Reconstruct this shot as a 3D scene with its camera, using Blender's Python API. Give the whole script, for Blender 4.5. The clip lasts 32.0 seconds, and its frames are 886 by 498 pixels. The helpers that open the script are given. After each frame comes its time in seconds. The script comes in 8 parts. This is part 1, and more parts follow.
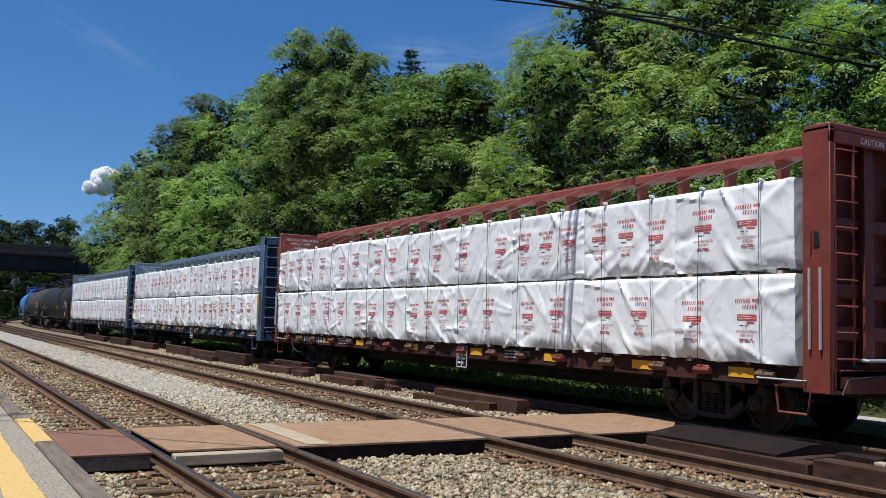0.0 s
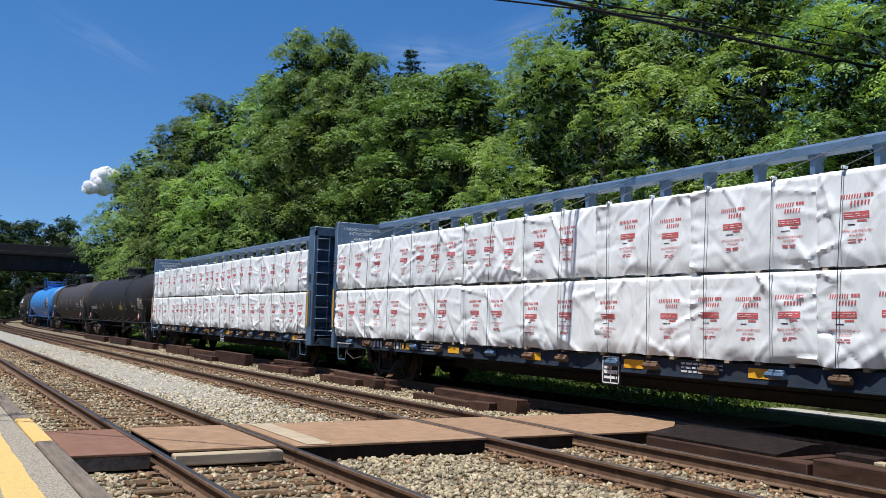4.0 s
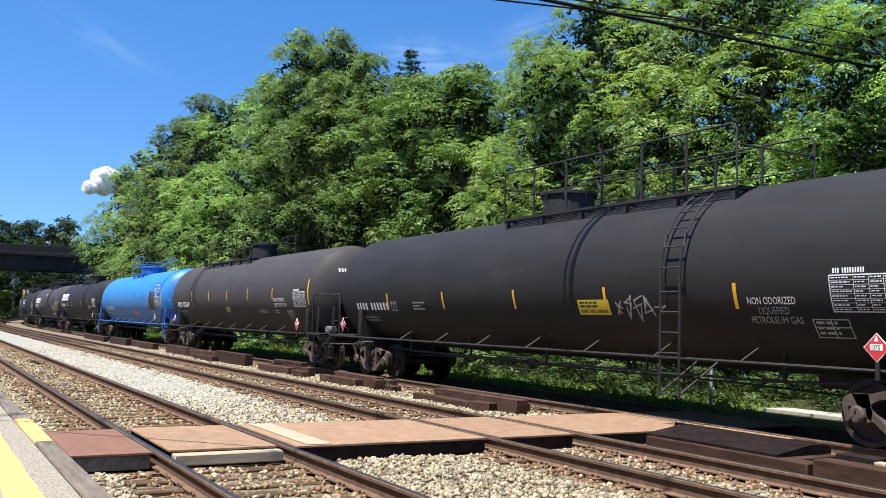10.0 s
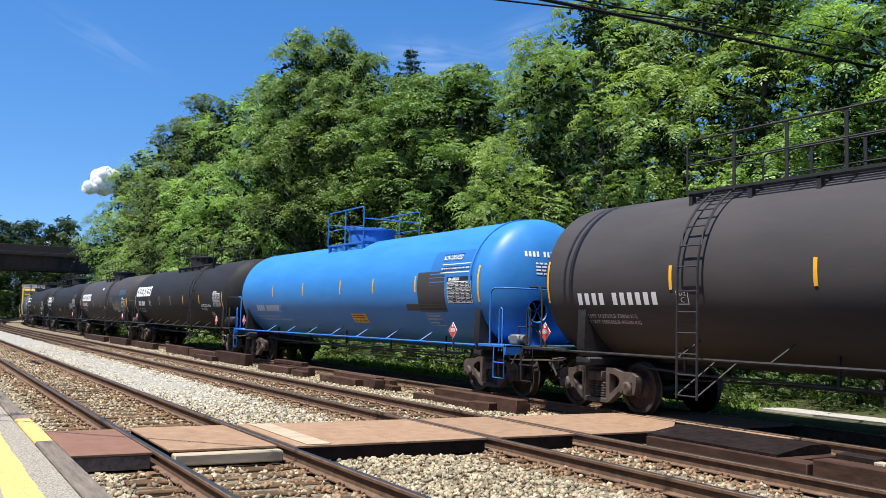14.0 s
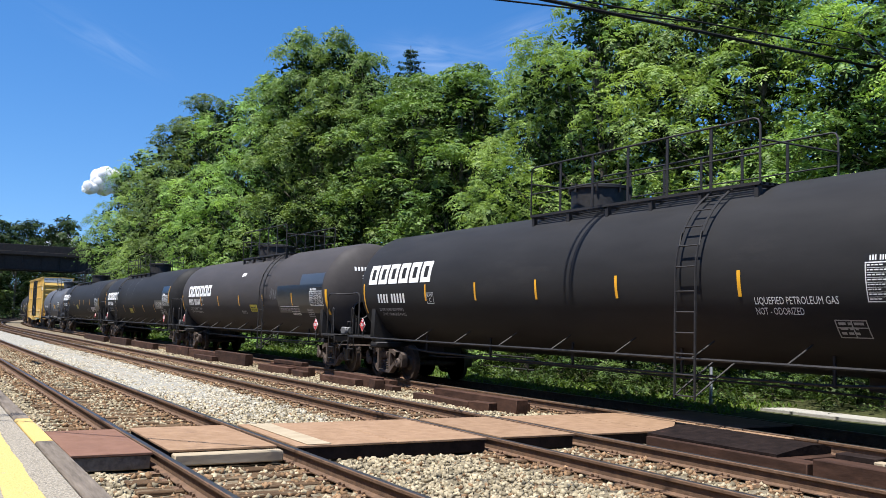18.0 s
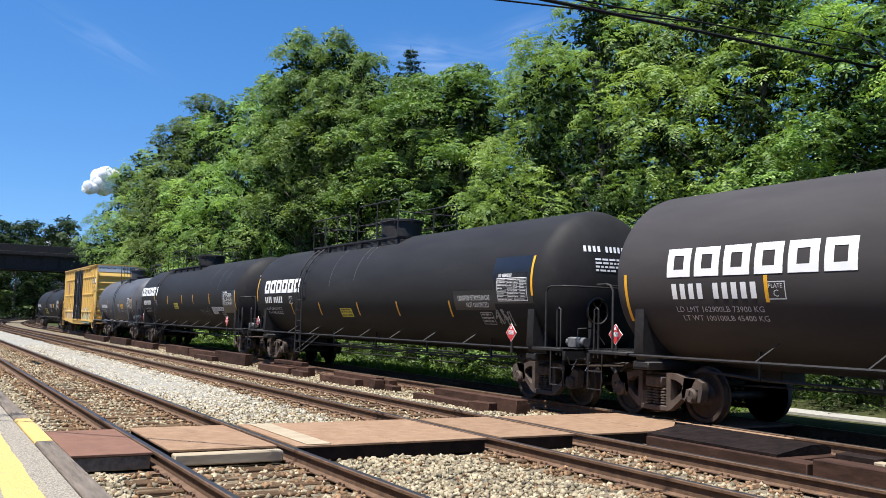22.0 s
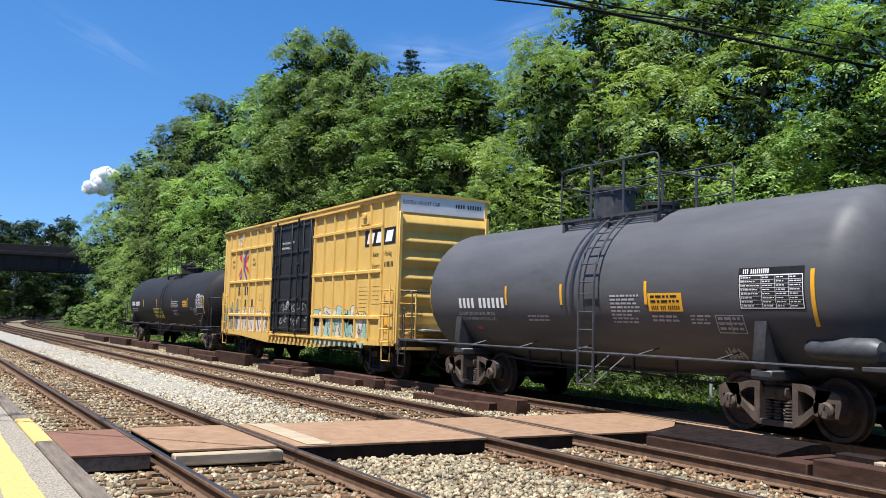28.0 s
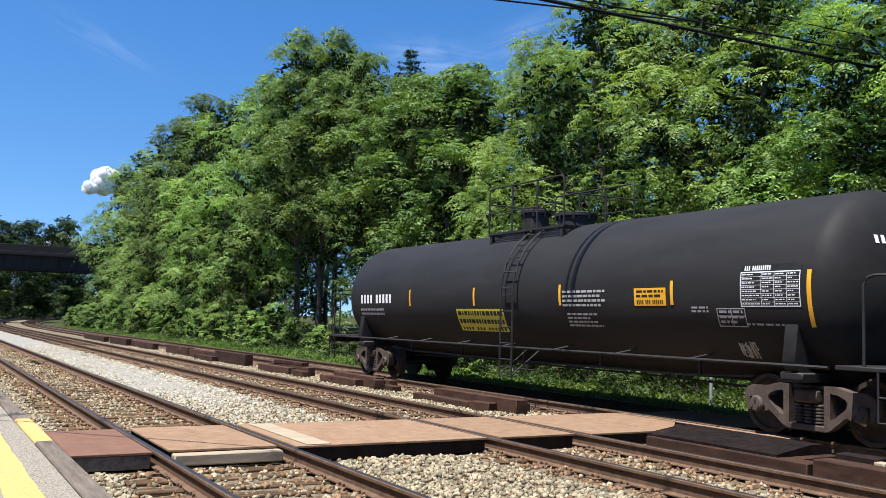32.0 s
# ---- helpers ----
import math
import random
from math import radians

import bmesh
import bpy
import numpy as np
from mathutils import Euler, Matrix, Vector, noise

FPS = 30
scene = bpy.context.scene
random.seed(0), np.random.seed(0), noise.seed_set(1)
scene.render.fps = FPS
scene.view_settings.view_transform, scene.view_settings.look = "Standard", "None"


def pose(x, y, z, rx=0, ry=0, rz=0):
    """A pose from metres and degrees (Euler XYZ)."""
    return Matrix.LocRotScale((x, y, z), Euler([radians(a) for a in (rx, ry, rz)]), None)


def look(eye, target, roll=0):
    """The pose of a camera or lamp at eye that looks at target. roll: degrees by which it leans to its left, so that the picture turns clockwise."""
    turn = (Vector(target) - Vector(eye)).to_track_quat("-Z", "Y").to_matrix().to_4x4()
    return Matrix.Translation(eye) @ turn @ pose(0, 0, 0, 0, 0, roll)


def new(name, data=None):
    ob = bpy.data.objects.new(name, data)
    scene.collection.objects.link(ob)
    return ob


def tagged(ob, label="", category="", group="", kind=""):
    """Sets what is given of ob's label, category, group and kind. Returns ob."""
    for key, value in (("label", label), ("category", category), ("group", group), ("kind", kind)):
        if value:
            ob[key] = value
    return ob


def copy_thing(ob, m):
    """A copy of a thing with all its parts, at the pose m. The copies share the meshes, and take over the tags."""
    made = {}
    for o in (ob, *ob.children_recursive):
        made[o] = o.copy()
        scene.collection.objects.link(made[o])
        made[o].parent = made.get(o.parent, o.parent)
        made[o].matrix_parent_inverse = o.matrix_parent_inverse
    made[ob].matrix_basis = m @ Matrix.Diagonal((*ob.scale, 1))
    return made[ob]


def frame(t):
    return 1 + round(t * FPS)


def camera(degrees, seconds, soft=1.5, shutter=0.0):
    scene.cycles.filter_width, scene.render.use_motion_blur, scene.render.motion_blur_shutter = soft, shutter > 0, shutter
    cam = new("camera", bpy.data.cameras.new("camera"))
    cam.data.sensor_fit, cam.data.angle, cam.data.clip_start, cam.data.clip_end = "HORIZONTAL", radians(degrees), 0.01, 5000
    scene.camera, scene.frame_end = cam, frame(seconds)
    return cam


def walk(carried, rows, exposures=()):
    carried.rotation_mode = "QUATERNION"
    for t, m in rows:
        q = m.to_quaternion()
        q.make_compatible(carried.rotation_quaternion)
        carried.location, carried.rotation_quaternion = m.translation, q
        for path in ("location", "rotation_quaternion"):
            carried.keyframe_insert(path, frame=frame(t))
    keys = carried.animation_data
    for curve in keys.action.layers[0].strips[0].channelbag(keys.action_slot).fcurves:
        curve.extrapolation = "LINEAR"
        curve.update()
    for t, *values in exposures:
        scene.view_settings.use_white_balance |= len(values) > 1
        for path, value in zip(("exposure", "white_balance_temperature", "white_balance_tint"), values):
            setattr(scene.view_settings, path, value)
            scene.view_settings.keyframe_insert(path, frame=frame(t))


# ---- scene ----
# ---------- camera ----------
cam = camera(51.15, 32.0, soft=0.8, shutter=0.0)
EYE = (0.0, 0.0, 1.546)
TURN, TILT, LEAN = 29.55, 4.55, 1.59


def view_pose(turn, tilt):
    a, b = radians(turn), radians(tilt)
    way = Vector((-math.cos(a) * math.cos(b), math.sin(a) * math.cos(b), math.sin(b)))
    return look(EYE, Vector(EYE) + way * 10, LEAN)


walk(cam, [(0.0, view_pose(TURN, TILT)), (32.0, view_pose(TURN, TILT))], [(0.0, 0.2), (1.0, 0.3), (3.5, 0.38), (5.5, 0.37), (7.0, 0.5), (9.0, 0.64), (10.0, 1.0), (11.0, 0.9), (12.5, 0.84), (32.0, 0.82)])

# ---------- daylight ----------
SUN_HEIGHT, SUN_SIDE = 69.0, -78.0   # degrees above the ground; direction the light comes from, from +X towards +Y
world = bpy.data.worlds.new("sky")
scene.world = world
world.use_nodes = True
wn = world.node_tree
sky = wn.nodes.new("ShaderNodeTexSky")
sky.sky_type, sky.sun_disc = "NISHITA", False
sky.sun_elevation, sky.sun_rotation = radians(SUN_HEIGHT), radians(90 - SUN_SIDE)
sky.air_density, sky.dust_density, sky.ozone_density = 1.0, 0.25, 1.8
wn.nodes["Background"].inputs[1].default_value = 0.115
deep = wn.nodes.new("ShaderNodeHueSaturation")
deep.inputs["Saturation"].default_value, deep.inputs["Value"].default_value = 1.36, 0.93
deep.inputs["Hue"].default_value = 0.506
# clear dry air: the haze near the horizon is thin
way = wn.nodes.new("ShaderNodeTexCoord")
raised = wn.nodes.new("ShaderNodeVectorMath")
raised.operation = "ADD"
raised.inputs[1].default_value = (0, 0, 0.115)
unit = wn.nodes.new("ShaderNodeVectorMath")
unit.operation = "NORMALIZE"
wn.links.new(way.outputs["Generated"], raised.inputs[0])
wn.links.new(raised.outputs[0], unit.inputs[0])
wn.links.new(unit.outputs[0], sky.inputs["Vector"])
wn.links.new(sky.outputs[0], deep.inputs["Color"])


def sky_math(op, a, b):
    m = wn.nodes.new("ShaderNodeMath")
    m.operation = op
    for k, q in enumerate((a, b)):
        if isinstance(q, (int, float)):
            m.inputs[k].default_value = q
        else:
            wn.links.new(q, m.inputs[k])
    return m.outputs[0]


def along(axis):
    d = wn.nodes.new("ShaderNodeVectorMath")
    d.operation = "DOT_PRODUCT"
    d.inputs[1].default_value = axis
    wn.links.new(way.outputs["Generated"], d.inputs[0])
    return d.outputs["Value"]


def cirrus(turn, height, slope, long, thin, strength):
    """A thin streak of high ice cloud: its bearing and height, its slope, its length and width in degrees."""
    a, b, c = radians(turn), radians(height), radians(slope)
    mid = Vector((-math.cos(a) * math.cos(b), math.sin(a) * math.cos(b), math.sin(b)))
    right = mid.cross(Vector((0, 0, 1))).normalized()
    up = right.cross(mid)
    u, v = along(right * math.cos(c) + up * math.sin(c)), along(up * math.cos(c) - right * math.sin(c))
    u, v = sky_math("DIVIDE", u, math.sin(radians(long))), sky_math("DIVIDE", v, math.sin(radians(thin)))
    r2 = sky_math("ADD", sky_math("MULTIPLY", u, u), sky_math("MULTIPLY", v, v))
    streak = wn.nodes.new("ShaderNodeTexNoise")
    streak.inputs["Scale"].default_value, streak.inputs["Detail"].default_value, streak.inputs["Distortion"].default_value = 1.0, 7, 0.8
    both = wn.nodes.new("ShaderNodeCombineXYZ")
    wn.links.new(sky_math("MULTIPLY", u, 0.9), both.inputs[0])
    wn.links.new(sky_math("MULTIPLY", v, 1.5), both.inputs[1])
    both.inputs[2].default_value = turn
    wn.links.new(both.outputs[0], streak.inputs["Vector"])
    fade = sky_math("POWER", 0.22, r2)
    body = sky_math("MAXIMUM", sky_math("SUBTRACT", streak.outputs[0], 0.36), 0.0)
    front = sky_math("GREATER_THAN", along(mid), 0.0)
    return sky_math("MULTIPLY", sky_math("MULTIPLY", sky_math("MULTIPLY", fade, body), front), strength)


veil = cirrus(28.6, 16.0, -4, 3.2, 1.3, 0.6)
for spec in ((8.6, 15.6, -24, 3.6, 0.9, 0.2), (34.5, 17.6, 20, 3.4, 1.1, 0.45)):
    veil = sky_math("ADD", veil, cirrus(*spec))
pale = wn.nodes.new("ShaderNodeMix")
pale.data_type = "RGBA"
pale.inputs["B"].default_value = (6.0, 6.6, 7.4, 1)
wn.links.new(veil, pale.inputs["Factor"])
wn.links.new(deep.outputs[0], pale.inputs["A"])
wn.links.new(pale.outputs["Result"], wn.nodes["Background"].inputs[0])
sun = new("sun", bpy.data.lights.new("sun", "SUN"))
sun.data.energy, sun.data.angle, sun.data.color = 5.0, radians(0.53), (1.0, 0.975, 0.94)
_a, _b = radians(SUN_SIDE), radians(SUN_HEIGHT)
sun.matrix_basis = look((0, 0, 60), Vector((0, 0, 60)) - Vector((math.cos(_a) * math.cos(_b), math.sin(_a) * math.cos(_b), math.sin(_b))))

# ---------- materials ----------


def material(name, dark, light, scale=6.0, rough=0.7, metal=0.0, bump=0.0, bump_scale=60.0, patch=None, patch_scale=0.7,
             patch_at=0.6, piece=0.0, coords="Object", spec=0.5, stretch=(1, 1, 1), island=False, crease=False):
    """A surface with grain (dark to light), patches of wear or dirt, relief, and a shade of its own for each piece."""
    m = bpy.data.materials.new(name)
    m.use_nodes = True
    n, l = m.node_tree.nodes, m.node_tree.links
    b = n["Principled BSDF"]
    b.inputs["Roughness"].default_value, b.inputs["Metallic"].default_value = rough, metal
    b.inputs["Specular IOR Level"].default_value = spec
    tc = n.new("ShaderNodeTexCoord")
    mp = n.new("ShaderNodeMapping")
    mp.inputs["Scale"].default_value = stretch
    l.new(tc.outputs[coords], mp.inputs[0])
    at = mp.outputs[0]
    if piece:
        info = n.new("ShaderNodeNewGeometry" if island else "ShaderNodeObjectInfo")
        rnd = info.outputs["Random Per Island" if island else "Random"]
        add = n.new("ShaderNodeVectorMath")
        add.operation = "ADD"
        wide = n.new("ShaderNodeMath")
        wide.operation = "MULTIPLY"
        wide.inputs[1].default_value = 37.0
        l.new(rnd, wide.inputs[0])
        l.new(at, add.inputs[0])
        l.new(wide.outputs[0], add.inputs[1])
        at = add.outputs[0]
    nz = n.new("ShaderNodeTexNoise")
    nz.inputs["Scale"].default_value, nz.inputs["Detail"].default_value = scale, 8
    nz.inputs["Roughness"].default_value = 0.65
    l.new(at, nz.inputs["Vector"])
    ramp = n.new("ShaderNodeMapRange")
    ramp.inputs[1].default_value, ramp.inputs[2].default_value = 0.3, 0.7
    l.new(nz.outputs[0], ramp.inputs[0])
    mix = n.new("ShaderNodeMix")
    mix.data_type = "RGBA"
    mix.inputs["A"].default_value, mix.inputs["B"].default_value = (*dark, 1), (*light, 1)
    l.new(ramp.outputs[0], mix.inputs["Factor"])
    colour = mix.outputs["Result"]
    if patch:
        pz = n.new("ShaderNodeTexNoise")
        pz.inputs["Scale"].default_value, pz.inputs["Detail"].default_value = patch_scale, 10
        pz.inputs["Roughness"].default_value = 0.72
        l.new(at, pz.inputs["Vector"])
        pr = n.new("ShaderNodeMapRange")
        pr.inputs[1].default_value, pr.inputs[2].default_value = patch_at, patch_at + 0.12
        l.new(pz.outputs[0], pr.inputs[0])
        pm = n.new("ShaderNodeMix")
        pm.data_type = "RGBA"
        pm.inputs["B"].default_value = (*patch, 1)
        l.new(pr.outputs[0], pm.inputs["Factor"])
        l.new(colour, pm.inputs["A"])
        colour = pm.outputs["Result"]
    if piece:
        hsv = n.new("ShaderNodeHueSaturation")
        val = n.new("ShaderNodeMapRange")
        val.inputs[3].default_value, val.inputs[4].default_value = 1 - piece, 1 + piece
        l.new(rnd, val.inputs[0])
        l.new(val.outputs[0], hsv.inputs["Value"])
        l.new(colour, hsv.inputs["Color"])
        colour = hsv.outputs[0]
    l.new(colour, b.inputs["Base Color"])
    if bump:
        bz = n.new("ShaderNodeTexNoise")
        bz.inputs["Scale"].default_value, bz.inputs["Detail"].default_value = bump_scale, 6
        l.new(at, bz.inputs["Vector"])
        bp = n.new("ShaderNodeBump")
        bp.inputs["Strength"].default_value, bp.inputs["Distance"].default_value = bump, 0.02
        l.new(bz.outputs[0], bp.inputs["Height"])
        if crease:      # sharp ridges where the noise crosses its middle
            bz.inputs["Detail"].default_value = 2.5
            bz.inputs["Distortion"].default_value = 0.6
            mid, fold = n.new("ShaderNodeMath"), n.new("ShaderNodeMath")
            mid.operation, fold.operation = "SUBTRACT", "ABSOLUTE"
            mid.inputs[1].default_value = 0.5
            l.new(bz.outputs[0], mid.inputs[0])
            l.new(mid.outputs[0], fold.inputs[0])
            l.new(fold.outputs[0], bp.inputs["Height"])
            bp.inputs["Distance"].default_value = -0.22
        l.new(bp.outputs[0], b.inputs["Normal"])
    return m


def leaf_material(name, dark, light, glow=0.27, gloss=0.24):
    """Leaves: colour and a little gloss above, light that comes through from behind; branches differ in hue, each leaf in shade."""
    m = bpy.data.materials.new(name)
    m.use_nodes = True
    n, l = m.node_tree.nodes, m.node_tree.links
    b, out = n["Principled BSDF"], n["Material Output"]
    b.inputs["Roughness"].default_value = 0.48
    b.inputs["Specular IOR Level"].default_value = gloss
    geo = n.new("ShaderNodeNewGeometry")
    info = n.new("ShaderNodeObjectInfo")
    mix = n.new("ShaderNodeMix")
    mix.data_type = "RGBA"
    mix.inputs["A"].default_value, mix.inputs["B"].default_value = (*dark, 1), (*light, 1)
    l.new(geo.outputs["Random Per Island"], mix.inputs["Factor"])
    # whole branches are a little yellower or bluer than their neighbours
    branch = n.new("ShaderNodeTexNoise")
    branch.inputs["Scale"].default_value, branch.inputs["Detail"].default_value = 0.55, 3
    l.new(geo.outputs["Position"], branch.inputs["Vector"])
    hue = n.new("ShaderNodeHueSaturation")
    tint, tone = n.new("ShaderNodeMapRange"), n.new("ShaderNodeMapRange")
    for r, lo, hi in ((tint, 0.478, 0.507), (tone, 1.36, 0.62)):
        r.inputs[1].default_value, r.inputs[2].default_value = 0.3, 0.7
        r.inputs[3].default_value, r.inputs[4].default_value = lo, hi
        l.new(branch.outputs[0], r.inputs[0])
    l.new(tint.outputs[0], hue.inputs["Hue"])
    l.new(tone.outputs[0], hue.inputs["Value"])
    l.new(mix.outputs["Result"], hue.inputs["Color"])
    hsv = n.new("ShaderNodeHueSaturation")
    for port, lo, hi in (("Hue", 0.485, 0.506), ("Value", 0.85, 1.15)):
        r = n.new("ShaderNodeMapRange")
        r.inputs[3].default_value, r.inputs[4].default_value = lo, hi
        l.new(info.outputs["Random"], r.inputs[0])
        l.new(r.outputs[0], hsv.inputs[port])
    hsv.inputs["Saturation"].default_value = 0.99
    l.new(hue.outputs[0], hsv.inputs["Color"])
    l.new(hsv.outputs[0], b.inputs["Base Color"])
    tr = n.new("ShaderNodeBsdfTranslucent")
    warm = n.new("ShaderNodeMix")
    warm.data_type, warm.blend_type = "RGBA", "MULTIPLY"
    warm.inputs["Factor"].default_value = 1
    warm.inputs["B"].default_value = (1.35, 1.4, 0.7, 1)
    l.new(hsv.outputs[0], warm.inputs["A"])
    l.new(warm.outputs["Result"], tr.inputs[0])
    both = n.new("ShaderNodeMixShader")
    both.inputs[0].default_value = glow
    l.new(b.outputs[0], both.inputs[1])
    l.new(tr.outputs[0], both.inputs[2])
    l.new(both.outputs[0], out.inputs[0])
    return m


BALLAST_BED = material("ballast_bed", (0.075, 0.06, 0.038), (0.27, 0.225, 0.155), 30, 0.95, bump=1.0, bump_scale=30, patch=(0.16, 0.08, 0.036), patch_scale=0.5, patch_at=0.56, spec=0.1)
FRESH_BALLAST = material("fresh_ballast", (0.1, 0.095, 0.08), (0.46, 0.44, 0.38), 34, 0.95, bump=1.0, bump_scale=30, patch=(0.33, 0.31, 0.26), patch_scale=0.6, patch_at=0.58, spec=0.1)
FRESH_STONE = material("fresh_stone", (0.23, 0.2, 0.148), (0.5, 0.455, 0.36), 9, 0.9, bump=0.3, piece=0.4, island=True, spec=0.15)
STONE = material("ballast_stone", (0.19, 0.155, 0.098), (0.43, 0.365, 0.245), 9, 0.9, bump=0.3, piece=0.45, island=True, spec=0.15)
RUST_STONE = material("rusty_stone", (0.12, 0.072, 0.038), (0.3, 0.19, 0.108), 9, 0.9, bump=0.3, piece=0.45, island=True, spec=0.1)
TIE = material("tie_wood", (0.045, 0.027, 0.015), (0.14, 0.088, 0.05), 5, 0.9, bump=0.6, bump_scale=18, patch=(0.2, 0.155, 0.1), patch_scale=2.0, patch_at=0.55, piece=0.35, stretch=(6, 1, 6), spec=0.1)
RAIL_RUST = material("rail_rust", (0.075, 0.042, 0.024), (0.175, 0.1, 0.056), 8, 0.8, 0.1, bump=0.3, patch=(0.21, 0.1, 0.045), patch_scale=1.2)
RAIL_TOP = material("rail_running_surface", (0.05, 0.045, 0.042), (0.12, 0.11, 0.105), 12, 0.42, 0.7, stretch=(0.1, 6, 1))
PLANK = material("crossing_plank", (0.215, 0.132, 0.078), (0.315, 0.203, 0.126), 5, 0.85, bump=0.3, bump_scale=24, patch=(0.175, 0.11, 0.073), patch_scale=1.1, patch_at=0.6, piece=0.06, spec=0.15)
PLANK_DARK = material("crossing_plank_worn", (0.155, 0.08, 0.054), (0.21, 0.115, 0.08), 4, 0.85, bump=0.2, bump_scale=30, patch=(0.145, 0.08, 0.058), patch_scale=0.9, patch_at=0.6, spec=0.15)
TAR_WOOD = material("tarred_wood", (0.008, 0.0055, 0.005), (0.026, 0.017, 0.0145), 6, 0.7, bump=0.5, bump_scale=16, patch=(0.055, 0.03, 0.025), patch_scale=1.5, patch_at=0.62, piece=0.2, spec=0.1)
OLD_TIMBER = material("stained_timber", (0.028, 0.014, 0.009), (0.085, 0.043, 0.028), 3, 0.85, bump=0.35, bump_scale=9, patch=(0.13, 0.068, 0.045), patch_scale=1.3, patch_at=0.6, piece=0.3, stretch=(0.6, 1.6, 1.6), spec=0.2)
GREY_TIMBER = material("weathered_timber", (0.095, 0.077, 0.06), (0.22, 0.182, 0.145), 5, 0.85, bump=0.5, bump_scale=12, patch=(0.045, 0.038, 0.033), patch_scale=1.8, patch_at=0.57, stretch=(0.28, 2.6, 2.6), spec=0.2)
PALE_TIMBER = material("pale_sawn_timber", (0.3, 0.24, 0.16), (0.42, 0.345, 0.24), 3, 0.8, bump=0.2, bump_scale=14, patch=(0.2, 0.17, 0.13), patch_scale=2.0, patch_at=0.62, stretch=(1.4, 0.6, 1.4), spec=0.2)
YELLOW_PAINT = material("worn_yellow_paint", (0.47, 0.31, 0.095), (0.63, 0.435, 0.15), 30, 0.75, bump=0.6, bump_scale=50, patch=(0.34, 0.28, 0.2), patch_scale=4, patch_at=0.6)
ASPHALT = material("platform_asphalt", (0.1, 0.085, 0.062), (0.45, 0.395, 0.31), 42, 0.9, bump=0.9, bump_scale=60, patch=(0.2, 0.18, 0.15), patch_scale=2.5, patch_at=0.6)
CONCRETE = material("concrete", (0.27, 0.255, 0.22), (0.4, 0.38, 0.335), 8, 0.85, bump=0.2, patch=(0.2, 0.185, 0.16), patch_scale=1.2, patch_at=0.62, spec=0.2)
EARTH = material("grassy_earth", (0.022, 0.03, 0.01), (0.075, 0.075, 0.03), 4, 0.95, bump=0.8, bump_scale=12, patch=(0.045, 0.06, 0.018), patch_scale=0.3, patch_at=0.5, spec=0.1)
BARK = material("bark", (0.045, 0.036, 0.028), (0.13, 0.105, 0.08), 7, 0.9, bump=0.8, bump_scale=20, stretch=(3, 3, 0.6))
LEAF = leaf_material("leaves", (0.07, 0.13, 0.032), (0.155, 0.25, 0.06))
LEAF_PALE = leaf_material("pale_leaves", (0.118, 0.21, 0.052), (0.245, 0.385, 0.104), 0.34)
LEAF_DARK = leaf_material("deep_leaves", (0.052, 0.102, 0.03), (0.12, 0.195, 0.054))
# leaves with woodland shade put into their colour
LEAF_SHADE_TONE = leaf_material("shade_toned_leaves", (0.022, 0.045, 0.01), (0.065, 0.115, 0.024))
# near-black: shade inside the crowns is put into this colour
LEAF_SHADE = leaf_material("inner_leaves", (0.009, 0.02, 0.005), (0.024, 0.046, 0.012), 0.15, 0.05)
NEEDLE = leaf_material("needles", (0.022, 0.05, 0.03), (0.045, 0.085, 0.05), 0.15, 0.1)
GRASS = leaf_material("grass_blades", (0.06, 0.125, 0.018), (0.13, 0.21, 0.035))
STEEL_DARK = material("bridge_steel", (0.009, 0.007, 0.007), (0.026, 0.02, 0.018), 3, 0.8, bump=0.2, patch=(0.04, 0.02, 0.014), patch_scale=0.8, patch_at=0.6)
GALVANISED = material("galvanised_steel", (0.3, 0.31, 0.32), (0.48, 0.49, 0.5), 14, 0.5, 0.6)
CABLE = material("black_cable", (0.008, 0.008, 0.008), (0.02, 0.02, 0.02), 20, 0.8, spec=0.08)
BLACK_TANK = material("black_tank_paint", (0.02, 0.0195, 0.0197), (0.029, 0.0282, 0.0283), 2.2, 0.6, bump=0.04, bump_scale=4, patch=(0.034, 0.0325, 0.032), patch_scale=0.8, patch_at=0.58, spec=0.12, stretch=(0.25, 1, 1))
CHARCOAL_TANK = material("charcoal_tank_paint", (0.048, 0.0435, 0.0425), (0.063, 0.0565, 0.055), 2.2, 0.6, bump=0.04, bump_scale=4, patch=(0.066, 0.0595, 0.0575), patch_scale=0.8, patch_at=0.6, spec=0.12, stretch=(0.25, 1, 1))
GREY_TANK = material("grey_tank_paint", (0.068, 0.069, 0.074), (0.1, 0.101, 0.107), 2.2, 0.52, bump=0.04, bump_scale=4, patch=(0.058, 0.058, 0.062), patch_scale=0.8, patch_at=0.6, spec=0.25, stretch=(0.25, 1, 1))
BLUE_TANK = material("bright_blue_paint", (0.026, 0.165, 0.43), (0.04, 0.21, 0.51), 2.2, 0.45, bump=0.04, bump_scale=4, patch=(0.03, 0.14, 0.34), patch_scale=0.9, patch_at=0.62, spec=0.3, stretch=(0.25, 1, 1))
BLACK_IRON = material("black_ironwork", (0.01, 0.0095, 0.0095), (0.028, 0.025, 0.024), 9, 0.65, 0.1, patch=(0.06, 0.04, 0.03), patch_scale=2.5, patch_at=0.62)
GREY_IRON = material("grey_ironwork", (0.03, 0.031, 0.034), (0.075, 0.077, 0.083), 9, 0.5, 0.1, patch=(0.06, 0.05, 0.045), patch_scale=2.5, patch_at=0.62)
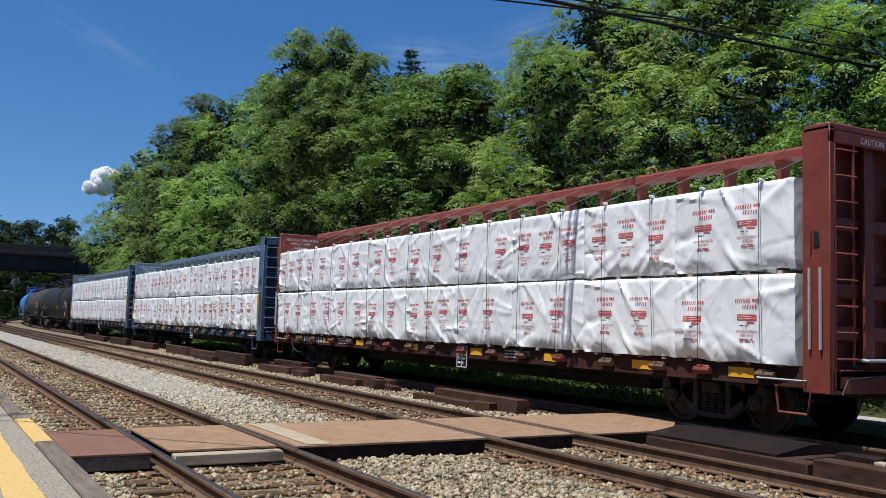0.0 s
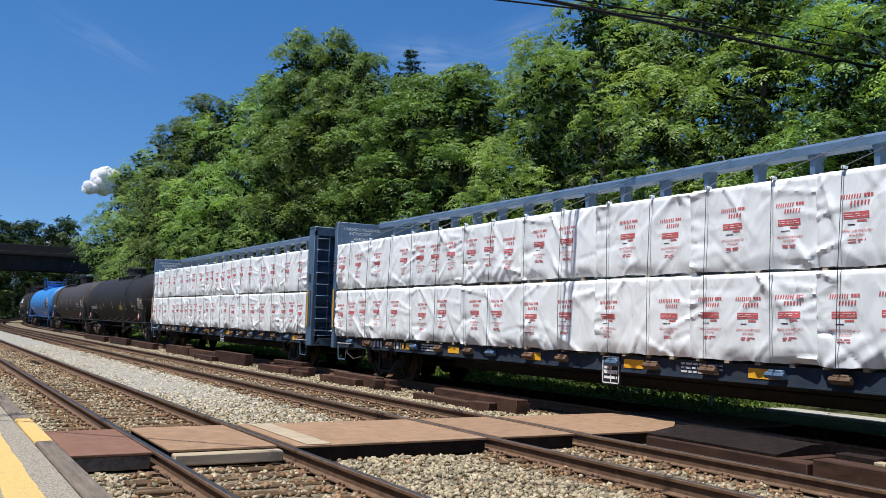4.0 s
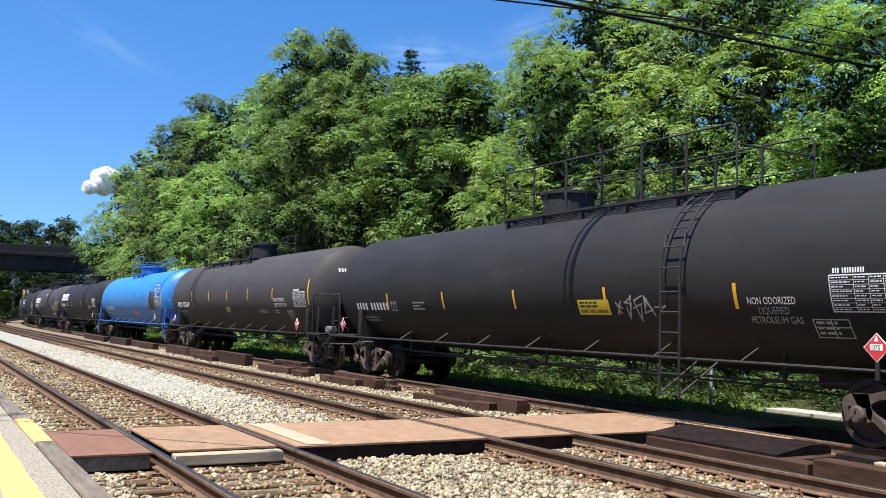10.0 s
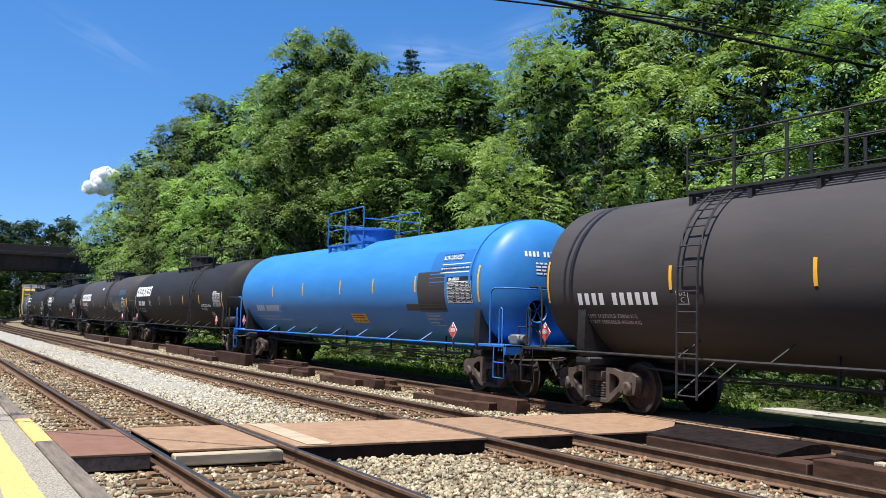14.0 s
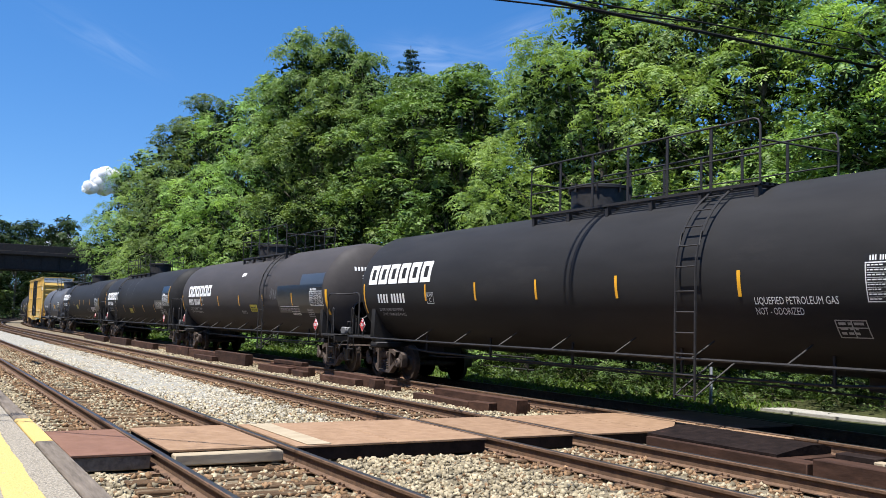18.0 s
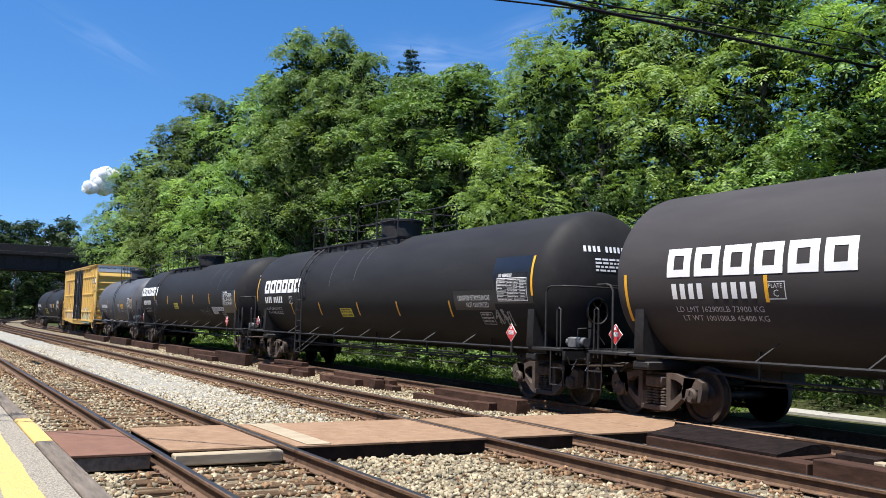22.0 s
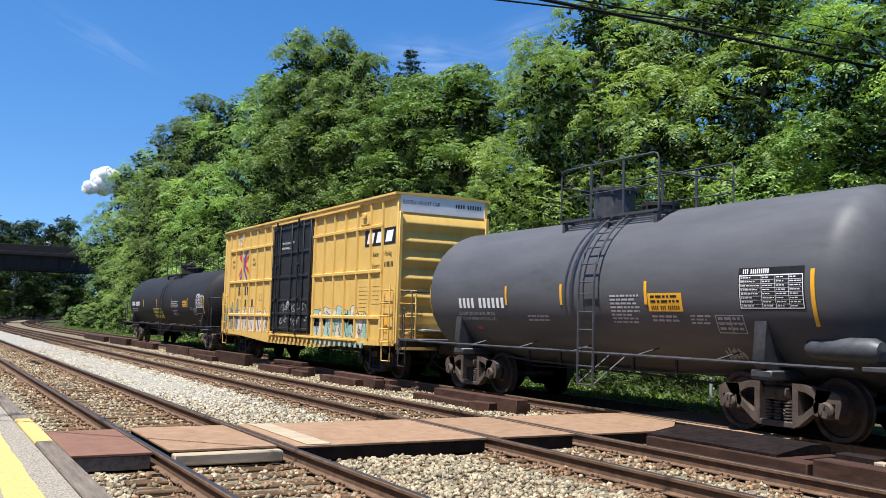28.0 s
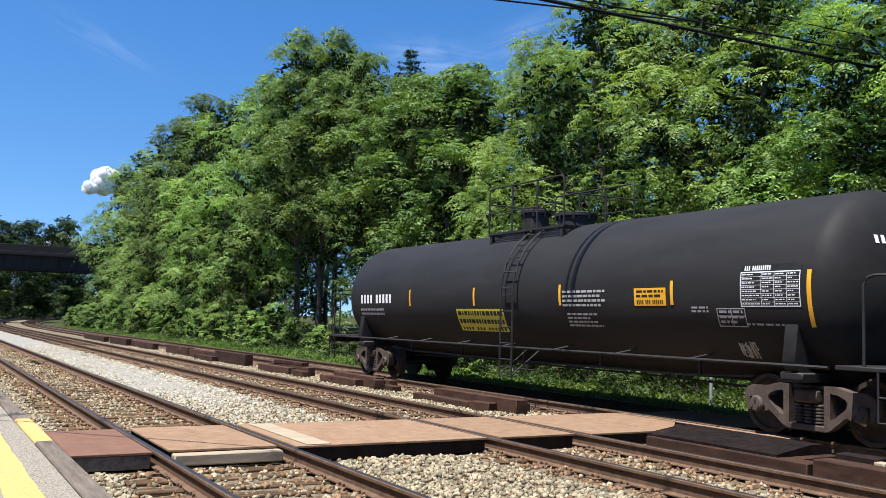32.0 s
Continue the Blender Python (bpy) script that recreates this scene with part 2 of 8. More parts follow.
TRUCK_IRON = material("cast_truck_iron", (0.045, 0.032, 0.025), (0.115, 0.083, 0.064), 7, 0.75, 0.1, bump=0.3, bump_scale=40, patch=(0.11, 0.06, 0.04), patch_scale=2.2, patch_at=0.6)
DARK_TRUCK = material("grimy_truck_iron", (0.018, 0.014, 0.012), (0.05, 0.04, 0.034), 7, 0.75, 0.1, bump=0.3, bump_scale=40)
WHEEL_STEEL = material("wheel_steel", (0.035, 0.026, 0.022), (0.09, 0.065, 0.05), 8, 0.6, 0.4, patch=(0.12, 0.075, 0.05), patch_scale=3)
OXIDE_PAINT = material("oxide_red_paint", (0.15, 0.032, 0.022), (0.215, 0.052, 0.034), 3, 0.55, bump=0.06, bump_scale=5, patch=(0.11, 0.038, 0.03), patch_scale=1.1, patch_at=0.58, spec=0.3)
CAR_BLUE = material("slate_blue_paint", (0.05, 0.094, 0.155), (0.088, 0.142, 0.215), 3, 0.5, bump=0.06, bump_scale=5, patch=(0.1, 0.11, 0.125), patch_scale=1.1, patch_at=0.6)
WRAP = material("white_plastic_wrap", (0.755, 0.785, 0.78), (0.835, 0.86, 0.853), 2.0, 0.42, bump=0.2, bump_scale=1.6, patch=(0.7, 0.73, 0.725), patch_scale=1.5, patch_at=0.6, stretch=(1.5, 1, 0.75), piece=0.03, crease=True)
BOX_YELLOW = material("boxcar_yellow_paint", (0.6, 0.37, 0.09), (0.7, 0.46, 0.135), 3, 0.5, bump=0.08, bump_scale=5, patch=(0.45, 0.26, 0.085), patch_scale=0.9, patch_at=0.62, stretch=(1, 1, 0.35), spec=0.25)
WHITE_PAINT = material("white_paint", (0.76, 0.755, 0.74), (0.84, 0.835, 0.82), 6, 0.55, spec=0.25, patch=(0.55, 0.54, 0.52), patch_scale=2.5, patch_at=0.62)
DIM_WHITE = material("faded_white_paint", (0.3, 0.3, 0.3), (0.45, 0.45, 0.44), 20, 0.6, patch=(0.12, 0.12, 0.12), patch_scale=8, patch_at=0.6)
REFLECT_YELLOW = material("yellow_reflective_tape", (0.75, 0.36, 0.02), (0.85, 0.44, 0.03), 10, 0.4)
RED_PRINT = material("red_print", (0.5, 0.085, 0.085), (0.6, 0.14, 0.135), 14, 0.5)
BLACK_PAINT = material("black_paint", (0.012, 0.012, 0.013), (0.03, 0.03, 0.031), 5, 0.5, patch=(0.05, 0.047, 0.045), patch_scale=1.5, patch_at=0.6, spec=0.2)
RED_PAINT = material("red_paint", (0.5, 0.03, 0.03), (0.6, 0.05, 0.05), 8, 0.5)
LABEL_YELLOW = material("yellow_label", (0.6, 0.5, 0.03), (0.7, 0.6, 0.05), 8, 0.5)
MINT_PAINT = material("mint_spray_paint", (0.2, 0.36, 0.29), (0.36, 0.5, 0.42), 2.5, 0.6, patch=(0.55, 0.57, 0.53), patch_scale=2.2, patch_at=0.5)
PINK_PAINT = material("pale_pink_spray_paint", (0.6, 0.48, 0.42), (0.75, 0.66, 0.6), 2.5, 0.6, patch=(0.5, 0.3, 0.2), patch_scale=3, patch_at=0.55)
DEEP_BLUE = material("deep_blue_paint", (0.03, 0.06, 0.3), (0.05, 0.09, 0.38), 5, 0.5)
CLOUD_WHITE = material("cloud_white", (0.9, 0.9, 0.9), (0.95, 0.95, 0.95), 0.01, 1.0, spec=0.0)
_n, _l = CLOUD_WHITE.node_tree.nodes, CLOUD_WHITE.node_tree.links
_through, _both = _n.new("ShaderNodeBsdfTranslucent"), _n.new("ShaderNodeMixShader")      # light passes through the droplets
_through.inputs[0].default_value, _both.inputs[0].default_value = (0.95, 0.95, 0.97, 1), 0.5
_l.new(_n["Principled BSDF"].outputs[0], _both.inputs[1])
_l.new(_through.outputs[0], _both.inputs[2])
_l.new(_both.outputs[0], _n["Material Output"].inputs[0])
BLUE_IRON = material("blue_ironwork", (0.02, 0.12, 0.4), (0.035, 0.17, 0.5), 9, 0.45, patch=(0.02, 0.05, 0.12), patch_scale=2.5, patch_at=0.64)

# ---------- mesh helpers ----------


class Geo:
    """Collects vertices and faces of one mesh."""

    def __init__(self):
        self.v, self.f = [], []

    def add(self, verts, faces, m=None):
        k = len(self.v)
        self.v += [tuple(m @ Vector(p)) if m else tuple(p) for p in verts]
        self.f += [tuple(i + k for i in q) for q in faces]
        return self

    def box(self, x0, x1, y0, y1, z0, z1, b=0.0, m=None):
        """A box between its limits, with chamfered edges where b is given."""
        lo, hi = (min(x0, x1), min(y0, y1), min(z0, z1)), (max(x0, x1), max(y0, y1), max(z0, z1))
        if b <= 0:
            vs = [((lo, hi)[i][0], (lo, hi)[j][1], (lo, hi)[k][2]) for i in (0, 1) for j in (0, 1) for k in (0, 1)]
            return self.add(vs, [(0, 1, 3, 2), (4, 6, 7, 5), (0, 4, 5, 1), (2, 3, 7, 6), (0, 2, 6, 4), (1, 5, 7, 3)], m)
        b = min(b, *[(hi[a] - lo[a]) * 0.45 for a in range(3)])
        vs, at = [], {}
        for i in (0, 1):
            for j in (0, 1):
                for k in (0, 1):
                    s = (i, j, k)
                    for a in range(3):
                        p = [(lo, hi)[s[c]][c] + (0 if c == a else (b if s[c] == 0 else -b)) for c in range(3)]
                        at[s, a] = len(vs)
                        vs.append(p)
        fs = []
        for a in range(3):
            o = [c for c in range(3) if c != a]
            for side in (0, 1):
                ring = []
                for u, w in ((0, 0), (1, 0), (1, 1), (0, 1)):
                    s = [0, 0, 0]
                    s[a], s[o[0]], s[o[1]] = side, u, w
                    ring.append(at[tuple(s), a])
                fs.append(ring if (side == 1) == (a != 1) else ring[::-1])
            for u in (0, 1):
                for w in (0, 1):
                    s0, s1 = [0, 0, 0], [0, 0, 0]
                    s0[o[0]] = s1[o[0]] = u
                    s0[o[1]] = s1[o[1]] = w
                    s1[a] = 1
                    q = [at[tuple(s0), o[0]], at[tuple(s1), o[0]], at[tuple(s1), o[1]], at[tuple(s0), o[1]]]
                    fs.append(q)
        for i in (0, 1):
            for j in (0, 1):
                for k in (0, 1):
                    fs.append([at[(i, j, k), a] for a in range(3)])
        return self.add(vs, fs, m)

    def tube(self, points, r, n=6, close=False, r1=None):
        """A round bar along the points; it tapers to r1 where that is given."""
        pts = [Vector(p) for p in points]
        vs, fs, cnt = [], [], len(pts)
        for i, p in enumerate(pts):
            d = ((pts[min(i + 1, cnt - 1)] - pts[max(i - 1, 0)]) or Vector((0, 0, 1))).normalized()
            side = d.cross(Vector((0, 0, 1)) if abs(d.z) < 0.95 else Vector((1, 0, 0))).normalized()
            up = side.cross(d)
            rr = r if r1 is None else r + (r1 - r) * i / max(1, cnt - 1)
            vs += [p + (side * math.cos(2 * math.pi * j / n) + up * math.sin(2 * math.pi * j / n)) * rr for j in range(n)]
        for i in range(cnt - 1):
            fs += [(i * n + j, i * n + (j + 1) % n, (i + 1) * n + (j + 1) % n, (i + 1) * n + j) for j in range(n)]
        fs += [tuple(range(n))[::-1], tuple((cnt - 1) * n + j for j in range(n))]
        return self.add(vs, fs)

    def lathe(self, profile, n=24, axis="x", centre=(0, 0, 0), arc=(0, 360)):
        """Turns a profile of (along, radius) round an axis through the centre."""
        vs, fs, full = [], [], arc[1] - arc[0] >= 360
        m = n if full else n + 1
        for a, r in profile:
            for j in range(m):
                w = radians(arc[0] + (arc[1] - arc[0]) * j / n)
                c, s = r * math.cos(w), r * math.sin(w)
                p = {"x": (a, c, s), "y": (c, a, s), "z": (c, s, a)}[axis]
                vs.append((p[0] + centre[0], p[1] + centre[1], p[2] + centre[2]))
        for i in range(len(profile) - 1):
            for j in range(n if full else n):
                k = (j + 1) % m if full else j + 1
                fs.append((i * m + j, i * m + k, (i + 1) * m + k, (i + 1) * m + j))
        if full:
            for i in (0, len(profile) - 1):
                if profile[i][1] > 1e-4:
                    fs.append(tuple(i * m + j for j in range(m)))
        return self.add(vs, fs)

    def prism(self, poly, axis, a0, a1):
        """Extrudes a polygon along an axis; its points are the other two coordinates, in order."""
        n = len(poly)

        def at(p, a):
            return {"x": (a, *p), "y": (p[0], a, p[1]), "z": (*p, a)}[axis]
        vs = [at(p, a0) for p in poly] + [at(p, a1) for p in poly]
        fs = [tuple(range(n))[::-1], tuple(range(n, 2 * n))] + [(i, (i + 1) % n, n + (i + 1) % n, n + i) for i in range(n)]
        return self.add(vs, fs)

    def mesh(self, name, mat, smooth=True):
        me = bpy.data.meshes.new(name)
        me.from_pydata(self.v, [], self.f)
        bm = bmesh.new()
        bm.from_mesh(me)
        bmesh.ops.recalc_face_normals(bm, faces=bm.faces)
        bm.to_mesh(me)
        bm.free()
        if smooth:
            me.polygons.foreach_set("use_smooth", [True] * len(me.polygons))
            me.set_sharp_from_angle(angle=radians(38))
        me.materials.append(mat)
        return me


def part(name, geo, mat, parent=None, label="", m=None):
    """One mesh object, under a thing or a part; geo is a Geo or a mesh that it shares."""
    ob = new(name, geo if isinstance(geo, bpy.types.Mesh) else geo.mesh(name, mat))
    if parent:
        ob.parent = parent
    if m:
        ob.matrix_basis = m
    return tagged(ob, label)


def thing(name, label, category, m=None, group="", kind=""):
    ob = new(name)
    ob.empty_display_size = 0.2
    if m:
        ob.matrix_basis = m
    return tagged(ob, label, category, group, kind)


def quick_mesh(name, verts, faces, mat, smooth=False):
    """A large mesh of equal-sided faces from arrays."""
    me = bpy.data.meshes.new(name)
    nv, nf, k = len(verts), len(faces), faces.shape[1]
    me.vertices.add(nv)
    me.vertices.foreach_set("co", verts.astype(np.float32).ravel())
    me.loops.add(nf * k)
    me.loops.foreach_set("vertex_index", faces.astype(np.int32).ravel())
    me.polygons.add(nf)
    me.polygons.foreach_set("loop_start", np.arange(0, nf * k, k, dtype=np.int32))
    if smooth:
        me.polygons.foreach_set("use_smooth", np.ones(nf, dtype=bool))
    me.update(calc_edges=True)
    me.materials.append(mat)
    return me


TEXTS = {}
# load limit and light weight stencilled on each tank car
TANK_DATA = [("LD LMT 155900 LB 70700 KG", "LT WT 107100 LB 48600 KG"), ("LD LMT 162700LB 73800 KG", "LT WT 100300LB 45500 KG"), ("LD LMT 154200 LB 69 950 KG", "LT WT 108800 LB 49 350 KG NEW 07-2001"),
             ("LD LMT 162900 LB 73 900 KG", "LT WT 100100 LB 45 400 KG"), ("LD LMT 162900LB 73900 KG", "LT WT 100100LB 45400 KG"), ("LD LMT 163800 LB 74 300 KG", "LT WT 99200 LB 45 000 KG"),
             ("LD LMT 162900 LB 73 900 KG", "LT WT 100100 LB 45 400 KG"), ("LD LMT 203100 LB 92150 KG", "LT WT 59900 LB 27150 KG")]


def text_outline(words):
    """The built-in font's shape of the words as triangles, one unit high."""
    if words not in TEXTS:
        cu = bpy.data.curves.new("letters", "FONT")
        cu.body, cu.size, cu.resolution_u = words, 1.0, 2
        ob = bpy.data.objects.new("letters", cu)
        scene.collection.objects.link(ob)
        me = bpy.data.meshes.new_from_object(ob.evaluated_get(bpy.context.evaluated_depsgraph_get()))
        TEXTS[words] = ([tuple(v.co) for v in me.vertices], [tuple(p.vertices) for p in me.polygons])
        bpy.data.objects.remove(ob)
        bpy.data.curves.remove(cu)
        bpy.data.meshes.remove(me)
    return TEXTS[words]


for words in ("1075", "NON ODORIZED", "LIQUEFIED", "PETROLEUM GAS", "NON-ODORIZED", "LIQUEFIED PETROLEUM GAS", "NOT ODORIZED", "NOT - ODORIZED", "REMOVE COVER IMMEDIATELY", "UPON RECEIPT", "LOADING & UNLOADING",
              "INSTRUCTIONS", "WARNING", "CAUTION", "PLATE", "C", "CLOSE AND LOCK DOORS", "BEFORE MOVING CAR", "UNLATCH", "TO CLOSE", "DOOR", "next", "load", "any", "road", "Railcar", "Pooling", "Experts", "EXCESS HEIGHT CAR"):
    text_outline(words)
for pair in TANK_DATA:
    for words in pair:
        text_outline(words)

# ---------- plan: tracks run along X; the train comes from -X ----------
GAUGE = 1.549
TRACK_Y = (3.278, 7.769, 12.287)
BEND_X, BEND_R = -95.0, 550.0


def bend(x):
    """How far the tracks have swung aside at x, and their heading there."""
    d = min(0.0, x - BEND_X)
    return d * d / (2 * BEND_R), d / BEND_R


RAIL_H = 0.175

# ---------- ground ----------


def ground_z(x, y):
    """Height of the earth: flat beside the line, a low bank on the wooded side."""
    w = y - (max(0.0, min(1.0, (BEND_X - x) / 250.0)) ** 2) * 56.8
    if w < 13.2:
        return -0.42
    if w < 14.2:
        return -0.42 + 0.34 * (w - 13.2)
    if w < 60:
        return -0.08 + 0.05 * (w - 14.2) + 0.02 * math.sin(x * 0.9) * math.cos(w * 1.1)
    return 2.2


def sheet(name, xs, ys, height, mat):
    vs = [(x, y, height(x, y)) for x in xs for y in ys]
    n = len(ys)
    fs = [(i * n + j, (i + 1) * n + j, (i + 1) * n + j + 1, i * n + j + 1) for i in range(len(xs) - 1) for j in range(n - 1)]
    return new(name, quick_mesh(name, np.array(vs), np.array(fs), mat, True))


GX = [-4000, -2000, -1000, -500, -350] + [-300 + 5 * i for i in range(40)] + [-100 + 1.5 * i for i in range(80)] + [20 + 10 * i for i in range(8)] + [200, 500, 1200, 4000]
GY = [-4000, -1500, -500, -150, -60, -20, -6, 0, 6, 12] + [13 + 0.4 * i for i in range(24)] + [23 + 4 * i for i in range(14)] + [120, 250, 600, 1500, 4000]
tagged(sheet("ground", GX, GY, ground_z, EARTH), "dark green grassy earth beside the railway line", "ground", kind="structure")

rng = np.random.default_rng(5)


def bed_z(x, y):
    """Top of the ballast: level with the sleepers, shoulders at both sides, slight dips."""
    edge = min(y - 1.2, 14.0 - y)
    return -0.212 - 0.3 * max(0.0, 0.5 - edge) ** 1.2 + 0.022 * noise.noise((x * 1.7, y * 1.7, 0.3)) + 0.012 * noise.noise((x * 5, y * 5, 2.3))


BX = [-300 + 6 * i for i in range(34)] + [-96 + 1.2 * i for i in range(46)] + [-40 + 0.25 * i for i in range(160)] + [i * 1.5 for i in range(30)]
BY = [1.0 + 0.26 * i for i in range(51)]
bed = []
for x in BX:
    for y in BY:
        bed.append((x, y + bend(x)[0], bed_z(x, y)))
nb = len(BY)
bf = [(i * nb + j, (i + 1) * nb + j, (i + 1) * nb + j + 1, i * nb + j + 1) for i in range(len(BX) - 1) for j in range(nb - 1)]
ballast = tagged(new("ballast", quick_mesh("ballast", np.array(bed), np.array(bf), BALLAST_BED, True)), "pale grey crushed stone ballast between the tracks", "ballast", kind="structure")


def stone_mesh(name, places, size, mat, seed):
    """Loose crushed stones, each an uneven flattened block with broken corners."""
    r = np.random.default_rng(seed)
    n = len(places)
    base = np.array([(i, j, k) for i in (-1, 1) for j in (-1, 1) for k in (-1, 1)], float)
    quad = np.array([(0, 1, 3, 2), (4, 6, 7, 5), (0, 4, 5, 1), (2, 3, 7, 6), (0, 2, 6, 4), (1, 5, 7, 3)])
    q = r.normal(size=(n, 4))
    q /= np.linalg.norm(q, axis=1)[:, None]
    w, x, y, z = q.T
    rot = np.stack([np.stack([1 - 2 * (y * y + z * z), 2 * (x * y - z * w), 2 * (x * z + y * w)], -1),
                    np.stack([2 * (x * y + z * w), 1 - 2 * (x * x + z * z), 2 * (y * z - x * w)], -1),
                    np.stack([2 * (x * z - y * w), 2 * (y * z + x * w), 1 - 2 * (x * x + y * y)], -1)], 1)
    box = base[None] * r.uniform(0.35, 1.0, (n, 8, 3)) * np.stack([np.ones(n), r.uniform(0.6, 1, n), r.uniform(0.4, 0.8, n)], 1)[:, None, :]
    v = np.einsum("nij,nkj->nki", rot, box) * (size * r.uniform(0.5, 1.35, (n, 1, 1))) + places[:, None, :]
    f = (quad[None] + 8 * np.arange(n)[:, None, None]).reshape(-1, 4)
    return quick_mesh(name, v.reshape(-1, 3), f, mat)


def scatter(n, x0, x1, y0, y1, seed):
    r = np.random.default_rng(seed)
    x = x1 - (x1 - x0) * r.random(n) ** 1.75
    y = y0 + (y1 - y0) * r.random(n)
    z = np.array([bed_z(a, b) for a, b in zip(x, y)]) + r.uniform(-0.004, 0.022, n)
    return np.stack([x, y, z], 1)


def near_rail(p, reach):
    d = np.full(len(p), 9.0)
    for ty in TRACK_Y:
        for side in (-1, 1):
            d = np.minimum(d, np.abs(p[:, 1] - ty - side * GAUGE / 2))
    return d < reach


stones = scatter(135000, -52, -3.5, 1.5, 13.9, 11)
crossing_gap = (stones[:, 0] > -13.2) & (stones[:, 0] < -10.75) & (stones[:, 1] < 11.3)
on_tie = np.zeros(len(stones), bool)
for ty in TRACK_Y:
    on_tie |= (np.abs(stones[:, 1] - ty) < 1.3) & (np.abs((stones[:, 0] / 0.5) % 1 - 0.5) < 0.2)
# only the part of the bed that lies before the platform's end
bearing = np.degrees(np.arctan2(stones[:, 1], -stones[:, 0]))
before = (np.hypot(stones[:, 0], stones[:, 1]) > 8.6) & (bearing > 2) & (bearing < 58)
under_timbers = (stones[:, 1] > 9.0) & (stones[:, 1] < 10.2) & (stones[:, 0] > -10.2)
keep = before & ~under_timbers & ~crossing_gap & ~(on_tie & (rng.random(len(stones)) < 0.9))
stones = stones[keep]
# newly tipped pale stone between the two nearer tracks, thinning out towards the crossing
fresh = (stones[:, 1] > 4.5) & (stones[:, 1] < 6.6) & (rng.random(len(stones)) < np.clip((-12 - stones[:, 0]) / 12, 0, 0.7))
tagged(new("fresh_stones", stone_mesh("fresh_stones", stones[fresh], 0.04, FRESH_STONE, 5)), "whitish newly tipped crushed stones", "gravel", kind="stuff")
stones = stones[~fresh]
FX = [-200 + 5 * i for i in range(21)] + [-96 + 1.5 * i for i in range(38)] + [-39 + 0.5 * i for i in range(47)]
FY = [4.42 + 0.12 * i for i in range(19)]
tip = [(x, y + bend(x)[0], bed_z(x, y) - 0.03 + 0.05 * max(0.0, min(1.0, (-15 - x) / 8)) + 0.02 * min(y - 4.42, 6.58 - y) + 0.02 * noise.noise((x * 2, y * 2, 7.0))) for x in FX for y in FY]
nf = len(FY)
tagged(new("fresh_ballast", quick_mesh("fresh_ballast", np.array(tip), np.array([(i * nf + j, (i + 1) * nf + j, (i + 1) * nf + j + 1, i * nf + j + 1) for i in range(len(FX) - 1) for j in range(nf - 1)]), FRESH_BALLAST, True)), "whitish strip of newly tipped ballast between the tracks", "ballast", kind="structure")
rusty = near_rail(stones, 0.42) & (rng.random(len(stones)) < 0.72)
rusty |= rng.random(len(stones)) < 0.06
for ty in TRACK_Y:
    rusty |= (np.abs(stones[:, 1] - ty) < 0.8) & (rng.random(len(stones)) < 0.22)
rusty |= (np.abs(stones[:, 1] - TRACK_Y[2]) < 1.2) & (rng.random(len(stones)) < 0.6)
tagged(new("loose_stones", stone_mesh("loose_stones", stones[~rusty], 0.034, STONE, 3)), "pale grey and buff crushed stones lying loose", "gravel", kind="stuff")
tagged(new("rusty_stones", stone_mesh("rusty_stones", stones[rusty], 0.036, RUST_STONE, 4)), "rust-stained crushed stones along the rails", "gravel", kind="stuff")

# ---------- tracks ----------
RAIL_PROFILE = [(-0.072, -RAIL_H), (0.072, -RAIL_H), (0.072, -RAIL_H + 0.012), (0.012, -RAIL_H + 0.03), (0.01, -0.048), (0.036, -0.036), (0.036, -0.008), (0.028, 0.0),
                (-0.028, 0.0), (-0.036, -0.008), (-0.036, -0.036), (-0.01, -0.048), (-0.012, -RAIL_H + 0.03), (-0.072, -RAIL_H + 0.012)]
RAIL_X = [-290 + 10 * i for i in range(19)] + [-95, 45]


def rail_geo(y, profile):
    g, n = Geo(), len(profile)
    vs, fs = [], []
    for x in RAIL_X:
        vs += [(x, y + p[0] + bend(x)[0], p[1]) for p in profile]
    for i in range(len(RAIL_X) - 1):
        fs += [(i * n + j, i * n + (j + 1) % n, (i + 1) * n + (j + 1) % n, (i + 1) * n + j) for j in range(n)]
    return g.add(vs, fs)


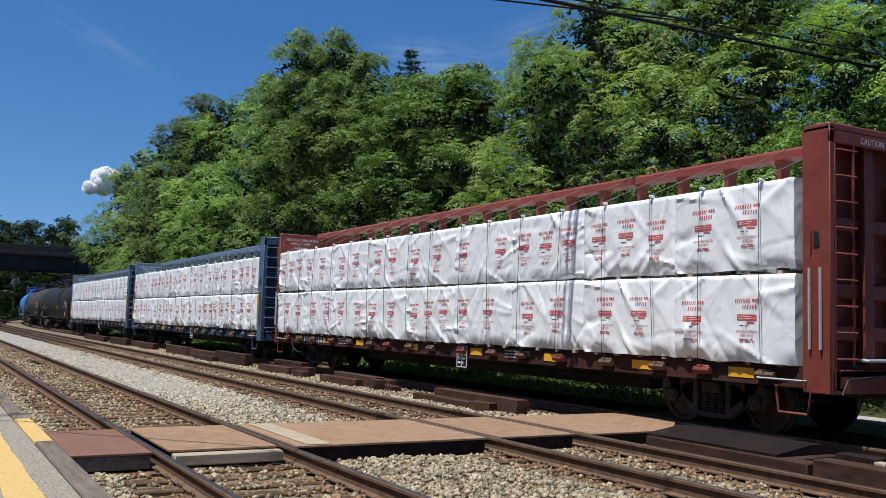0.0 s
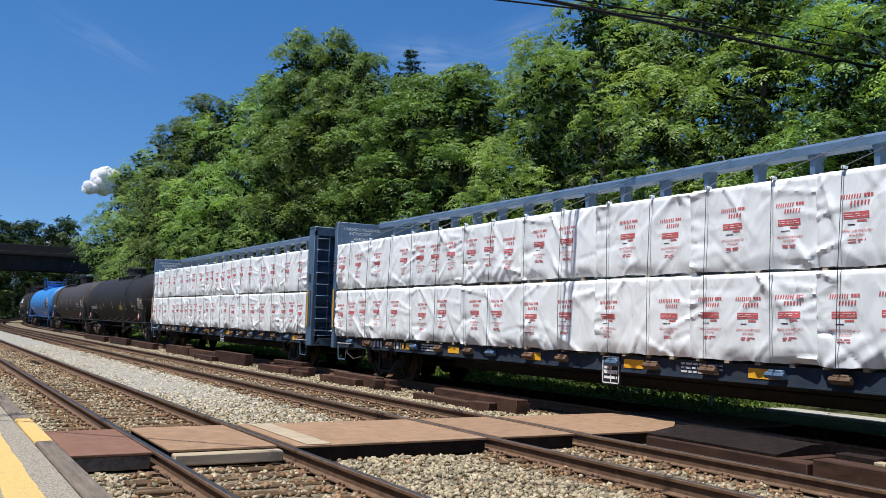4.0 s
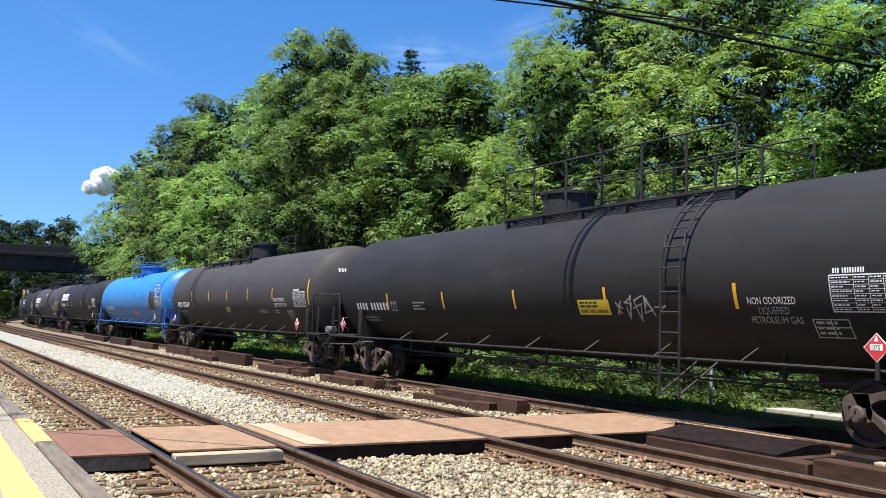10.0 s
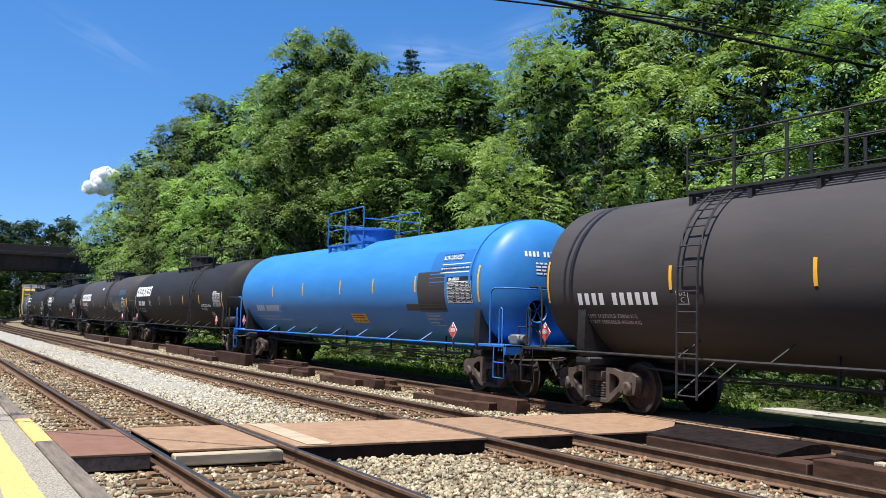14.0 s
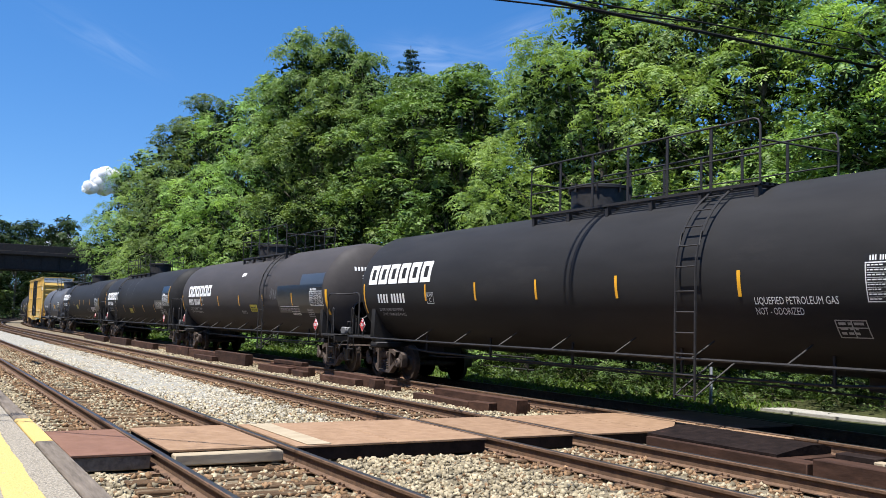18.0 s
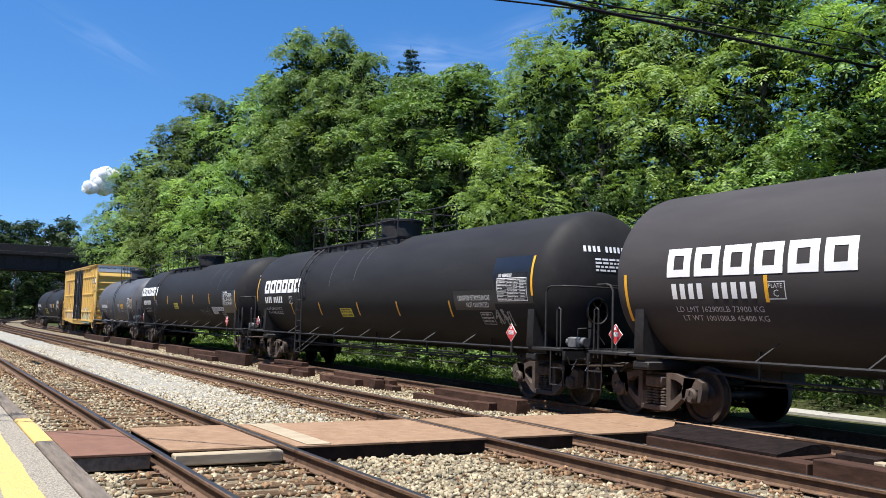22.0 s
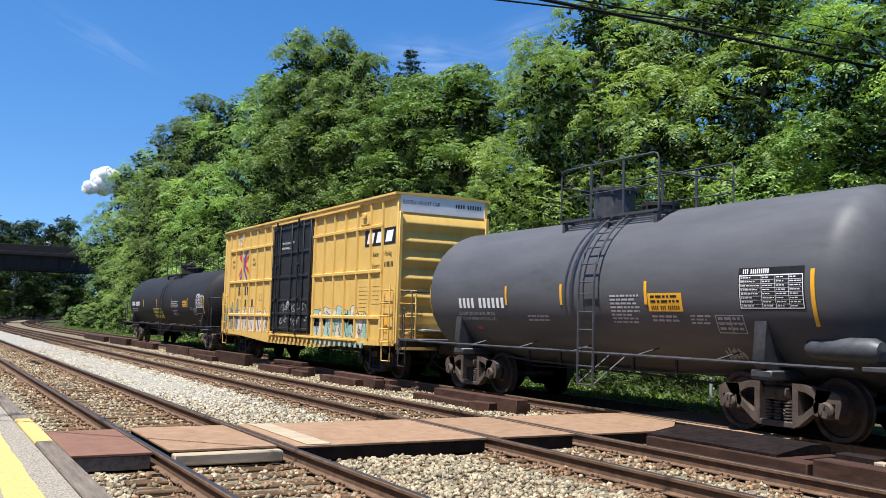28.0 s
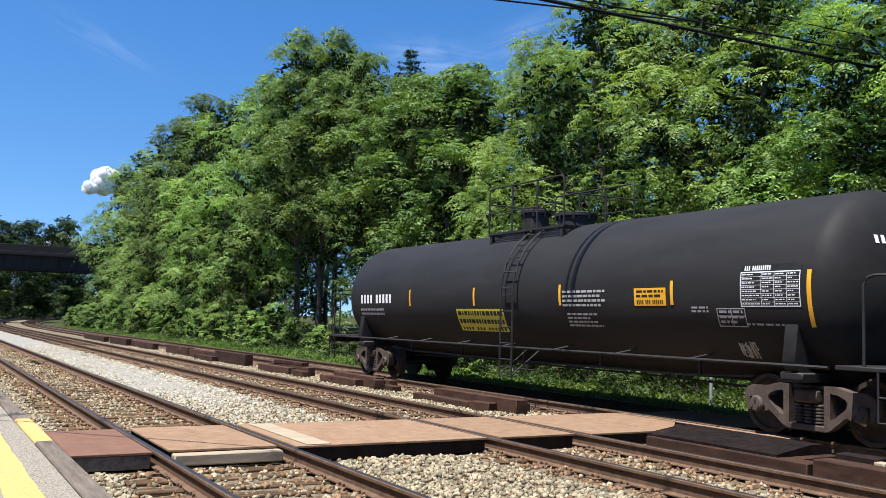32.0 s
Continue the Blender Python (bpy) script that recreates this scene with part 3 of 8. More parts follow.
tie_mesh = Geo().box(-0.115, 0.115, -1.3, 1.3, -0.17, 0.0, 0.012).mesh("tie", TIE)
plate_mesh = Geo().box(-0.09, 0.09, -0.15, 0.15, 0.0, 0.014, 0.004).mesh("tie_plate", RAIL_RUST)
spike = Geo()
for sx in (-1, 1):
    for sy in (-1, 1):
        spike.box(sx * 0.05 - 0.012, sx * 0.05 + 0.012, sy * 0.085 - 0.014, sy * 0.085 + 0.014, 0.012, 0.05, 0.004)
spike_mesh = spike.mesh("spikes", RAIL_RUST)
for ti, ty in enumerate(TRACK_Y):
    track = thing("railway_track", "rusty steel rails spiked to dark worn wooden sleepers", "railway track", kind="structure")
    for side in (-1, 1):
        rail = part("rail", rail_geo(ty + side * GAUGE / 2, RAIL_PROFILE), RAIL_RUST, track, "rust-brown steel rail")
        top = [(-0.027, 0.0005), (0.027, 0.0005), (0.024, 0.003), (-0.024, 0.003)]
        part("running_surface", rail_geo(ty + side * GAUGE / 2, top), RAIL_TOP, rail, "dull worn steel rail top")
    rr = random.Random(ti)
    far = Geo()
    for k in range(-560, 60):
        x = k * 0.5
        if -13.1 < x < -10.8 and ti < 2:
            continue
        m = pose(x + rr.uniform(-0.03, 0.03), ty + rr.uniform(-0.04, 0.04) + bend(x)[0], -RAIL_H - 0.012 + rr.uniform(-0.012, 0.004), rr.uniform(-0.6, 0.6), 0, rr.uniform(-1.2, 1.2))
        if -60 < x < -3:
            part("tie", tie_mesh, TIE, track, m=m)
            if x > -36:
                for side in (-1, 1):
                    pm = pose(x, ty + side * GAUGE / 2, -RAIL_H - 0.014)
                    part("tie_plate", plate_mesh, RAIL_RUST, track, m=pm)
                    if x > -24:
                        part("spikes", spike_mesh, RAIL_RUST, track, m=pm)
        else:
            far.box(-0.115, 0.115, -1.3, 1.3, -0.17, 0.0, m=m)
    tagged(part("far_ties", far, TIE, track), kind="stuff")

# ---------- timber crossing ----------
crossing = thing("plank_crossing", "rust-brown timber panel crossing laid across the tracks", "crossing", kind="structure")


def panel(x0, x1, y0, y1, top, mat, base_mat, label, cut=None):
    """A deck panel of boards on a tarred frame; the deck has its own board joints."""
    p = part("panel", Geo().box(x0 + 0.02, x1 - 0.02, y0 + 0.02, y1 - 0.02, top - 0.19, top - 0.03, 0.01), base_mat, crossing, label)
    n = max(1, round((y1 - y0) / 1.25))
    for i in range(n):
        a, b = y0 + (y1 - y0) * i / n, y0 + (y1 - y0) * (i + 1) / n
        g = Geo()
        if cut and i == n - 1:
            g.prism([(x0, a + 0.004), (x1, a + 0.004), (x1, a + 0.25), (x0 + 1.35, b), (x0, b)], "z", top - 0.03, top)
        else:
            g.box(x0, x1, a + 0.003, b - 0.003, top - 0.03, top + 0.001 * (i % 2), 0.006)
        part("plank", g, mat, p)
    return p


panel(-13.1, -10.8, 1.56, 2.44, 0.0, PLANK_DARK, GREY_TIMBER, "worn dark red-brown panel beside the platform")
panel(-13.15, -10.88, 2.63, 3.93, 0.005, PLANK, TAR_WOOD, "sun-bleached brown panel between the rails")
part("edge_beam", Geo().box(-10.875, -10.7, 2.66, 3.95, -0.16, -0.03, 0.015), PALE_TIMBER, crossing, "pale grey sawn timber edge beam")
panel(-13.2, -10.8, 4.15, 6.9, 0.0, PLANK, TAR_WOOD, "sun-bleached brown panel between the tracks")
part("tread_strip", Geo().box(-13.12, -10.82, 4.3, 4.62, 0.004, 0.012, 0.003), PALE_TIMBER, crossing, "pale worn strip on the panel")
panel(-13.2, -10.8, 7.12, 8.4, 0.002, PLANK, TAR_WOOD, "sun-bleached brown panel between the rails")
panel(-13.2, -10.75, 8.66, 11.35, 0.0, PLANK, TAR_WOOD, "brown panel with a cut corner", cut=True)
panel(-13.2, -10.75, 11.62, 12.95, 0.0, PLANK_DARK, TAR_WOOD, "worn panel between the rails of the train's track")

# ---------- platform ----------
platform = thing("platform", "low asphalt station platform with a worn yellow line", "platform", kind="structure")
part("surface", Geo().box(-90, 30, -6, 1.245, -0.4, 0.1, 0.02), ASPHALT, platform, "coarse grey asphalt surface")
line = Geo()
near_edge, far_edge = [], []
for k in range(1201):      # the paint's edges are ragged and flaking
    x = -30 + 0.025 * k
    near_edge.append((x, 0.70 + 0.018 * noise.noise((x * 1.3, 0.5, 4.0)) + 0.008 * noise.noise((x * 9, 1.5, 4.0))))
    far_edge.append((x, 0.965 + 0.022 * noise.noise((x * 1.1, 8.5, 4.0)) + 0.01 * noise.noise((x * 8, 9.5, 4.0))))
line.add([(x, y, 0.1045) for x, y in near_edge + far_edge], [(i, i + 1, 1201 + i + 1, 1201 + i) for i in range(1200)])
line.box(-90, -30.001, 0.70, 0.96, 0.1, 0.1045)
part("safety_line", line, YELLOW_PAINT, platform, "worn yellow painted safety line")
for x0, x1, mat, lab in ((-60, -13.72, GREY_TIMBER, "grey weathered edge timber"), (-13.7, -11.3, YELLOW_PAINT, "edge timber with worn yellow paint"), (-11.28, -4.0, GREY_TIMBER, "grey weathered edge timber"), (-3.98, 20, GREY_TIMBER, "grey weathered edge timber")):
    part("edge_timber", Geo().box(x0, x1, 1.25, 1.46, -0.3, 0.11, 0.02), mat, platform, lab)

# ---------- overbridge ----------
bridge = thing("road_bridge", "dark rusty steel girder bridge over the tracks", "bridge", kind="structure")
BRX = -146.0
part("girder", Geo().box(BRX - 0.2, BRX + 0.2, -60, 40, 7.55, 9.6, 0.03), STEEL_DARK, bridge)
part("girder", Geo().box(BRX - 7.7, BRX - 7.3, -60, 40, 7.55, 9.6, 0.03), STEEL_DARK, bridge)
part("lower_flange", Geo().box(BRX - 0.4, BRX + 0.42, -60, 40, 7.45, 7.55, 0.02), STEEL_DARK, bridge)
part("deck", Geo().box(BRX - 8.2, BRX + 0.7, -60, 40, 9.6, 10.1, 0.04), STEEL_DARK, bridge)
part("parapet", Geo().box(BRX + 0.4, BRX + 0.6, -60, 40, 10.1, 11.1, 0.03), STEEL_DARK, bridge)
part("parapet", Geo().box(BRX - 8.0, BRX - 7.8, -60, 40, 10.1, 11.1, 0.03), STEEL_DARK, bridge)
for k in range(40):
    y = -58 + 2.45 * k
    part("stiffener", Geo().box(BRX + 0.2, BRX + 0.36, y, y + 0.05, 7.55, 9.6), STEEL_DARK, bridge)
for k in range(33):
    y = -58 + 3.0 * k
    part("floor_beam", Geo().box(BRX - 7.3, BRX - 0.2, y, y + 0.35, 8.3, 8.9), STEEL_DARK, bridge)
part("abutment", Geo().box(BRX - 9, BRX + 1, 34, 46, -0.5, 9.6, 0.1), CONCRETE, bridge, "concrete abutment")
part("abutment", Geo().box(BRX - 9, BRX + 1, -60, -30, -0.5, 9.6, 0.1), CONCRETE, bridge, "concrete abutment")

# ---------- red car that crosses the bridge ----------
WINDOW_DARK = material("dark_car_glass", (0.01, 0.012, 0.014), (0.02, 0.022, 0.025), 4, 0.08)
ROAD_X, ROAD_Z = -148.6, 10.1
CAR_RED = material("car_red_paint", (0.45, 0.012, 0.016), (0.55, 0.02, 0.022), 4, 0.25)


def road_car_pose(y):
    return pose(ROAD_X, y, ROAD_Z, 0, 0, 90)


road_car = thing("car", "bright red hatchback driving over the bridge", "car", road_car_pose(-45))
hull = part("body", Geo().prism([(-2.1, 0.3), (2.1, 0.3), (2.18, 0.55), (2.1, 0.78), (1.2, 0.95), (-1.9, 1.0), (-2.15, 0.9), (-2.15, 0.45)], "y", -0.88, 0.88), CAR_RED, road_car)
part("cabin", Geo().prism([(1.15, 0.94), (0.35, 1.44), (-1.2, 1.47), (-1.95, 0.98)], "y", -0.74, 0.74), CAR_RED, road_car)
for sy in (-1, 1):
    part("side_window", Geo().prism([(0.95, 0.98), (0.3, 1.36), (-1.1, 1.39), (-1.6, 1.0)], "y", sy * 0.738, sy * 0.748), WINDOW_DARK, road_car)
    part("headlight", Geo().box(2.08, 2.17, sy * 0.5, sy * 0.8, 0.6, 0.74, 0.02), GALVANISED, hull)
part("windscreen", Geo().prism([(1.12, 0.97), (1.14, 0.98), (0.42, 1.42), (0.4, 1.4)], "y", -0.68, 0.68), WINDOW_DARK, road_car)
ROAD_WHEEL = Geo().lathe([(-0.1, 0.2), (-0.1, 0.31), (-0.07, 0.33), (0.07, 0.33), (0.1, 0.31), (0.1, 0.2), (0.08, 0.0)], 20, "y").mesh("wheel", CABLE)
ROAD_WHEELS = [(part("wheel", ROAD_WHEEL, CABLE, road_car, m=pose(wx, wy, 0.33)), wx, wy) for wx in (-1.3, 1.35) for wy in (-0.8, 0.8)]

# ---------- trees ----------


def leaf_arrays(sprays, ways, length, leaf, k, r):
    """Twigs with leaves in two rows: for each twig a start, a way and k leaves, each leaf a folded diamond."""
    n = len(sprays)
    up = np.array([0, 0, 1.0])
    side = np.cross(ways, up) + r.normal(0, 0.25, (n, 3))
    side /= np.linalg.norm(side, axis=1)[:, None] + 1e-9
    nor = np.cross(side, ways)
    ln = length * r.uniform(0.6, 1.3, (n, 1))
    verts = []
    for i in range(k):
        t = (i + 1) / k
        sgn = 1.0 if i % 2 else -1.0
        if i == k - 1:
            sgn = 0.0
        base = sprays + ways * ln * t - nor * 0.22 * ln * t * t
        d = side * sgn * 0.8 + ways * (0.5 if sgn else 1.0) - nor * r.uniform(0.0, 0.6, (n, 1)) + r.normal(0, 0.18, (n, 3))
        d /= np.linalg.norm(d, axis=1)[:, None]
        w = np.cross(d, nor + r.normal(0, 0.35, (n, 3)))
        w /= np.linalg.norm(w, axis=1)[:, None] + 1e-9
        s = leaf * r.uniform(0.7, 1.3, (n, 1)) * (1.0 - 0.3 * abs(t - 0.5))
        mid = base + d * s * 0.45
        verts.append(np.stack([base, mid + w * s * 0.24, base + d * s - nor * s * 0.15, mid - w * s * 0.24], 1))
    v = np.concatenate(verts, 0).reshape(-1, 3)
    f = np.arange(len(v)).reshape(-1, 4)
    return v, f


def frond_arrays(start, ways, length, leaf, k, sag, r):
    """Feathered leaf stalks that rise, arch over and hang: leaflets in pairs along each, one at its tip."""
    n = len(start)
    flat = np.cross(ways, np.array([0, 0, 1.0])) + r.normal(0, 0.08, (n, 3))
    flat /= np.linalg.norm(flat, axis=1)[:, None] + 1e-9
    ln = length * r.uniform(0.7, 1.25, (n, 1))
    down = np.array([0, 0, -1.0]) * sag * r.uniform(0.7, 1.3, (n, 1))
    verts = []
    for i in range(k):
        t = 0.22 + 0.78 * (i // 2 + 1) / (k // 2 + 1)
        sgn = 0.0 if i == k - 1 else (1.0 if i % 2 else -1.0)
        base = start + (ways * t + down * t * t) * ln
        run = ways + 2 * down * t
        run /= np.linalg.norm(run, axis=1)[:, None]
        nor = np.cross(flat, run)
        d = flat * sgn + run * (0.45 if sgn else 1.0) - nor * 0.28 + r.normal(0, 0.12, (n, 3))
        d /= np.linalg.norm(d, axis=1)[:, None]
        w = np.cross(d, nor + r.normal(0, 0.22, (n, 3)))
        w /= np.linalg.norm(w, axis=1)[:, None] + 1e-9
        s = leaf * r.uniform(0.75, 1.25, (n, 1)) * (1.1 - 0.45 * t)
        mid = base + d * s * 0.42
        verts.append(np.stack([base, mid + w * s * 0.2, base + d * s - nor * s * 0.12, mid - w * s * 0.2], 1))
    v = np.concatenate(verts, 0).reshape(-1, 3)
    return v, np.arange(len(v)).reshape(-1, 4)


def crown_mesh(name, lobes, sprays, length, leaf, k, mat, seed, droop=0.25):
    """A crown: umbrella-like tufts of arching leaf stalks at the twig ends of many lobes, with shade between and under them."""
    r = np.random.default_rng(seed)
    c = np.array([q[:3] for q in lobes])
    rad = np.array([q[3] for q in lobes])
    each = 9
    tufts = sprays // each
    pick = r.choice(len(lobes), tufts, p=rad ** 2 / (rad ** 2).sum())
    d = r.normal(size=(tufts, 3))
    low = d[:, 2] < -0.1
    d[:, 2] = np.where(low & (r.random(tufts) < 0.8), -d[:, 2], d[:, 2])
    d /= np.linalg.norm(d, axis=1)[:, None]
    shell = 1.05 - np.abs(r.normal(0, 0.16, (tufts, 1)))
    tip = c[pick] + d * rad[pick][:, None] * shell * np.array([1, 1, 0.85])
    axis = d * 0.55 + np.array([0, 0, 0.75]) + r.normal(0, 0.22, (tufts, 3))
    axis /= np.linalg.norm(axis, axis=1)[:, None]
    one = np.cross(axis, r.normal(size=(tufts, 3)))
    one /= np.linalg.norm(one, axis=1)[:, None]
    two = np.cross(axis, one)
    size = r.uniform(0.75, 1.3, (tufts, 1))
    start, ways = [], []
    for j in range(each):
        a = 2 * math.pi * (j * 0.382 + r.uniform(-0.04, 0.04, (tufts, 1)))
        rise = 0.15 + 0.75 * j / each
        way = one * np.cos(a) + two * np.sin(a) + axis * (rise + r.normal(0, 0.12, (tufts, 1)))
        start.append(tip + axis * 0.12 * length * rise)
        ways.append(way / np.linalg.norm(way, axis=1)[:, None] * size)
    v, f = frond_arrays(np.concatenate(start), np.concatenate(ways), length, leaf, k, 0.25 + droop, r)
    return quick_mesh(name, v, f, mat)


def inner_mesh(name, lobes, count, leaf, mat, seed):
    """Coarse leafage deep inside, with the crown's inner shade put into its colour; it closes the crown."""
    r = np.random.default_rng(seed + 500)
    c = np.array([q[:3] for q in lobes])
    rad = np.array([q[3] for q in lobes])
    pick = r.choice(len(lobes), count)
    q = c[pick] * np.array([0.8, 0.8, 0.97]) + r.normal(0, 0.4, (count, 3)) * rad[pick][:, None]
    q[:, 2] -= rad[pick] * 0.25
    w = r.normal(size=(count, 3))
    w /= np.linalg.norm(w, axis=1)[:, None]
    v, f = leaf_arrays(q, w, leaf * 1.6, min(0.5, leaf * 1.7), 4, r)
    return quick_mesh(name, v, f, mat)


def limb(g, a, b, r0, r1, seed):
    r = random.Random(seed)
    a, b = Vector(a), Vector(b)
    pts = [a.lerp(b, t) + Vector((r.uniform(-1, 1), r.uniform(-1, 1), r.uniform(-0.5, 0.5))) * 0.06 * (b - a).length * (0 < t < 1) for t in (0, 0.35, 0.7, 1)]
    g.tube(pts, r0, 5, r1=r1)


def make_tree(name, label, h, spread, low, seed, mat, sprays, lobes_n, length=0.55, leaf=0.24, k=7, droop=0.25, trunk=0.22, category="tree", core=0):
    """A broad tree of height h: trunk with limbs to each lobe of the crown."""
    r = random.Random(seed)
    root = thing(name, label, category, group="trees of the wood")
    g = Geo()
    g.tube([(0, 0, -0.4), (0.05, 0.03, h * 0.2), (0.12 * r.uniform(-1, 1), 0.1, h * 0.45), (0.3 * r.uniform(-1, 1), 0.2 * r.uniform(-1, 1), h * 0.8)], trunk, 8, r1=trunk * 0.25)
    lobes = []
    for i in range(lobes_n):
        t = (i + r.random()) / lobes_n
        z = h * (low + (0.93 - low) * t)
        ring = spread * math.sin(math.pi * min(0.94, 0.22 + 0.74 * t)) ** 0.8
        a = i * 2.4 + r.uniform(-0.5, 0.5)
        d = ring * r.uniform(0.35, 0.95)
        rad = spread * r.uniform(0.22, 0.4) * (1.1 - 0.45 * t)
        p = (d * math.cos(a), d * math.sin(a), z)
        lobes.append((*p, rad))
        limb(g, (0.02, 0.02, z * 0.62), p, trunk * 0.3 * (1.2 - t), 0.02, seed * 50 + i)
    lobes.append((0, 0, h * 0.92, spread * 0.25))
    part("trunk", g, BARK, root)
    leaves = crown_mesh("crown", lobes, sprays, length, leaf, k, mat, seed, droop)
    part("crown", leaves, mat, root)
    at = np.zeros(len(leaves.vertices) * 3)
    leaves.vertices.foreach_get("co", at)
    root["reach"] = float(at[2::3].max())
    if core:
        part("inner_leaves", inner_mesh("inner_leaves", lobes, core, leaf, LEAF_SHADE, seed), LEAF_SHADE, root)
    return root


FIRST = {}


def plant(proto, x, y, top, turn, wide=1.0):
    """Sets a tree with its highest leaf at the given height."""
    z = ground_z(x, y) - 0.05
    s = (top - z) / proto["reach"]
    w = s ** 0.5 * wide * (1.15 if proto["reach"] > 9 else 1)
    m = pose(x, y, z, 0, 0, turn) @ Matrix.Diagonal((w, w, s, 1))
    if proto in FIRST:
        return copy_thing(proto, m)
    FIRST[proto] = m        # the first of a kind is moved to its place once all its copies stand
    return proto


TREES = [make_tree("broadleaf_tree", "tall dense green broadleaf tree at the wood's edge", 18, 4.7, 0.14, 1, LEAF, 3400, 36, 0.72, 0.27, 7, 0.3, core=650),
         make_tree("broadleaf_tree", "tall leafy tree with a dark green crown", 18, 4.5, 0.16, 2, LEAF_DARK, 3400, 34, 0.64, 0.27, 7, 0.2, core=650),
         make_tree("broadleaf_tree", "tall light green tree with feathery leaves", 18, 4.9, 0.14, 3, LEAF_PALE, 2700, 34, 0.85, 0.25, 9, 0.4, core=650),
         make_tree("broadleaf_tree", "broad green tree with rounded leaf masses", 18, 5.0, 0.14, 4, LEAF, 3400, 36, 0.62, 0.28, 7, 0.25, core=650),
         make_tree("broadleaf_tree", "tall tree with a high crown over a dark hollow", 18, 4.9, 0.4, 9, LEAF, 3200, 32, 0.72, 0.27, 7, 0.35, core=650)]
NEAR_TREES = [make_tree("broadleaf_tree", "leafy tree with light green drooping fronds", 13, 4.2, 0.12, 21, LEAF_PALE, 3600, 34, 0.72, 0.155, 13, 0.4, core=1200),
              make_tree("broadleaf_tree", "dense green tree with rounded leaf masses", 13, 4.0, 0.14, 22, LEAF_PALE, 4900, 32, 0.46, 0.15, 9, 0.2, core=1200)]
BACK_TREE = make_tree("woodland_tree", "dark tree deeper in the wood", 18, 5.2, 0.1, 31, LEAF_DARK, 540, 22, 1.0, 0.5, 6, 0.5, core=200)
# the dimness beyond the bridge is put into the leaf colour
WOODS_TREE = make_tree("woodland_tree", "dense tree beyond the bridge with shade put into its leaf colour", 18, 5.2, 0.06, 33, LEAF_SHADE_TONE, 540, 22, 1.1, 0.6, 6, 0.5, core=700)
# x, y, height of the top, width
MAIN = [(-124, 22.6, 20.2, 0.75), (-115, 24, 18.5, 1), (-102.9, 21, 19.6, 1), (-93.4, 22, 21.2, 0.9), (-86, 23, 22.2, 0.9), (-79, 20.5, 18.5, 1), (-71.1, 24, 20.7, 0.9), (-69.3, 21, 18.2, 1),
        (-62.5, 21.5, 18.3, 0.85), (-58.2, 22, 20.7, 0.85), (-54.3, 23, 19.9, 0.8), (-49.6, 26, 16.4, 0.8), (-46.5, 25, 15.3, 0.8), (-47.8, 22, 16.6, 0.62), (-49.5, 20, 14.2, 0.9), (-40.3, 21, 13.0, 0.95), (-40.4, 24, 13.9, 0.9), (-34.5, 20.5, 12.1, 0.9), (-34.7, 24, 12.9, 0.9)]
NEAR = [(-29.3, 21.2, 13.0, 0.7), (-28.6, 24, 15.2, 0.9), (-25.3, 20.6, 14.3, 1), (-21.3, 22, 14, 1), (-18, 20.4, 12.8, 0.95), (-15, 22.3, 13, 1), (-11.8, 20.3, 12.3, 1)]
rt = random.Random(8)
for i, (x, y, top, wide) in enumerate(MAIN):
    plant(TREES[4 if -60 < x < -40 and y < 24 else (i * 3 + i // 4) % 4], x, y, top + (0.5 if x < -45 else 0.9), rt.uniform(0, 360), wide)
for i, (x, y, top, wide) in enumerate(NEAR):
    plant(NEAR_TREES[(i // 2 + i) % 2], x, y, top, rt.uniform(0, 360), wide)
for i in range(15):      # the wood behind, a little lower than the front row
    x = -140 + 10 * i + rt.uniform(-2, 2)
    plant(BACK_TREE, x, 30 + rt.uniform(-2, 3), 15 if x < -50 else 10.5, rt.uniform(0, 360), 0.95)
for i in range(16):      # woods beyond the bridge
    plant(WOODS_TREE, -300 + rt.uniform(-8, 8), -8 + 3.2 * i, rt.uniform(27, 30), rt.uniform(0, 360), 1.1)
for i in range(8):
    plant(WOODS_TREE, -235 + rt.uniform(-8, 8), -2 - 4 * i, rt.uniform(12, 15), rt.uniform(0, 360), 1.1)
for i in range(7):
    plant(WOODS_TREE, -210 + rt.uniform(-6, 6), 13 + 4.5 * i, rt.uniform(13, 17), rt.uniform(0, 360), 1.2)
UNDER = [make_tree("young_tree", "young leafy tree under the taller trees", 7, 2.5, 0.08, 11, LEAF, 900, 18, 0.55, 0.22, 7, 0.25, 0.09, core=190),
         make_tree("young_tree", "young pale green tree with feathery drooping leaves", 7, 2.6, 0.1, 12, LEAF_PALE, 640, 16, 0.75, 0.2, 11, 0.4, 0.09, core=190)]
# canopy shade is put into the leaf colour of this variant
UNDER.append(make_tree("young_tree", "young tree with the wood's shade put into its leaf colour", 7, 2.6, 0.06, 13, LEAF_SHADE_TONE, 800, 18, 0.55, 0.16, 7, 0.3, 0.09, core=190))
for i in range(25):
    x = -111 + 4.1 * i + rt.uniform(-1, 1)
    y = 17.4 + bend(x)[0] + rt.uniform(-0.4, 1.5)
    tall = rt.uniform(5.8, 8.8) if x < -30 else rt.uniform(4.6, 6.0)
    if -57 < x < -38:
        continue
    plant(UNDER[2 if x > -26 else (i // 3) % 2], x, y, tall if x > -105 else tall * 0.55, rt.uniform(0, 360))
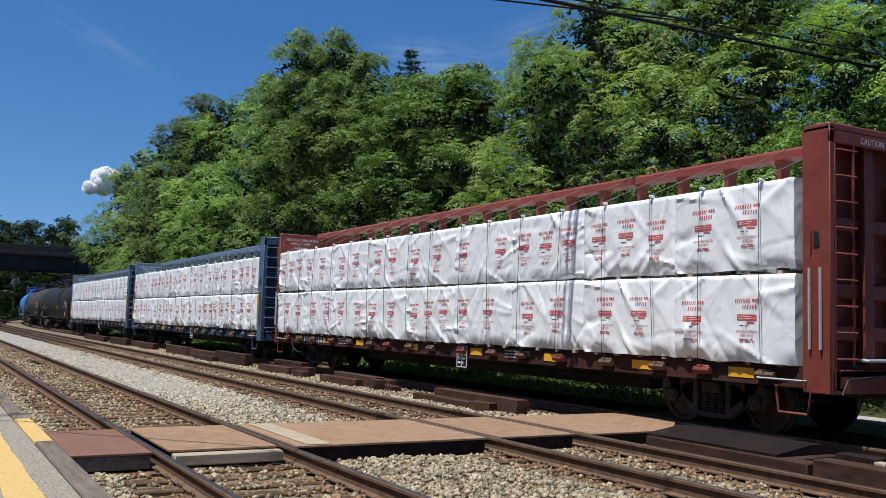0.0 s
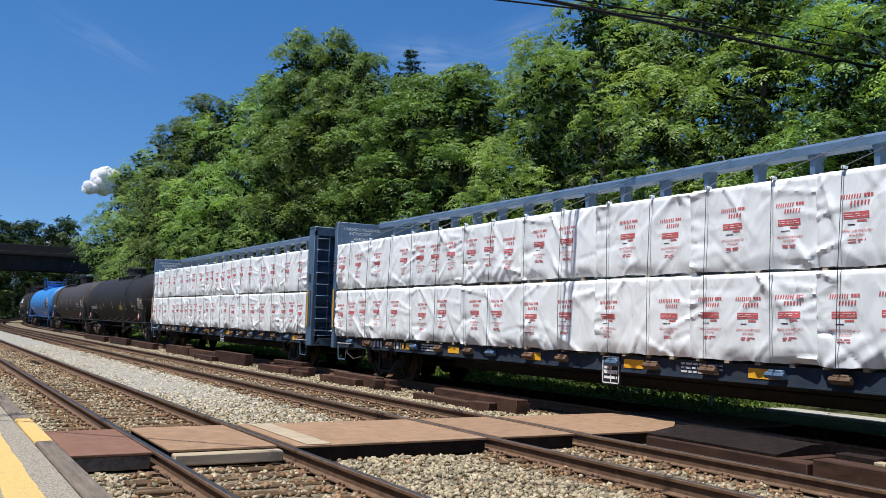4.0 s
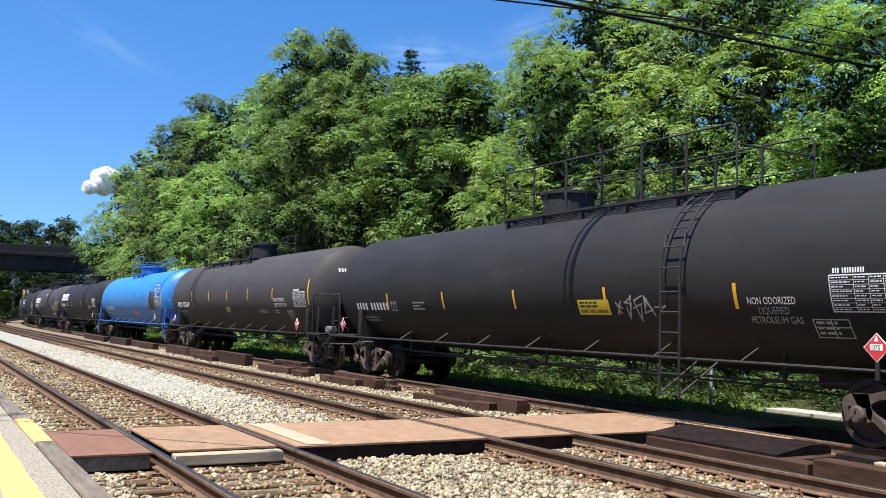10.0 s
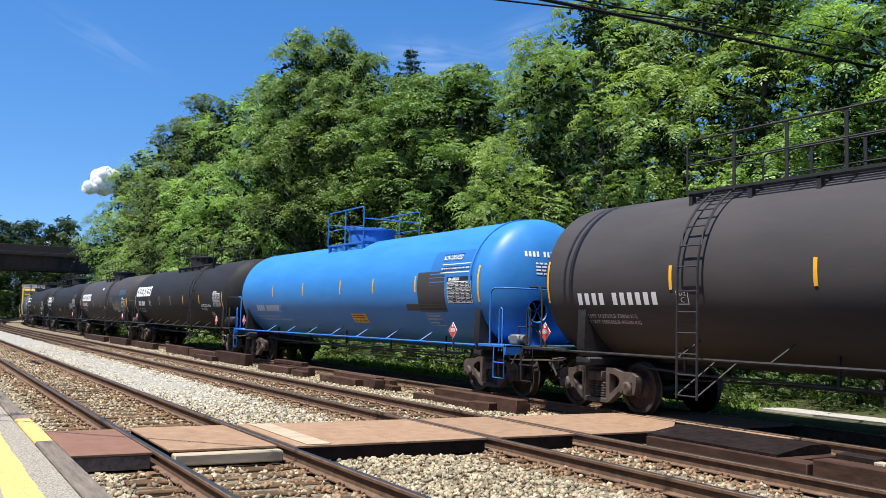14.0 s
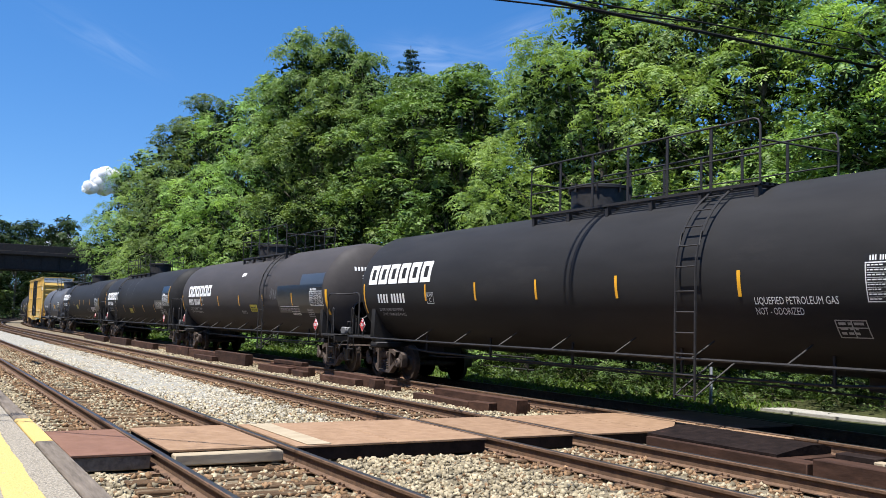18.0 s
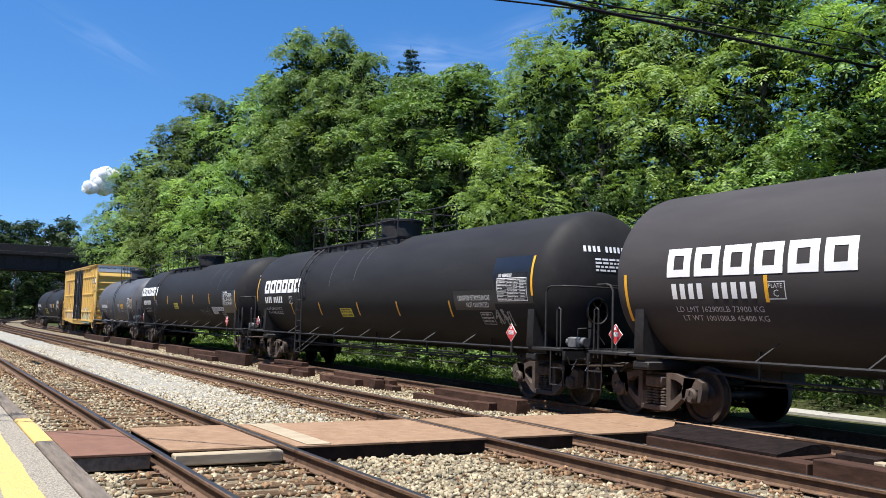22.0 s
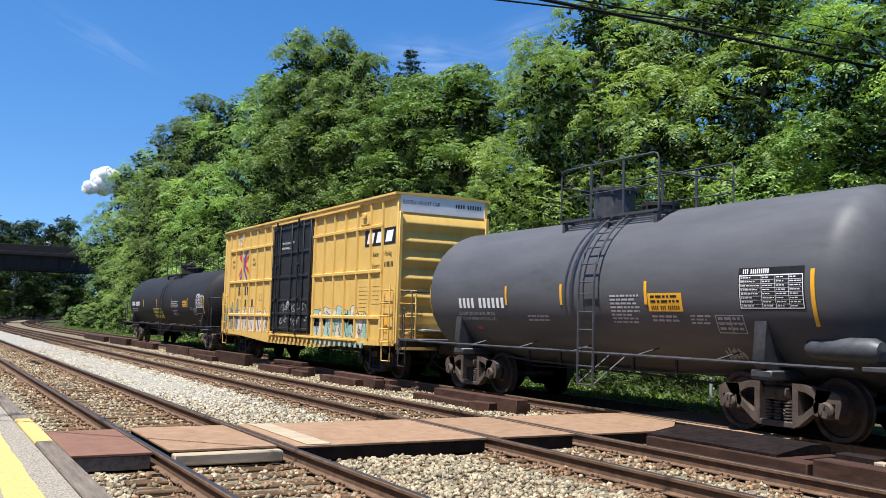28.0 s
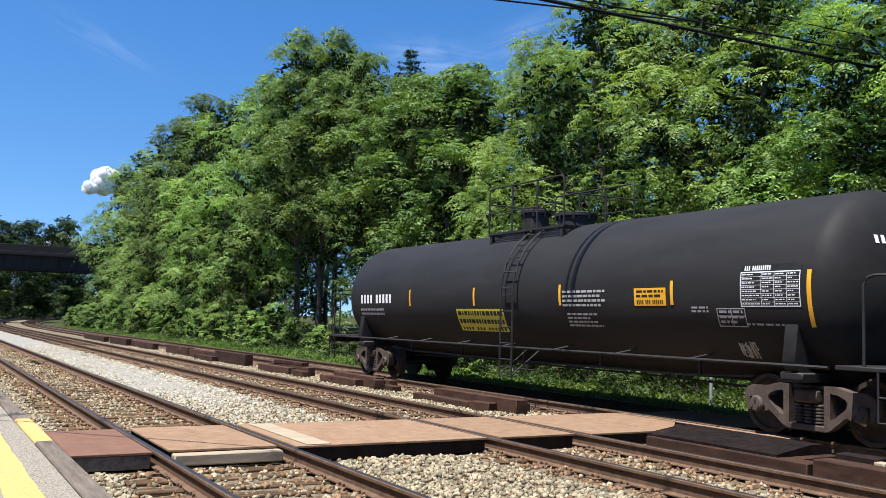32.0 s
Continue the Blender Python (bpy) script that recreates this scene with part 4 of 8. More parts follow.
SHRUB = [make_tree("shrub", "bright green shrub at the foot of the wood", 1.8, 1.0, 0.1, 41, LEAF_PALE, 260, 9, 0.26, 0.14, 6, 0.2, 0.03, "shrub", core=60),
         make_tree("shrub", "green bramble bush at the foot of the wood", 1.8, 1.1, 0.08, 42, LEAF, 270, 10, 0.24, 0.14, 6, 0.2, 0.03, "shrub", core=60)]
# darker leaves carry the shade of the overhanging crowns
SHRUB.append(make_tree("shrub", "bramble bush with the trees' shade put into its leaf colour", 1.8, 1.1, 0.08, 43, LEAF_DARK, 270, 10, 0.22, 0.11, 7, 0.2, 0.03, "shrub", core=80))
for i in range(84):
    x = -118 + 1.32 * i + rt.uniform(-0.7, 0.7)
    y = 15.8 + bend(x)[0] + rt.uniform(-0.7, 0.9)
    if -15 < x < 4:
        y += 1.8
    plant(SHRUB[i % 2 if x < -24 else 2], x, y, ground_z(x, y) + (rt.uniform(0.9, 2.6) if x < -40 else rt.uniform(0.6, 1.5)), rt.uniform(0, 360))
for proto, m in FIRST.items():
    proto.matrix_basis = m
# a lone spruce that tops the broadleaf trees
spruce = thing("spruce_tree", "dark slender spruce top above the broadleaf trees", "tree", pose(-52.6, 27, ground_z(-52.6, 27) - 0.1))
g = Geo().tube([(0, 0, 0), (0, 0, 19.0)], 0.22, 8, r1=0.02)
part("trunk", g, BARK, spruce)
rs = np.random.default_rng(77)
pts, ways = [], []
for lvl in range(26):      # whorls of boughs, long and drooping below, short and rising at the tip
    z = 18.75 - 0.36 * lvl - rs.uniform(-0.06, 0.06)
    for k in range(7):
        a = k * 0.898 + lvl * 0.9 + rs.uniform(-0.35, 0.35)
        reach = min(2.3, 0.06 + 0.54 * (19.0 - z)) * rs.uniform(0.6, 1.15)
        for f in np.linspace(0.1, 1, 3 + int(6 * reach)):
            pts.append((reach * f * math.cos(a), reach * f * math.sin(a), z - 0.3 * reach * f + 0.28 * reach * f * f))
            ways.append((math.cos(a + rs.normal(0, 0.6)), math.sin(a + rs.normal(0, 0.6)), -0.1))
ways = np.array(ways) / np.linalg.norm(np.array(ways), axis=1)[:, None]
v, f = leaf_arrays(np.array(pts), ways, 0.24, 0.2, 5, rs)
part("crown", quick_mesh("crown", v, f, NEEDLE), NEEDLE, spruce)
# grass between the line and the wood
rg = np.random.default_rng(9)
n = 32000
gx = 2 - 118 * rg.random(n) ** 1.25
gy = 13.75 + 2.3 * rg.random(n) ** 1.3
gz = np.array([ground_z(a, b) for a, b in zip(gx, gy)])
gy = gy + np.array([bend(a)[0] for a in gx])
gh = 0.06 + 0.15 * rg.random(n) * np.clip((gy - 13.5) / 1.5, 0.3, 1)
gh *= np.where(gx > -24, 0.45, 0.8) * np.where(gx > -13.2, 0.0, 1.0)
dirn = rg.normal(0, 1, (n, 2))
dirn /= np.linalg.norm(dirn, axis=1)[:, None]
wid = 0.02 + 0.025 * rg.random(n)
base = np.stack([gx, gy, gz], 1)
sd = np.stack([dirn[:, 1] * wid, -dirn[:, 0] * wid, np.zeros(n)], 1)
tip = base + np.stack([dirn[:, 0] * gh * 0.5, dirn[:, 1] * gh * 0.5, gh], 1)
vv = np.stack([base - sd, base + sd, tip + sd * 0.3, tip - sd * 0.3], 1).reshape(-1, 3)
tagged(new("grass", quick_mesh("grass", vv, np.arange(4 * n).reshape(-1, 4), GRASS)), "bright green rough grass beside the track", "grass", kind="stuff")

# low weeds, ivy and brambles that close the foot of the wood
n = 9500
ux = 3 - 92 * rg.random(n) ** 1.35
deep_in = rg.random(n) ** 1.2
uy = 14.7 + np.where(ux > -13.6, 1.85, 0.0) + 4.2 * deep_in
uz = np.array([ground_z(a, b) for a, b in zip(ux, uy)]) + rg.random(n) * (0.1 + 0.75 * deep_in) * (0.7 + 0.5 * np.sin(ux * 1.3) * np.cos(uy * 2.1))
uy = uy + np.array([bend(a)[0] for a in ux])
lean = rg.normal(0, 0.5, (n, 3)) + np.array([0, -0.35, 0.75])
lean /= np.linalg.norm(lean, axis=1)[:, None]
# both leaf colours are darkened to stand for shade under the trees
for name, mat, some, text in (("weeds", LEAF_DARK, deep_in < 0.16, "green weeds along the foot of the wood, shade put into their colour"), ("undergrowth", LEAF_SHADE_TONE, deep_in >= 0.16, "ivy and bramble undergrowth, canopy shade put into its colour")):
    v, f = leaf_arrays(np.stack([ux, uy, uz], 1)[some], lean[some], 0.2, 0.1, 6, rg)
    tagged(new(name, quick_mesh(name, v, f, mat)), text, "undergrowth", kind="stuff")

# ---------- train ----------
TRAIN_Y = TRACK_Y[2]
WHEEL_R = 0.457
REAL_WHEELS = []      # (wheelset, place along the train, axle offset)


def train_shift(t):
    """How far the train has come along the line at t seconds."""
    u = t - 16.0
    return 7.644 * u + 0.00595 * u * u + 1.07 * max(0.0, (5.5 - t) / 5.5) ** 2


def train_pose(s, t):
    x = s + train_shift(t)
    y, a = bend(x)
    return pose(x, TRAIN_Y + y, 0, 0, 0, math.degrees(a))


wheel_geo = Geo()
for sy in (-1, 1):
    c = sy * 0.745
    wheel_geo.lathe([(c - 0.075 * sy, 0.485), (c - 0.05 * sy, 0.49), (c - 0.04 * sy, WHEEL_R), (c + 0.06 * sy, WHEEL_R - 0.004), (c + 0.06 * sy, 0.385), (c + 0.02 * sy, 0.36), (c + 0.0 * sy, 0.2), (c + 0.06 * sy, 0.14), (c + 0.06 * sy, 0.0)], 28, "y", (0, 0, 0))
    wheel_geo.lathe([(c - 0.075 * sy, 0.485), (c - 0.075 * sy, 0.38), (c - 0.03 * sy, 0.36), (c - 0.03 * sy, 0.1)], 28, "y", (0, 0, 0))
    for k in range(3):
        a = radians(120 * k)
        wheel_geo.box(-0.012, 0.012, c + 0.055 * sy, c + 0.075 * sy, 0.07, 0.1, m=Matrix.Rotation(a, 4, "Y"))
wheel_geo.lathe([(-0.95, 0.07), (0.95, 0.07)], 10, "y")
WHEEL_MESH = wheel_geo.mesh("wheelset", WHEEL_STEEL)


def frame_ring(g, outer, inner, y0, y1):
    """A flat casting between an outline and a hole with as many points."""
    n = len(outer)
    vs = [(p[0], y, p[1]) for y in (y0, y1) for ring in (outer, inner) for p in ring]
    fs = []
    for j in range(n):
        k = (j + 1) % n
        fs += [(j, k, n + k, n + j), (2 * n + j, 2 * n + k, 3 * n + k, 3 * n + j), (j, k, 2 * n + k, 2 * n + j), (n + j, n + k, 3 * n + k, 3 * n + j)]
    g.add(vs, fs)


def side_frame(sy):
    g = Geo()
    y0, y1 = sy * 0.93, sy * 1.08
    for sx in (-1, 1):
        outer = [(sx * 0.3, 0.8), (sx * 0.5, 0.8), (sx * 0.72, 0.745), (sx * 0.98, 0.74), (sx * 0.8, 0.46), (sx * 0.62, 0.36), (sx * 0.42, 0.2), (sx * 0.3, 0.15)]
        inner = [(sx * 0.4, 0.7), (sx * 0.52, 0.69), (sx * 0.64, 0.64), (sx * 0.7, 0.58), (sx * 0.64, 0.49), (sx * 0.56, 0.43), (sx * 0.47, 0.36), (sx * 0.4, 0.34)]
        frame_ring(g, outer, inner, y0, y1)
        # pedestal jaw and journal end
        g.prism([(sx * 0.72, 0.745), (sx * 1.0, 0.735), (sx * 1.11, 0.68), (sx * 1.13, 0.56), (sx * 1.08, 0.36), (sx * 1.02, 0.36), (sx * 1.03, 0.56), (sx * 0.76, 0.56), (sx * 0.74, 0.36), (sx * 0.68, 0.38), (sx * 0.66, 0.5)], "y", y0, y1)
        g.lathe([(sy * 0.9, 0.125), (sy * 1.1, 0.125), (sy * 1.13, 0.1), (sy * 1.13, 0.0)], 14, "y", (sx * 0.889, 0, WHEEL_R))
        for k in range(3):
            a = radians(90 + 120 * k)
            g.box(sx * 0.889 + 0.07 * math.cos(a) - 0.016, sx * 0.889 + 0.07 * math.cos(a) + 0.016, sy * 1.12, sy * 1.15, WHEEL_R + 0.07 * math.sin(a) - 0.016, WHEEL_R + 0.07 * math.sin(a) + 0.016)
    g.box(-0.31, 0.31, y0, y1, 0.15, 0.24, 0.015)
    g.box(-0.5, 0.5, y0, sy * 1.0, 0.74, 0.8, 0.015)
    return g


def spring_geo():
    """A coil spring, as a ribbed column."""
    prof = [(0.25, 0.0), (0.25, 0.06)]
    for k in range(6):
        z = 0.255 + 0.047 * k
        prof += [(z, 0.05), (z + 0.012, 0.078), (z + 0.03, 0.078), (z + 0.042, 0.05)]
    return Geo().lathe(prof + [(0.545, 0.06), (0.545, 0.0)], 8, "z")


TRUCK_MESHES = {}
for tone in (TRUCK_IRON, DARK_TRUCK):
    TRUCK_MESHES[tone.name] = dict(
        frame=[side_frame(s).mesh("side_frame", tone) for s in (-1, 1)], spring=spring_geo().mesh("spring", tone),
        bolster=Geo().box(-0.2, 0.2, -1.12, 1.12, 0.545, 0.74, 0.03).box(-0.32, 0.32, -0.4, 0.4, 0.62, 0.85, 0.03).mesh("bolster", tone),
        beam=Geo().box(-0.06, 0.06, -0.85, 0.85, 0.38, 0.46, 0.01).box(-0.05, 0.04, -0.78, -0.68, 0.3, 0.62, 0.01).mesh("brake_beam", tone))


def truck(car, at, s, tone=TRUCK_IRON):
    """A two-axle truck under a car: side frames, springs, bolster, brake beams, wheelsets."""
    k = TRUCK_MESHES[tone.name]
    root = part("truck", k["bolster"], tone, car, "rusty cast-iron railway truck", m=pose(at, 0, 0))
    for i in (0, 1):
        part("side_frame", k["frame"][i], tone, root)
        for cx in (-0.17, 0.0, 0.17):
            part("spring", k["spring"], tone, root, m=pose(cx, (-1.0, 1.0)[i], 0))
    for a in (-0.3, 0.3):
        part("brake_beam", k["beam"], tone, root, m=pose(a, 0, 0))
    for a in (-0.889, 0.889):
        w = part("wheelset", WHEEL_MESH, WHEEL_STEEL, root, "dark steel wheels on an axle", m=pose(a, 0, WHEEL_R))
        REAL_WHEELS.append((w, s + at, a))


def coupler(car, x, sx):
    g = Geo()
    g.box(x, x + sx * 0.42, -0.1, 0.1, 0.72, 0.92, 0.03)
    g.box(x + sx * 0.4, x + sx * 0.68, -0.17, 0.12, 0.68, 0.97, 0.05)
    g.box(x + sx * 0.6, x + sx * 0.74, 0.04, 0.16, 0.7, 0.95, 0.04)
    g.box(x - sx * 0.02, x + sx * 0.06, -0.3, 0.3, 0.6, 1.02, 0.02)
    c = part("coupler", g, DARK_TRUCK, car, "dark cast knuckle coupler")
    h = Geo().tube([(x + sx * 0.1, -0.35, 0.72), (x + sx * 0.25, -0.35, 0.5), (x + sx * 0.5, -0.25, 0.34), (x + sx * 0.78, -0.1, 0.42)], 0.028, 6)
    part("air_hose", h, BLACK_IRON, c)
    part("uncoupling_lever", Geo().tube([(x, -0.2, 1.02), (x + sx * 0.12, -0.5, 0.98), (x + sx * 0.12, -1.3, 0.92), (x + sx * 0.12, -1.42, 0.72)], 0.016, 5), BLACK_IRON, c)


def wrap_to_tank(flat, shell, lift=0.006):
    """Bends flat shapes (x along, y up from the middle of the side) on to the tank's near side and heads."""
    half, r, zc, head = shell[:4]
    left = shell[4] if len(shell) > 4 else half - head
    out = []
    for vx, vy, *_ in flat:
        over = max(0.0, abs(vx) - (half - head if vx > 0 else left)) / head
        q = r * math.sqrt(max(0.02, 1 - over * over)) + lift
        a = vy / r
        out.append((vx, -q * math.cos(a), zc + q * math.sin(a)))
    return out


def tank_decal(name, rects, shell, mat, parent, label="", lift=0.006):
    """Marks painted on the tank: rectangles (x0, x1, y0, y1), cut so that they follow its curve."""
    vs, fs = [], []
    for x0, x1, y0, y1 in rects:
        n = max(1, int((y1 - y0) / 0.08))
        m = max(1, int((x1 - x0) / 0.6))
        k = len(vs)
        vs += [(x0 + (x1 - x0) * j / m, y0 + (y1 - y0) * i / n) for i in range(n + 1) for j in range(m + 1)]
        fs += [(k + i * (m + 1) + j, k + i * (m + 1) + j + 1, k + (i + 1) * (m + 1) + j + 1, k + (i + 1) * (m + 1) + j) for i in range(n) for j in range(m)]
    g = Geo()
    g.v, g.f = wrap_to_tank(vs, shell, lift), fs
    return part(name, g, mat, parent, label)


def letters(words, size, place, mat, parent, wide=1.0, name="lettering", label=""):
    """Lettering; place maps a flat point (x, y) to where it stands on the thing."""
    vs, fs = text_outline(words)
    g = Geo()
    g.v, g.f = [place(p[0] * size * wide, p[1] * size) for p in vs], fs
    return part(name, g, mat, parent, label)


RUBBER = material("black_rubber", (0.012, 0.012, 0.012), (0.03, 0.03, 0.03), 20, 0.7)


def tank_profile(left, right, r, head):
    """Ellipsoidal heads on a cylinder that runs from -left to right."""
    arc = [radians(90 * i / 14) for i in range(15)]
    return [(-left - head * math.sin(a), r * math.cos(a)) for a in arc[::-1]] + [(p, r) for p in np.linspace(-left, right, 9)[1:-1]] + [(right + head * math.sin(a), r * math.cos(a)) for a in arc]


RUNG = {}


def tank_ladder(car, at, r, zc, iron):
    """The near side's ladder: straight below, bent on to the tank above."""
    q = r + 0.12
    first = None
    for off in (-0.22, 0.22):
        pts = [(at + off, -q, 0.45)] + [(at + off, -q * math.cos(radians(a)), zc + q * math.sin(radians(a))) for a in range(0, 66, 8)]
        made = part("stile" if first else "ladder", Geo().tube(pts, 0.022, 5), iron, first or car)
        first = first or made
    if iron.name not in RUNG:
        RUNG[iron.name] = Geo().tube([(-0.22, 0, 0), (0.22, 0, 0)], 0.014, 5).mesh("rung", iron)
    for z in np.arange(0.5, zc, 0.33):
        part("rung", RUNG[iron.name], iron, first, m=pose(at, -q, float(z)))
    for a in range(4, 64, 12):
        part("rung", RUNG[iron.name], iron, first, m=pose(at, -q * math.cos(radians(a)), zc + q * math.sin(radians(a))))
    for off in (-0.22, 0.22):
        part("brace", Geo().tube([(at + off, -q, 0.5), (at + off + 0.32, -1.1, 1.06)], 0.016, 5), iron, first)


def tank_car(name, s, half, r, zc, base, mat, iron, label, trucks, fittings, walk_x, ladder_x, seams, head=0.72, tone=TRUCK_IRON, left=None):
    """A railway tank car: shell, heads, saddles, walkways, ladder, dome fittings, end rails, trucks.
    base: half of the car's length over the end sills; left: where the cylinder ends at the rear."""
    left = left or half - head
    ends = (left + head + base - half, base)
    under = BLACK_IRON if iron is BLUE_IRON else iron
    car = thing(name, label, "tank car", train_pose(s, 0.0), "cars of the freight train")
    tank = part("tank", Geo().lathe(tank_profile(left, half - head, r, head), 56, "x", (0, 0, zc)), mat, car)
    for x in seams:
        part("seam", Geo().lathe([(x - 0.04, r), (x - 0.035, r + 0.03), (x + 0.035, r + 0.03), (x + 0.04, r)], 56, "x", (0, 0, zc), (0, 180)), mat, tank)
    for sx in (-1, 1):
        base = ends[0 if sx < 0 else 1]
        # stub sill, body bolster and saddle
        part("stub_sill", Geo().box(sx * (base - 3.4), sx * base, -0.28, 0.28, 0.72, 1.04, 0.02), under, car)
        tx = trucks[0 if sx < 0 else 1]
        sad = Geo()
        for sy in (-1, 1):
            sad.prism([(sy * 0.3, 0.86), (sy * 1.38, 1.0), (sy * 1.45, 1.12), (sy * r * 0.93, zc - r * 0.36), (sy * r * 0.55, zc - r * 0.83), (sy * 0.3, zc - r * 0.97)], "x", tx - 0.11, tx + 0.11)
        sad.box(tx - 0.2, tx + 0.2, -1.4, 1.4, 0.84, 0.98, 0.02)
        part("saddle", sad, under, car)
        # end platform, posts, handrail and steps
        e = Geo()
        e.box(sx * (base - 1.1), sx * base, -1.5, 1.5, 1.06, 1.12, 0.01)
        e.box(sx * (base - 0.08), sx * base, -1.5, 1.5, 0.9, 1.12, 0.01)
        part("end_platform", e, iron, car)
        h = Geo()
        for sy in (-1, 1):
            h.tube([(sx * (base - 0.68), sy * 1.46, 1.1), (sx * (base - 0.68), sy * 1.46, 2.2), (sx * (base - 0.62), sy * 1.46, 2.29), (sx * (base - 0.52), sy * 1.46, 2.32), (sx * (base - 0.2), sy * 1.42, 2.32), (sx * (base - 0.1), sy * 1.3, 2.32), (sx * (base - 0.08), sy * 0.1, 2.32)], 0.022, 6)
            h.tube([(sx * (base - 0.3), sy * 1.47, 0.98), (sx * (base - 0.3), sy * 1.47, 1.86), (sx * (base - 0.24), sy * 1.47, 1.9), (sx * (base - 0.18), sy * 1.47, 1.86), (sx * (base - 0.18), sy * 1.47, 0.98)], 0.017, 5)
        part("end_rail", h, iron, car)
        for sy in (-1, 1):
            st = Geo()
            st.tube([(sx * (base - 0.45), sy * 1.5, 1.06), (sx * (base - 0.45), sy * 1.5, 0.42), (sx * (base - 0.05), sy * 1.5, 0.42), (sx * (base - 0.05), sy * 1.5, 1.06)], 0.018, 5)
            st.tube([(sx * (base - 0.45), sy * 1.5, 0.74), (sx * (base - 0.05), sy * 1.5, 0.74)], 0.014, 5)
            part("step", st, iron, car)
        coupler(car, sx * base, sx)
        if sx > 0:
            bw = part("brake_wheel", Geo().lathe([(base - 0.16, 0.25), (base - 0.13, 0.275), (base - 0.1, 0.25), (base - 0.13, 0.225), (base - 0.16, 0.25)], 20, "x", (0, -0.62, 1.85)), iron, car)
            for k in range(3):
                part("spoke", Geo().box(-0.012, 0.012, -0.25, 0.25, -0.014, 0.014, m=Matrix.Translation((base - 0.13, -0.62, 1.85)) @ Matrix.Rotation(radians(60 * k), 4, "X")), iron, bw)
            part("brake_stand", Geo().box(base - 0.3, base - 0.16, -0.72, -0.52, 1.1, 2.0, 0.015), iron, car)
    # long side rails on struts
    for sy in (-1, 1):
        g = Geo()
        g.tube([(-(ends[0] - 1.2), sy * 1.5, 1.08), (ends[1] - 1.2, sy * 1.5, 1.08)], 0.027, 6)
        part("side_rail", g, iron, car)
        n = 7 if half > 7.5 else 5
        for i in range(n):
            x = (i - (n - 1) / 2) * (2 * (base - 3.4) / (n - 1)) * 0.93
            part("strut", Geo().tube([(x, sy * 1.5, 1.08), (x + 0.13, sy * r * 0.72, zc - r * 0.69)], 0.015, 5), iron, car)
    # brake rigging under the middle of the car
    n0, n1 = trucks[0] + 1.4, trucks[1] - 1.4
    part("brake_rod", Geo().tube([(n0, -0.42, 0.66), (n0 + 2.4, -0.5, 0.72), (n1 - 2.2, -0.48, 0.7), (n1, -0.4, 0.64)], 0.018, 5), BLACK_IRON, car)
    part("air_line", Geo().tube([(n0 - 0.3, -0.9, 0.86), (n0 + 1.0, -0.95, 0.8), (0, -0.95, 0.78), (n1 - 1.0, -0.95, 0.8), (n1 + 0.3, -0.9, 0.86)], 0.022, 5), BLACK_IRON, car)
    for x in np.linspace(n0 + 0.8, n1 - 0.8, 5):
        part("hanger", Geo().box(x - 0.02, x + 0.02, -0.97, -0.93, 0.78, zc - math.sqrt(r * r - 0.9)), BLACK_IRON, car)
    for sx in (-1, 1):
        e = ends[0 if sx < 0 else 1]
        part("air_hose", Geo().tube([(sx * (e - 0.05), -0.34, 0.78), (sx * (e + 0.12), -0.36, 0.66), (sx * (e + 0.22), -0.3, 0.42), (sx * (e + 0.34), -0.2, 0.34)], 0.024, 6), RUBBER, car, "black rubber air hose")
        part("uncoupling_lever", Geo().tube([(sx * (e + 0.06), -1.48, 0.95), (sx * (e + 0.06), -1.42, 0.82), (sx * (e + 0.06), -0.4, 0.82), (sx * (e + 0.2), -0.1, 0.88)], 0.014, 5), TRUCK_IRON, car)
    if ladder_x is not None:
        tank_ladder(car, ladder_x, r, zc, iron)
    # top walkway with railing
    x0, x1 = walk_x
    top = zc + r
    deck = part("top_walkway", Geo().box(x0, x1, -0.945, -0.915, top - 0.12, top - 0.07).box(x0, x1, -0.53, -0.5, top - 0.12, top - 0.07).box(x0, x1, 0.915, 0.945, top - 0.12, top - 0.07).box(x0, x0 + 0.03, -0.93, 0.93, top - 0.12, top - 0.07).box(x1 - 0.03, x1, -0.93, 0.93, top - 0.12, top - 0.07), iron, car)
    for sy in (-1, 1):
        for k in range(3):
            part("walkway_plank", Geo().box(x0, x1, sy * (0.57 + 0.12 * k), sy * (0.62 + 0.12 * k), top - 0.11, top - 0.08), iron, deck)
    for x in np.linspace(x0 + 0.08, x1 - 0.08, max(3, round((x1 - x0) / 1.1))):
        lug = Geo().box(x - 0.025, x + 0.025, -0.93, 0.93, top - 0.15, top - 0.11)
        for sy in (-1, 1):
            lug.box(x - 0.04, x + 0.04, sy * 0.84, sy * 0.93, zc + math.sqrt(r * r - 0.93 ** 2) - 0.02, top - 0.12)
        part("bearer", lug, iron, deck)
    # railing: bent pipe hoops on flat posts, a higher hoop round the valve dome
    mid = fittings[0][0]
    gate = max(x0 + 0.3, mid - fittings[0][1] - 0.45) if mid - x0 > 1.6 else x0
    for sy in (-1, 1):
        y = sy * 0.93
        hoops = [(gate, min(x1, mid + 1.6) if mid - x0 > 1.6 else x1, 0.95)]
        if gate - x0 > 1.0:
            hoops.append((x0, gate - 0.55, 0.8))
        if x1 - hoops[0][1] > 1.0:
            hoops.append((hoops[0][1] + 0.1, x1, 0.8))
        for a, b, tall in hoops:
            hoop = [(a, y, top - 0.1), (a, y, top + tall - 0.12), (a + 0.04, y, top + tall - 0.03), (a + 0.12, y, top + tall), (b - 0.12, y, top + tall), (b - 0.04, y, top + tall - 0.03), (b, y, top + tall - 0.12), (b, y, top - 0.1)]
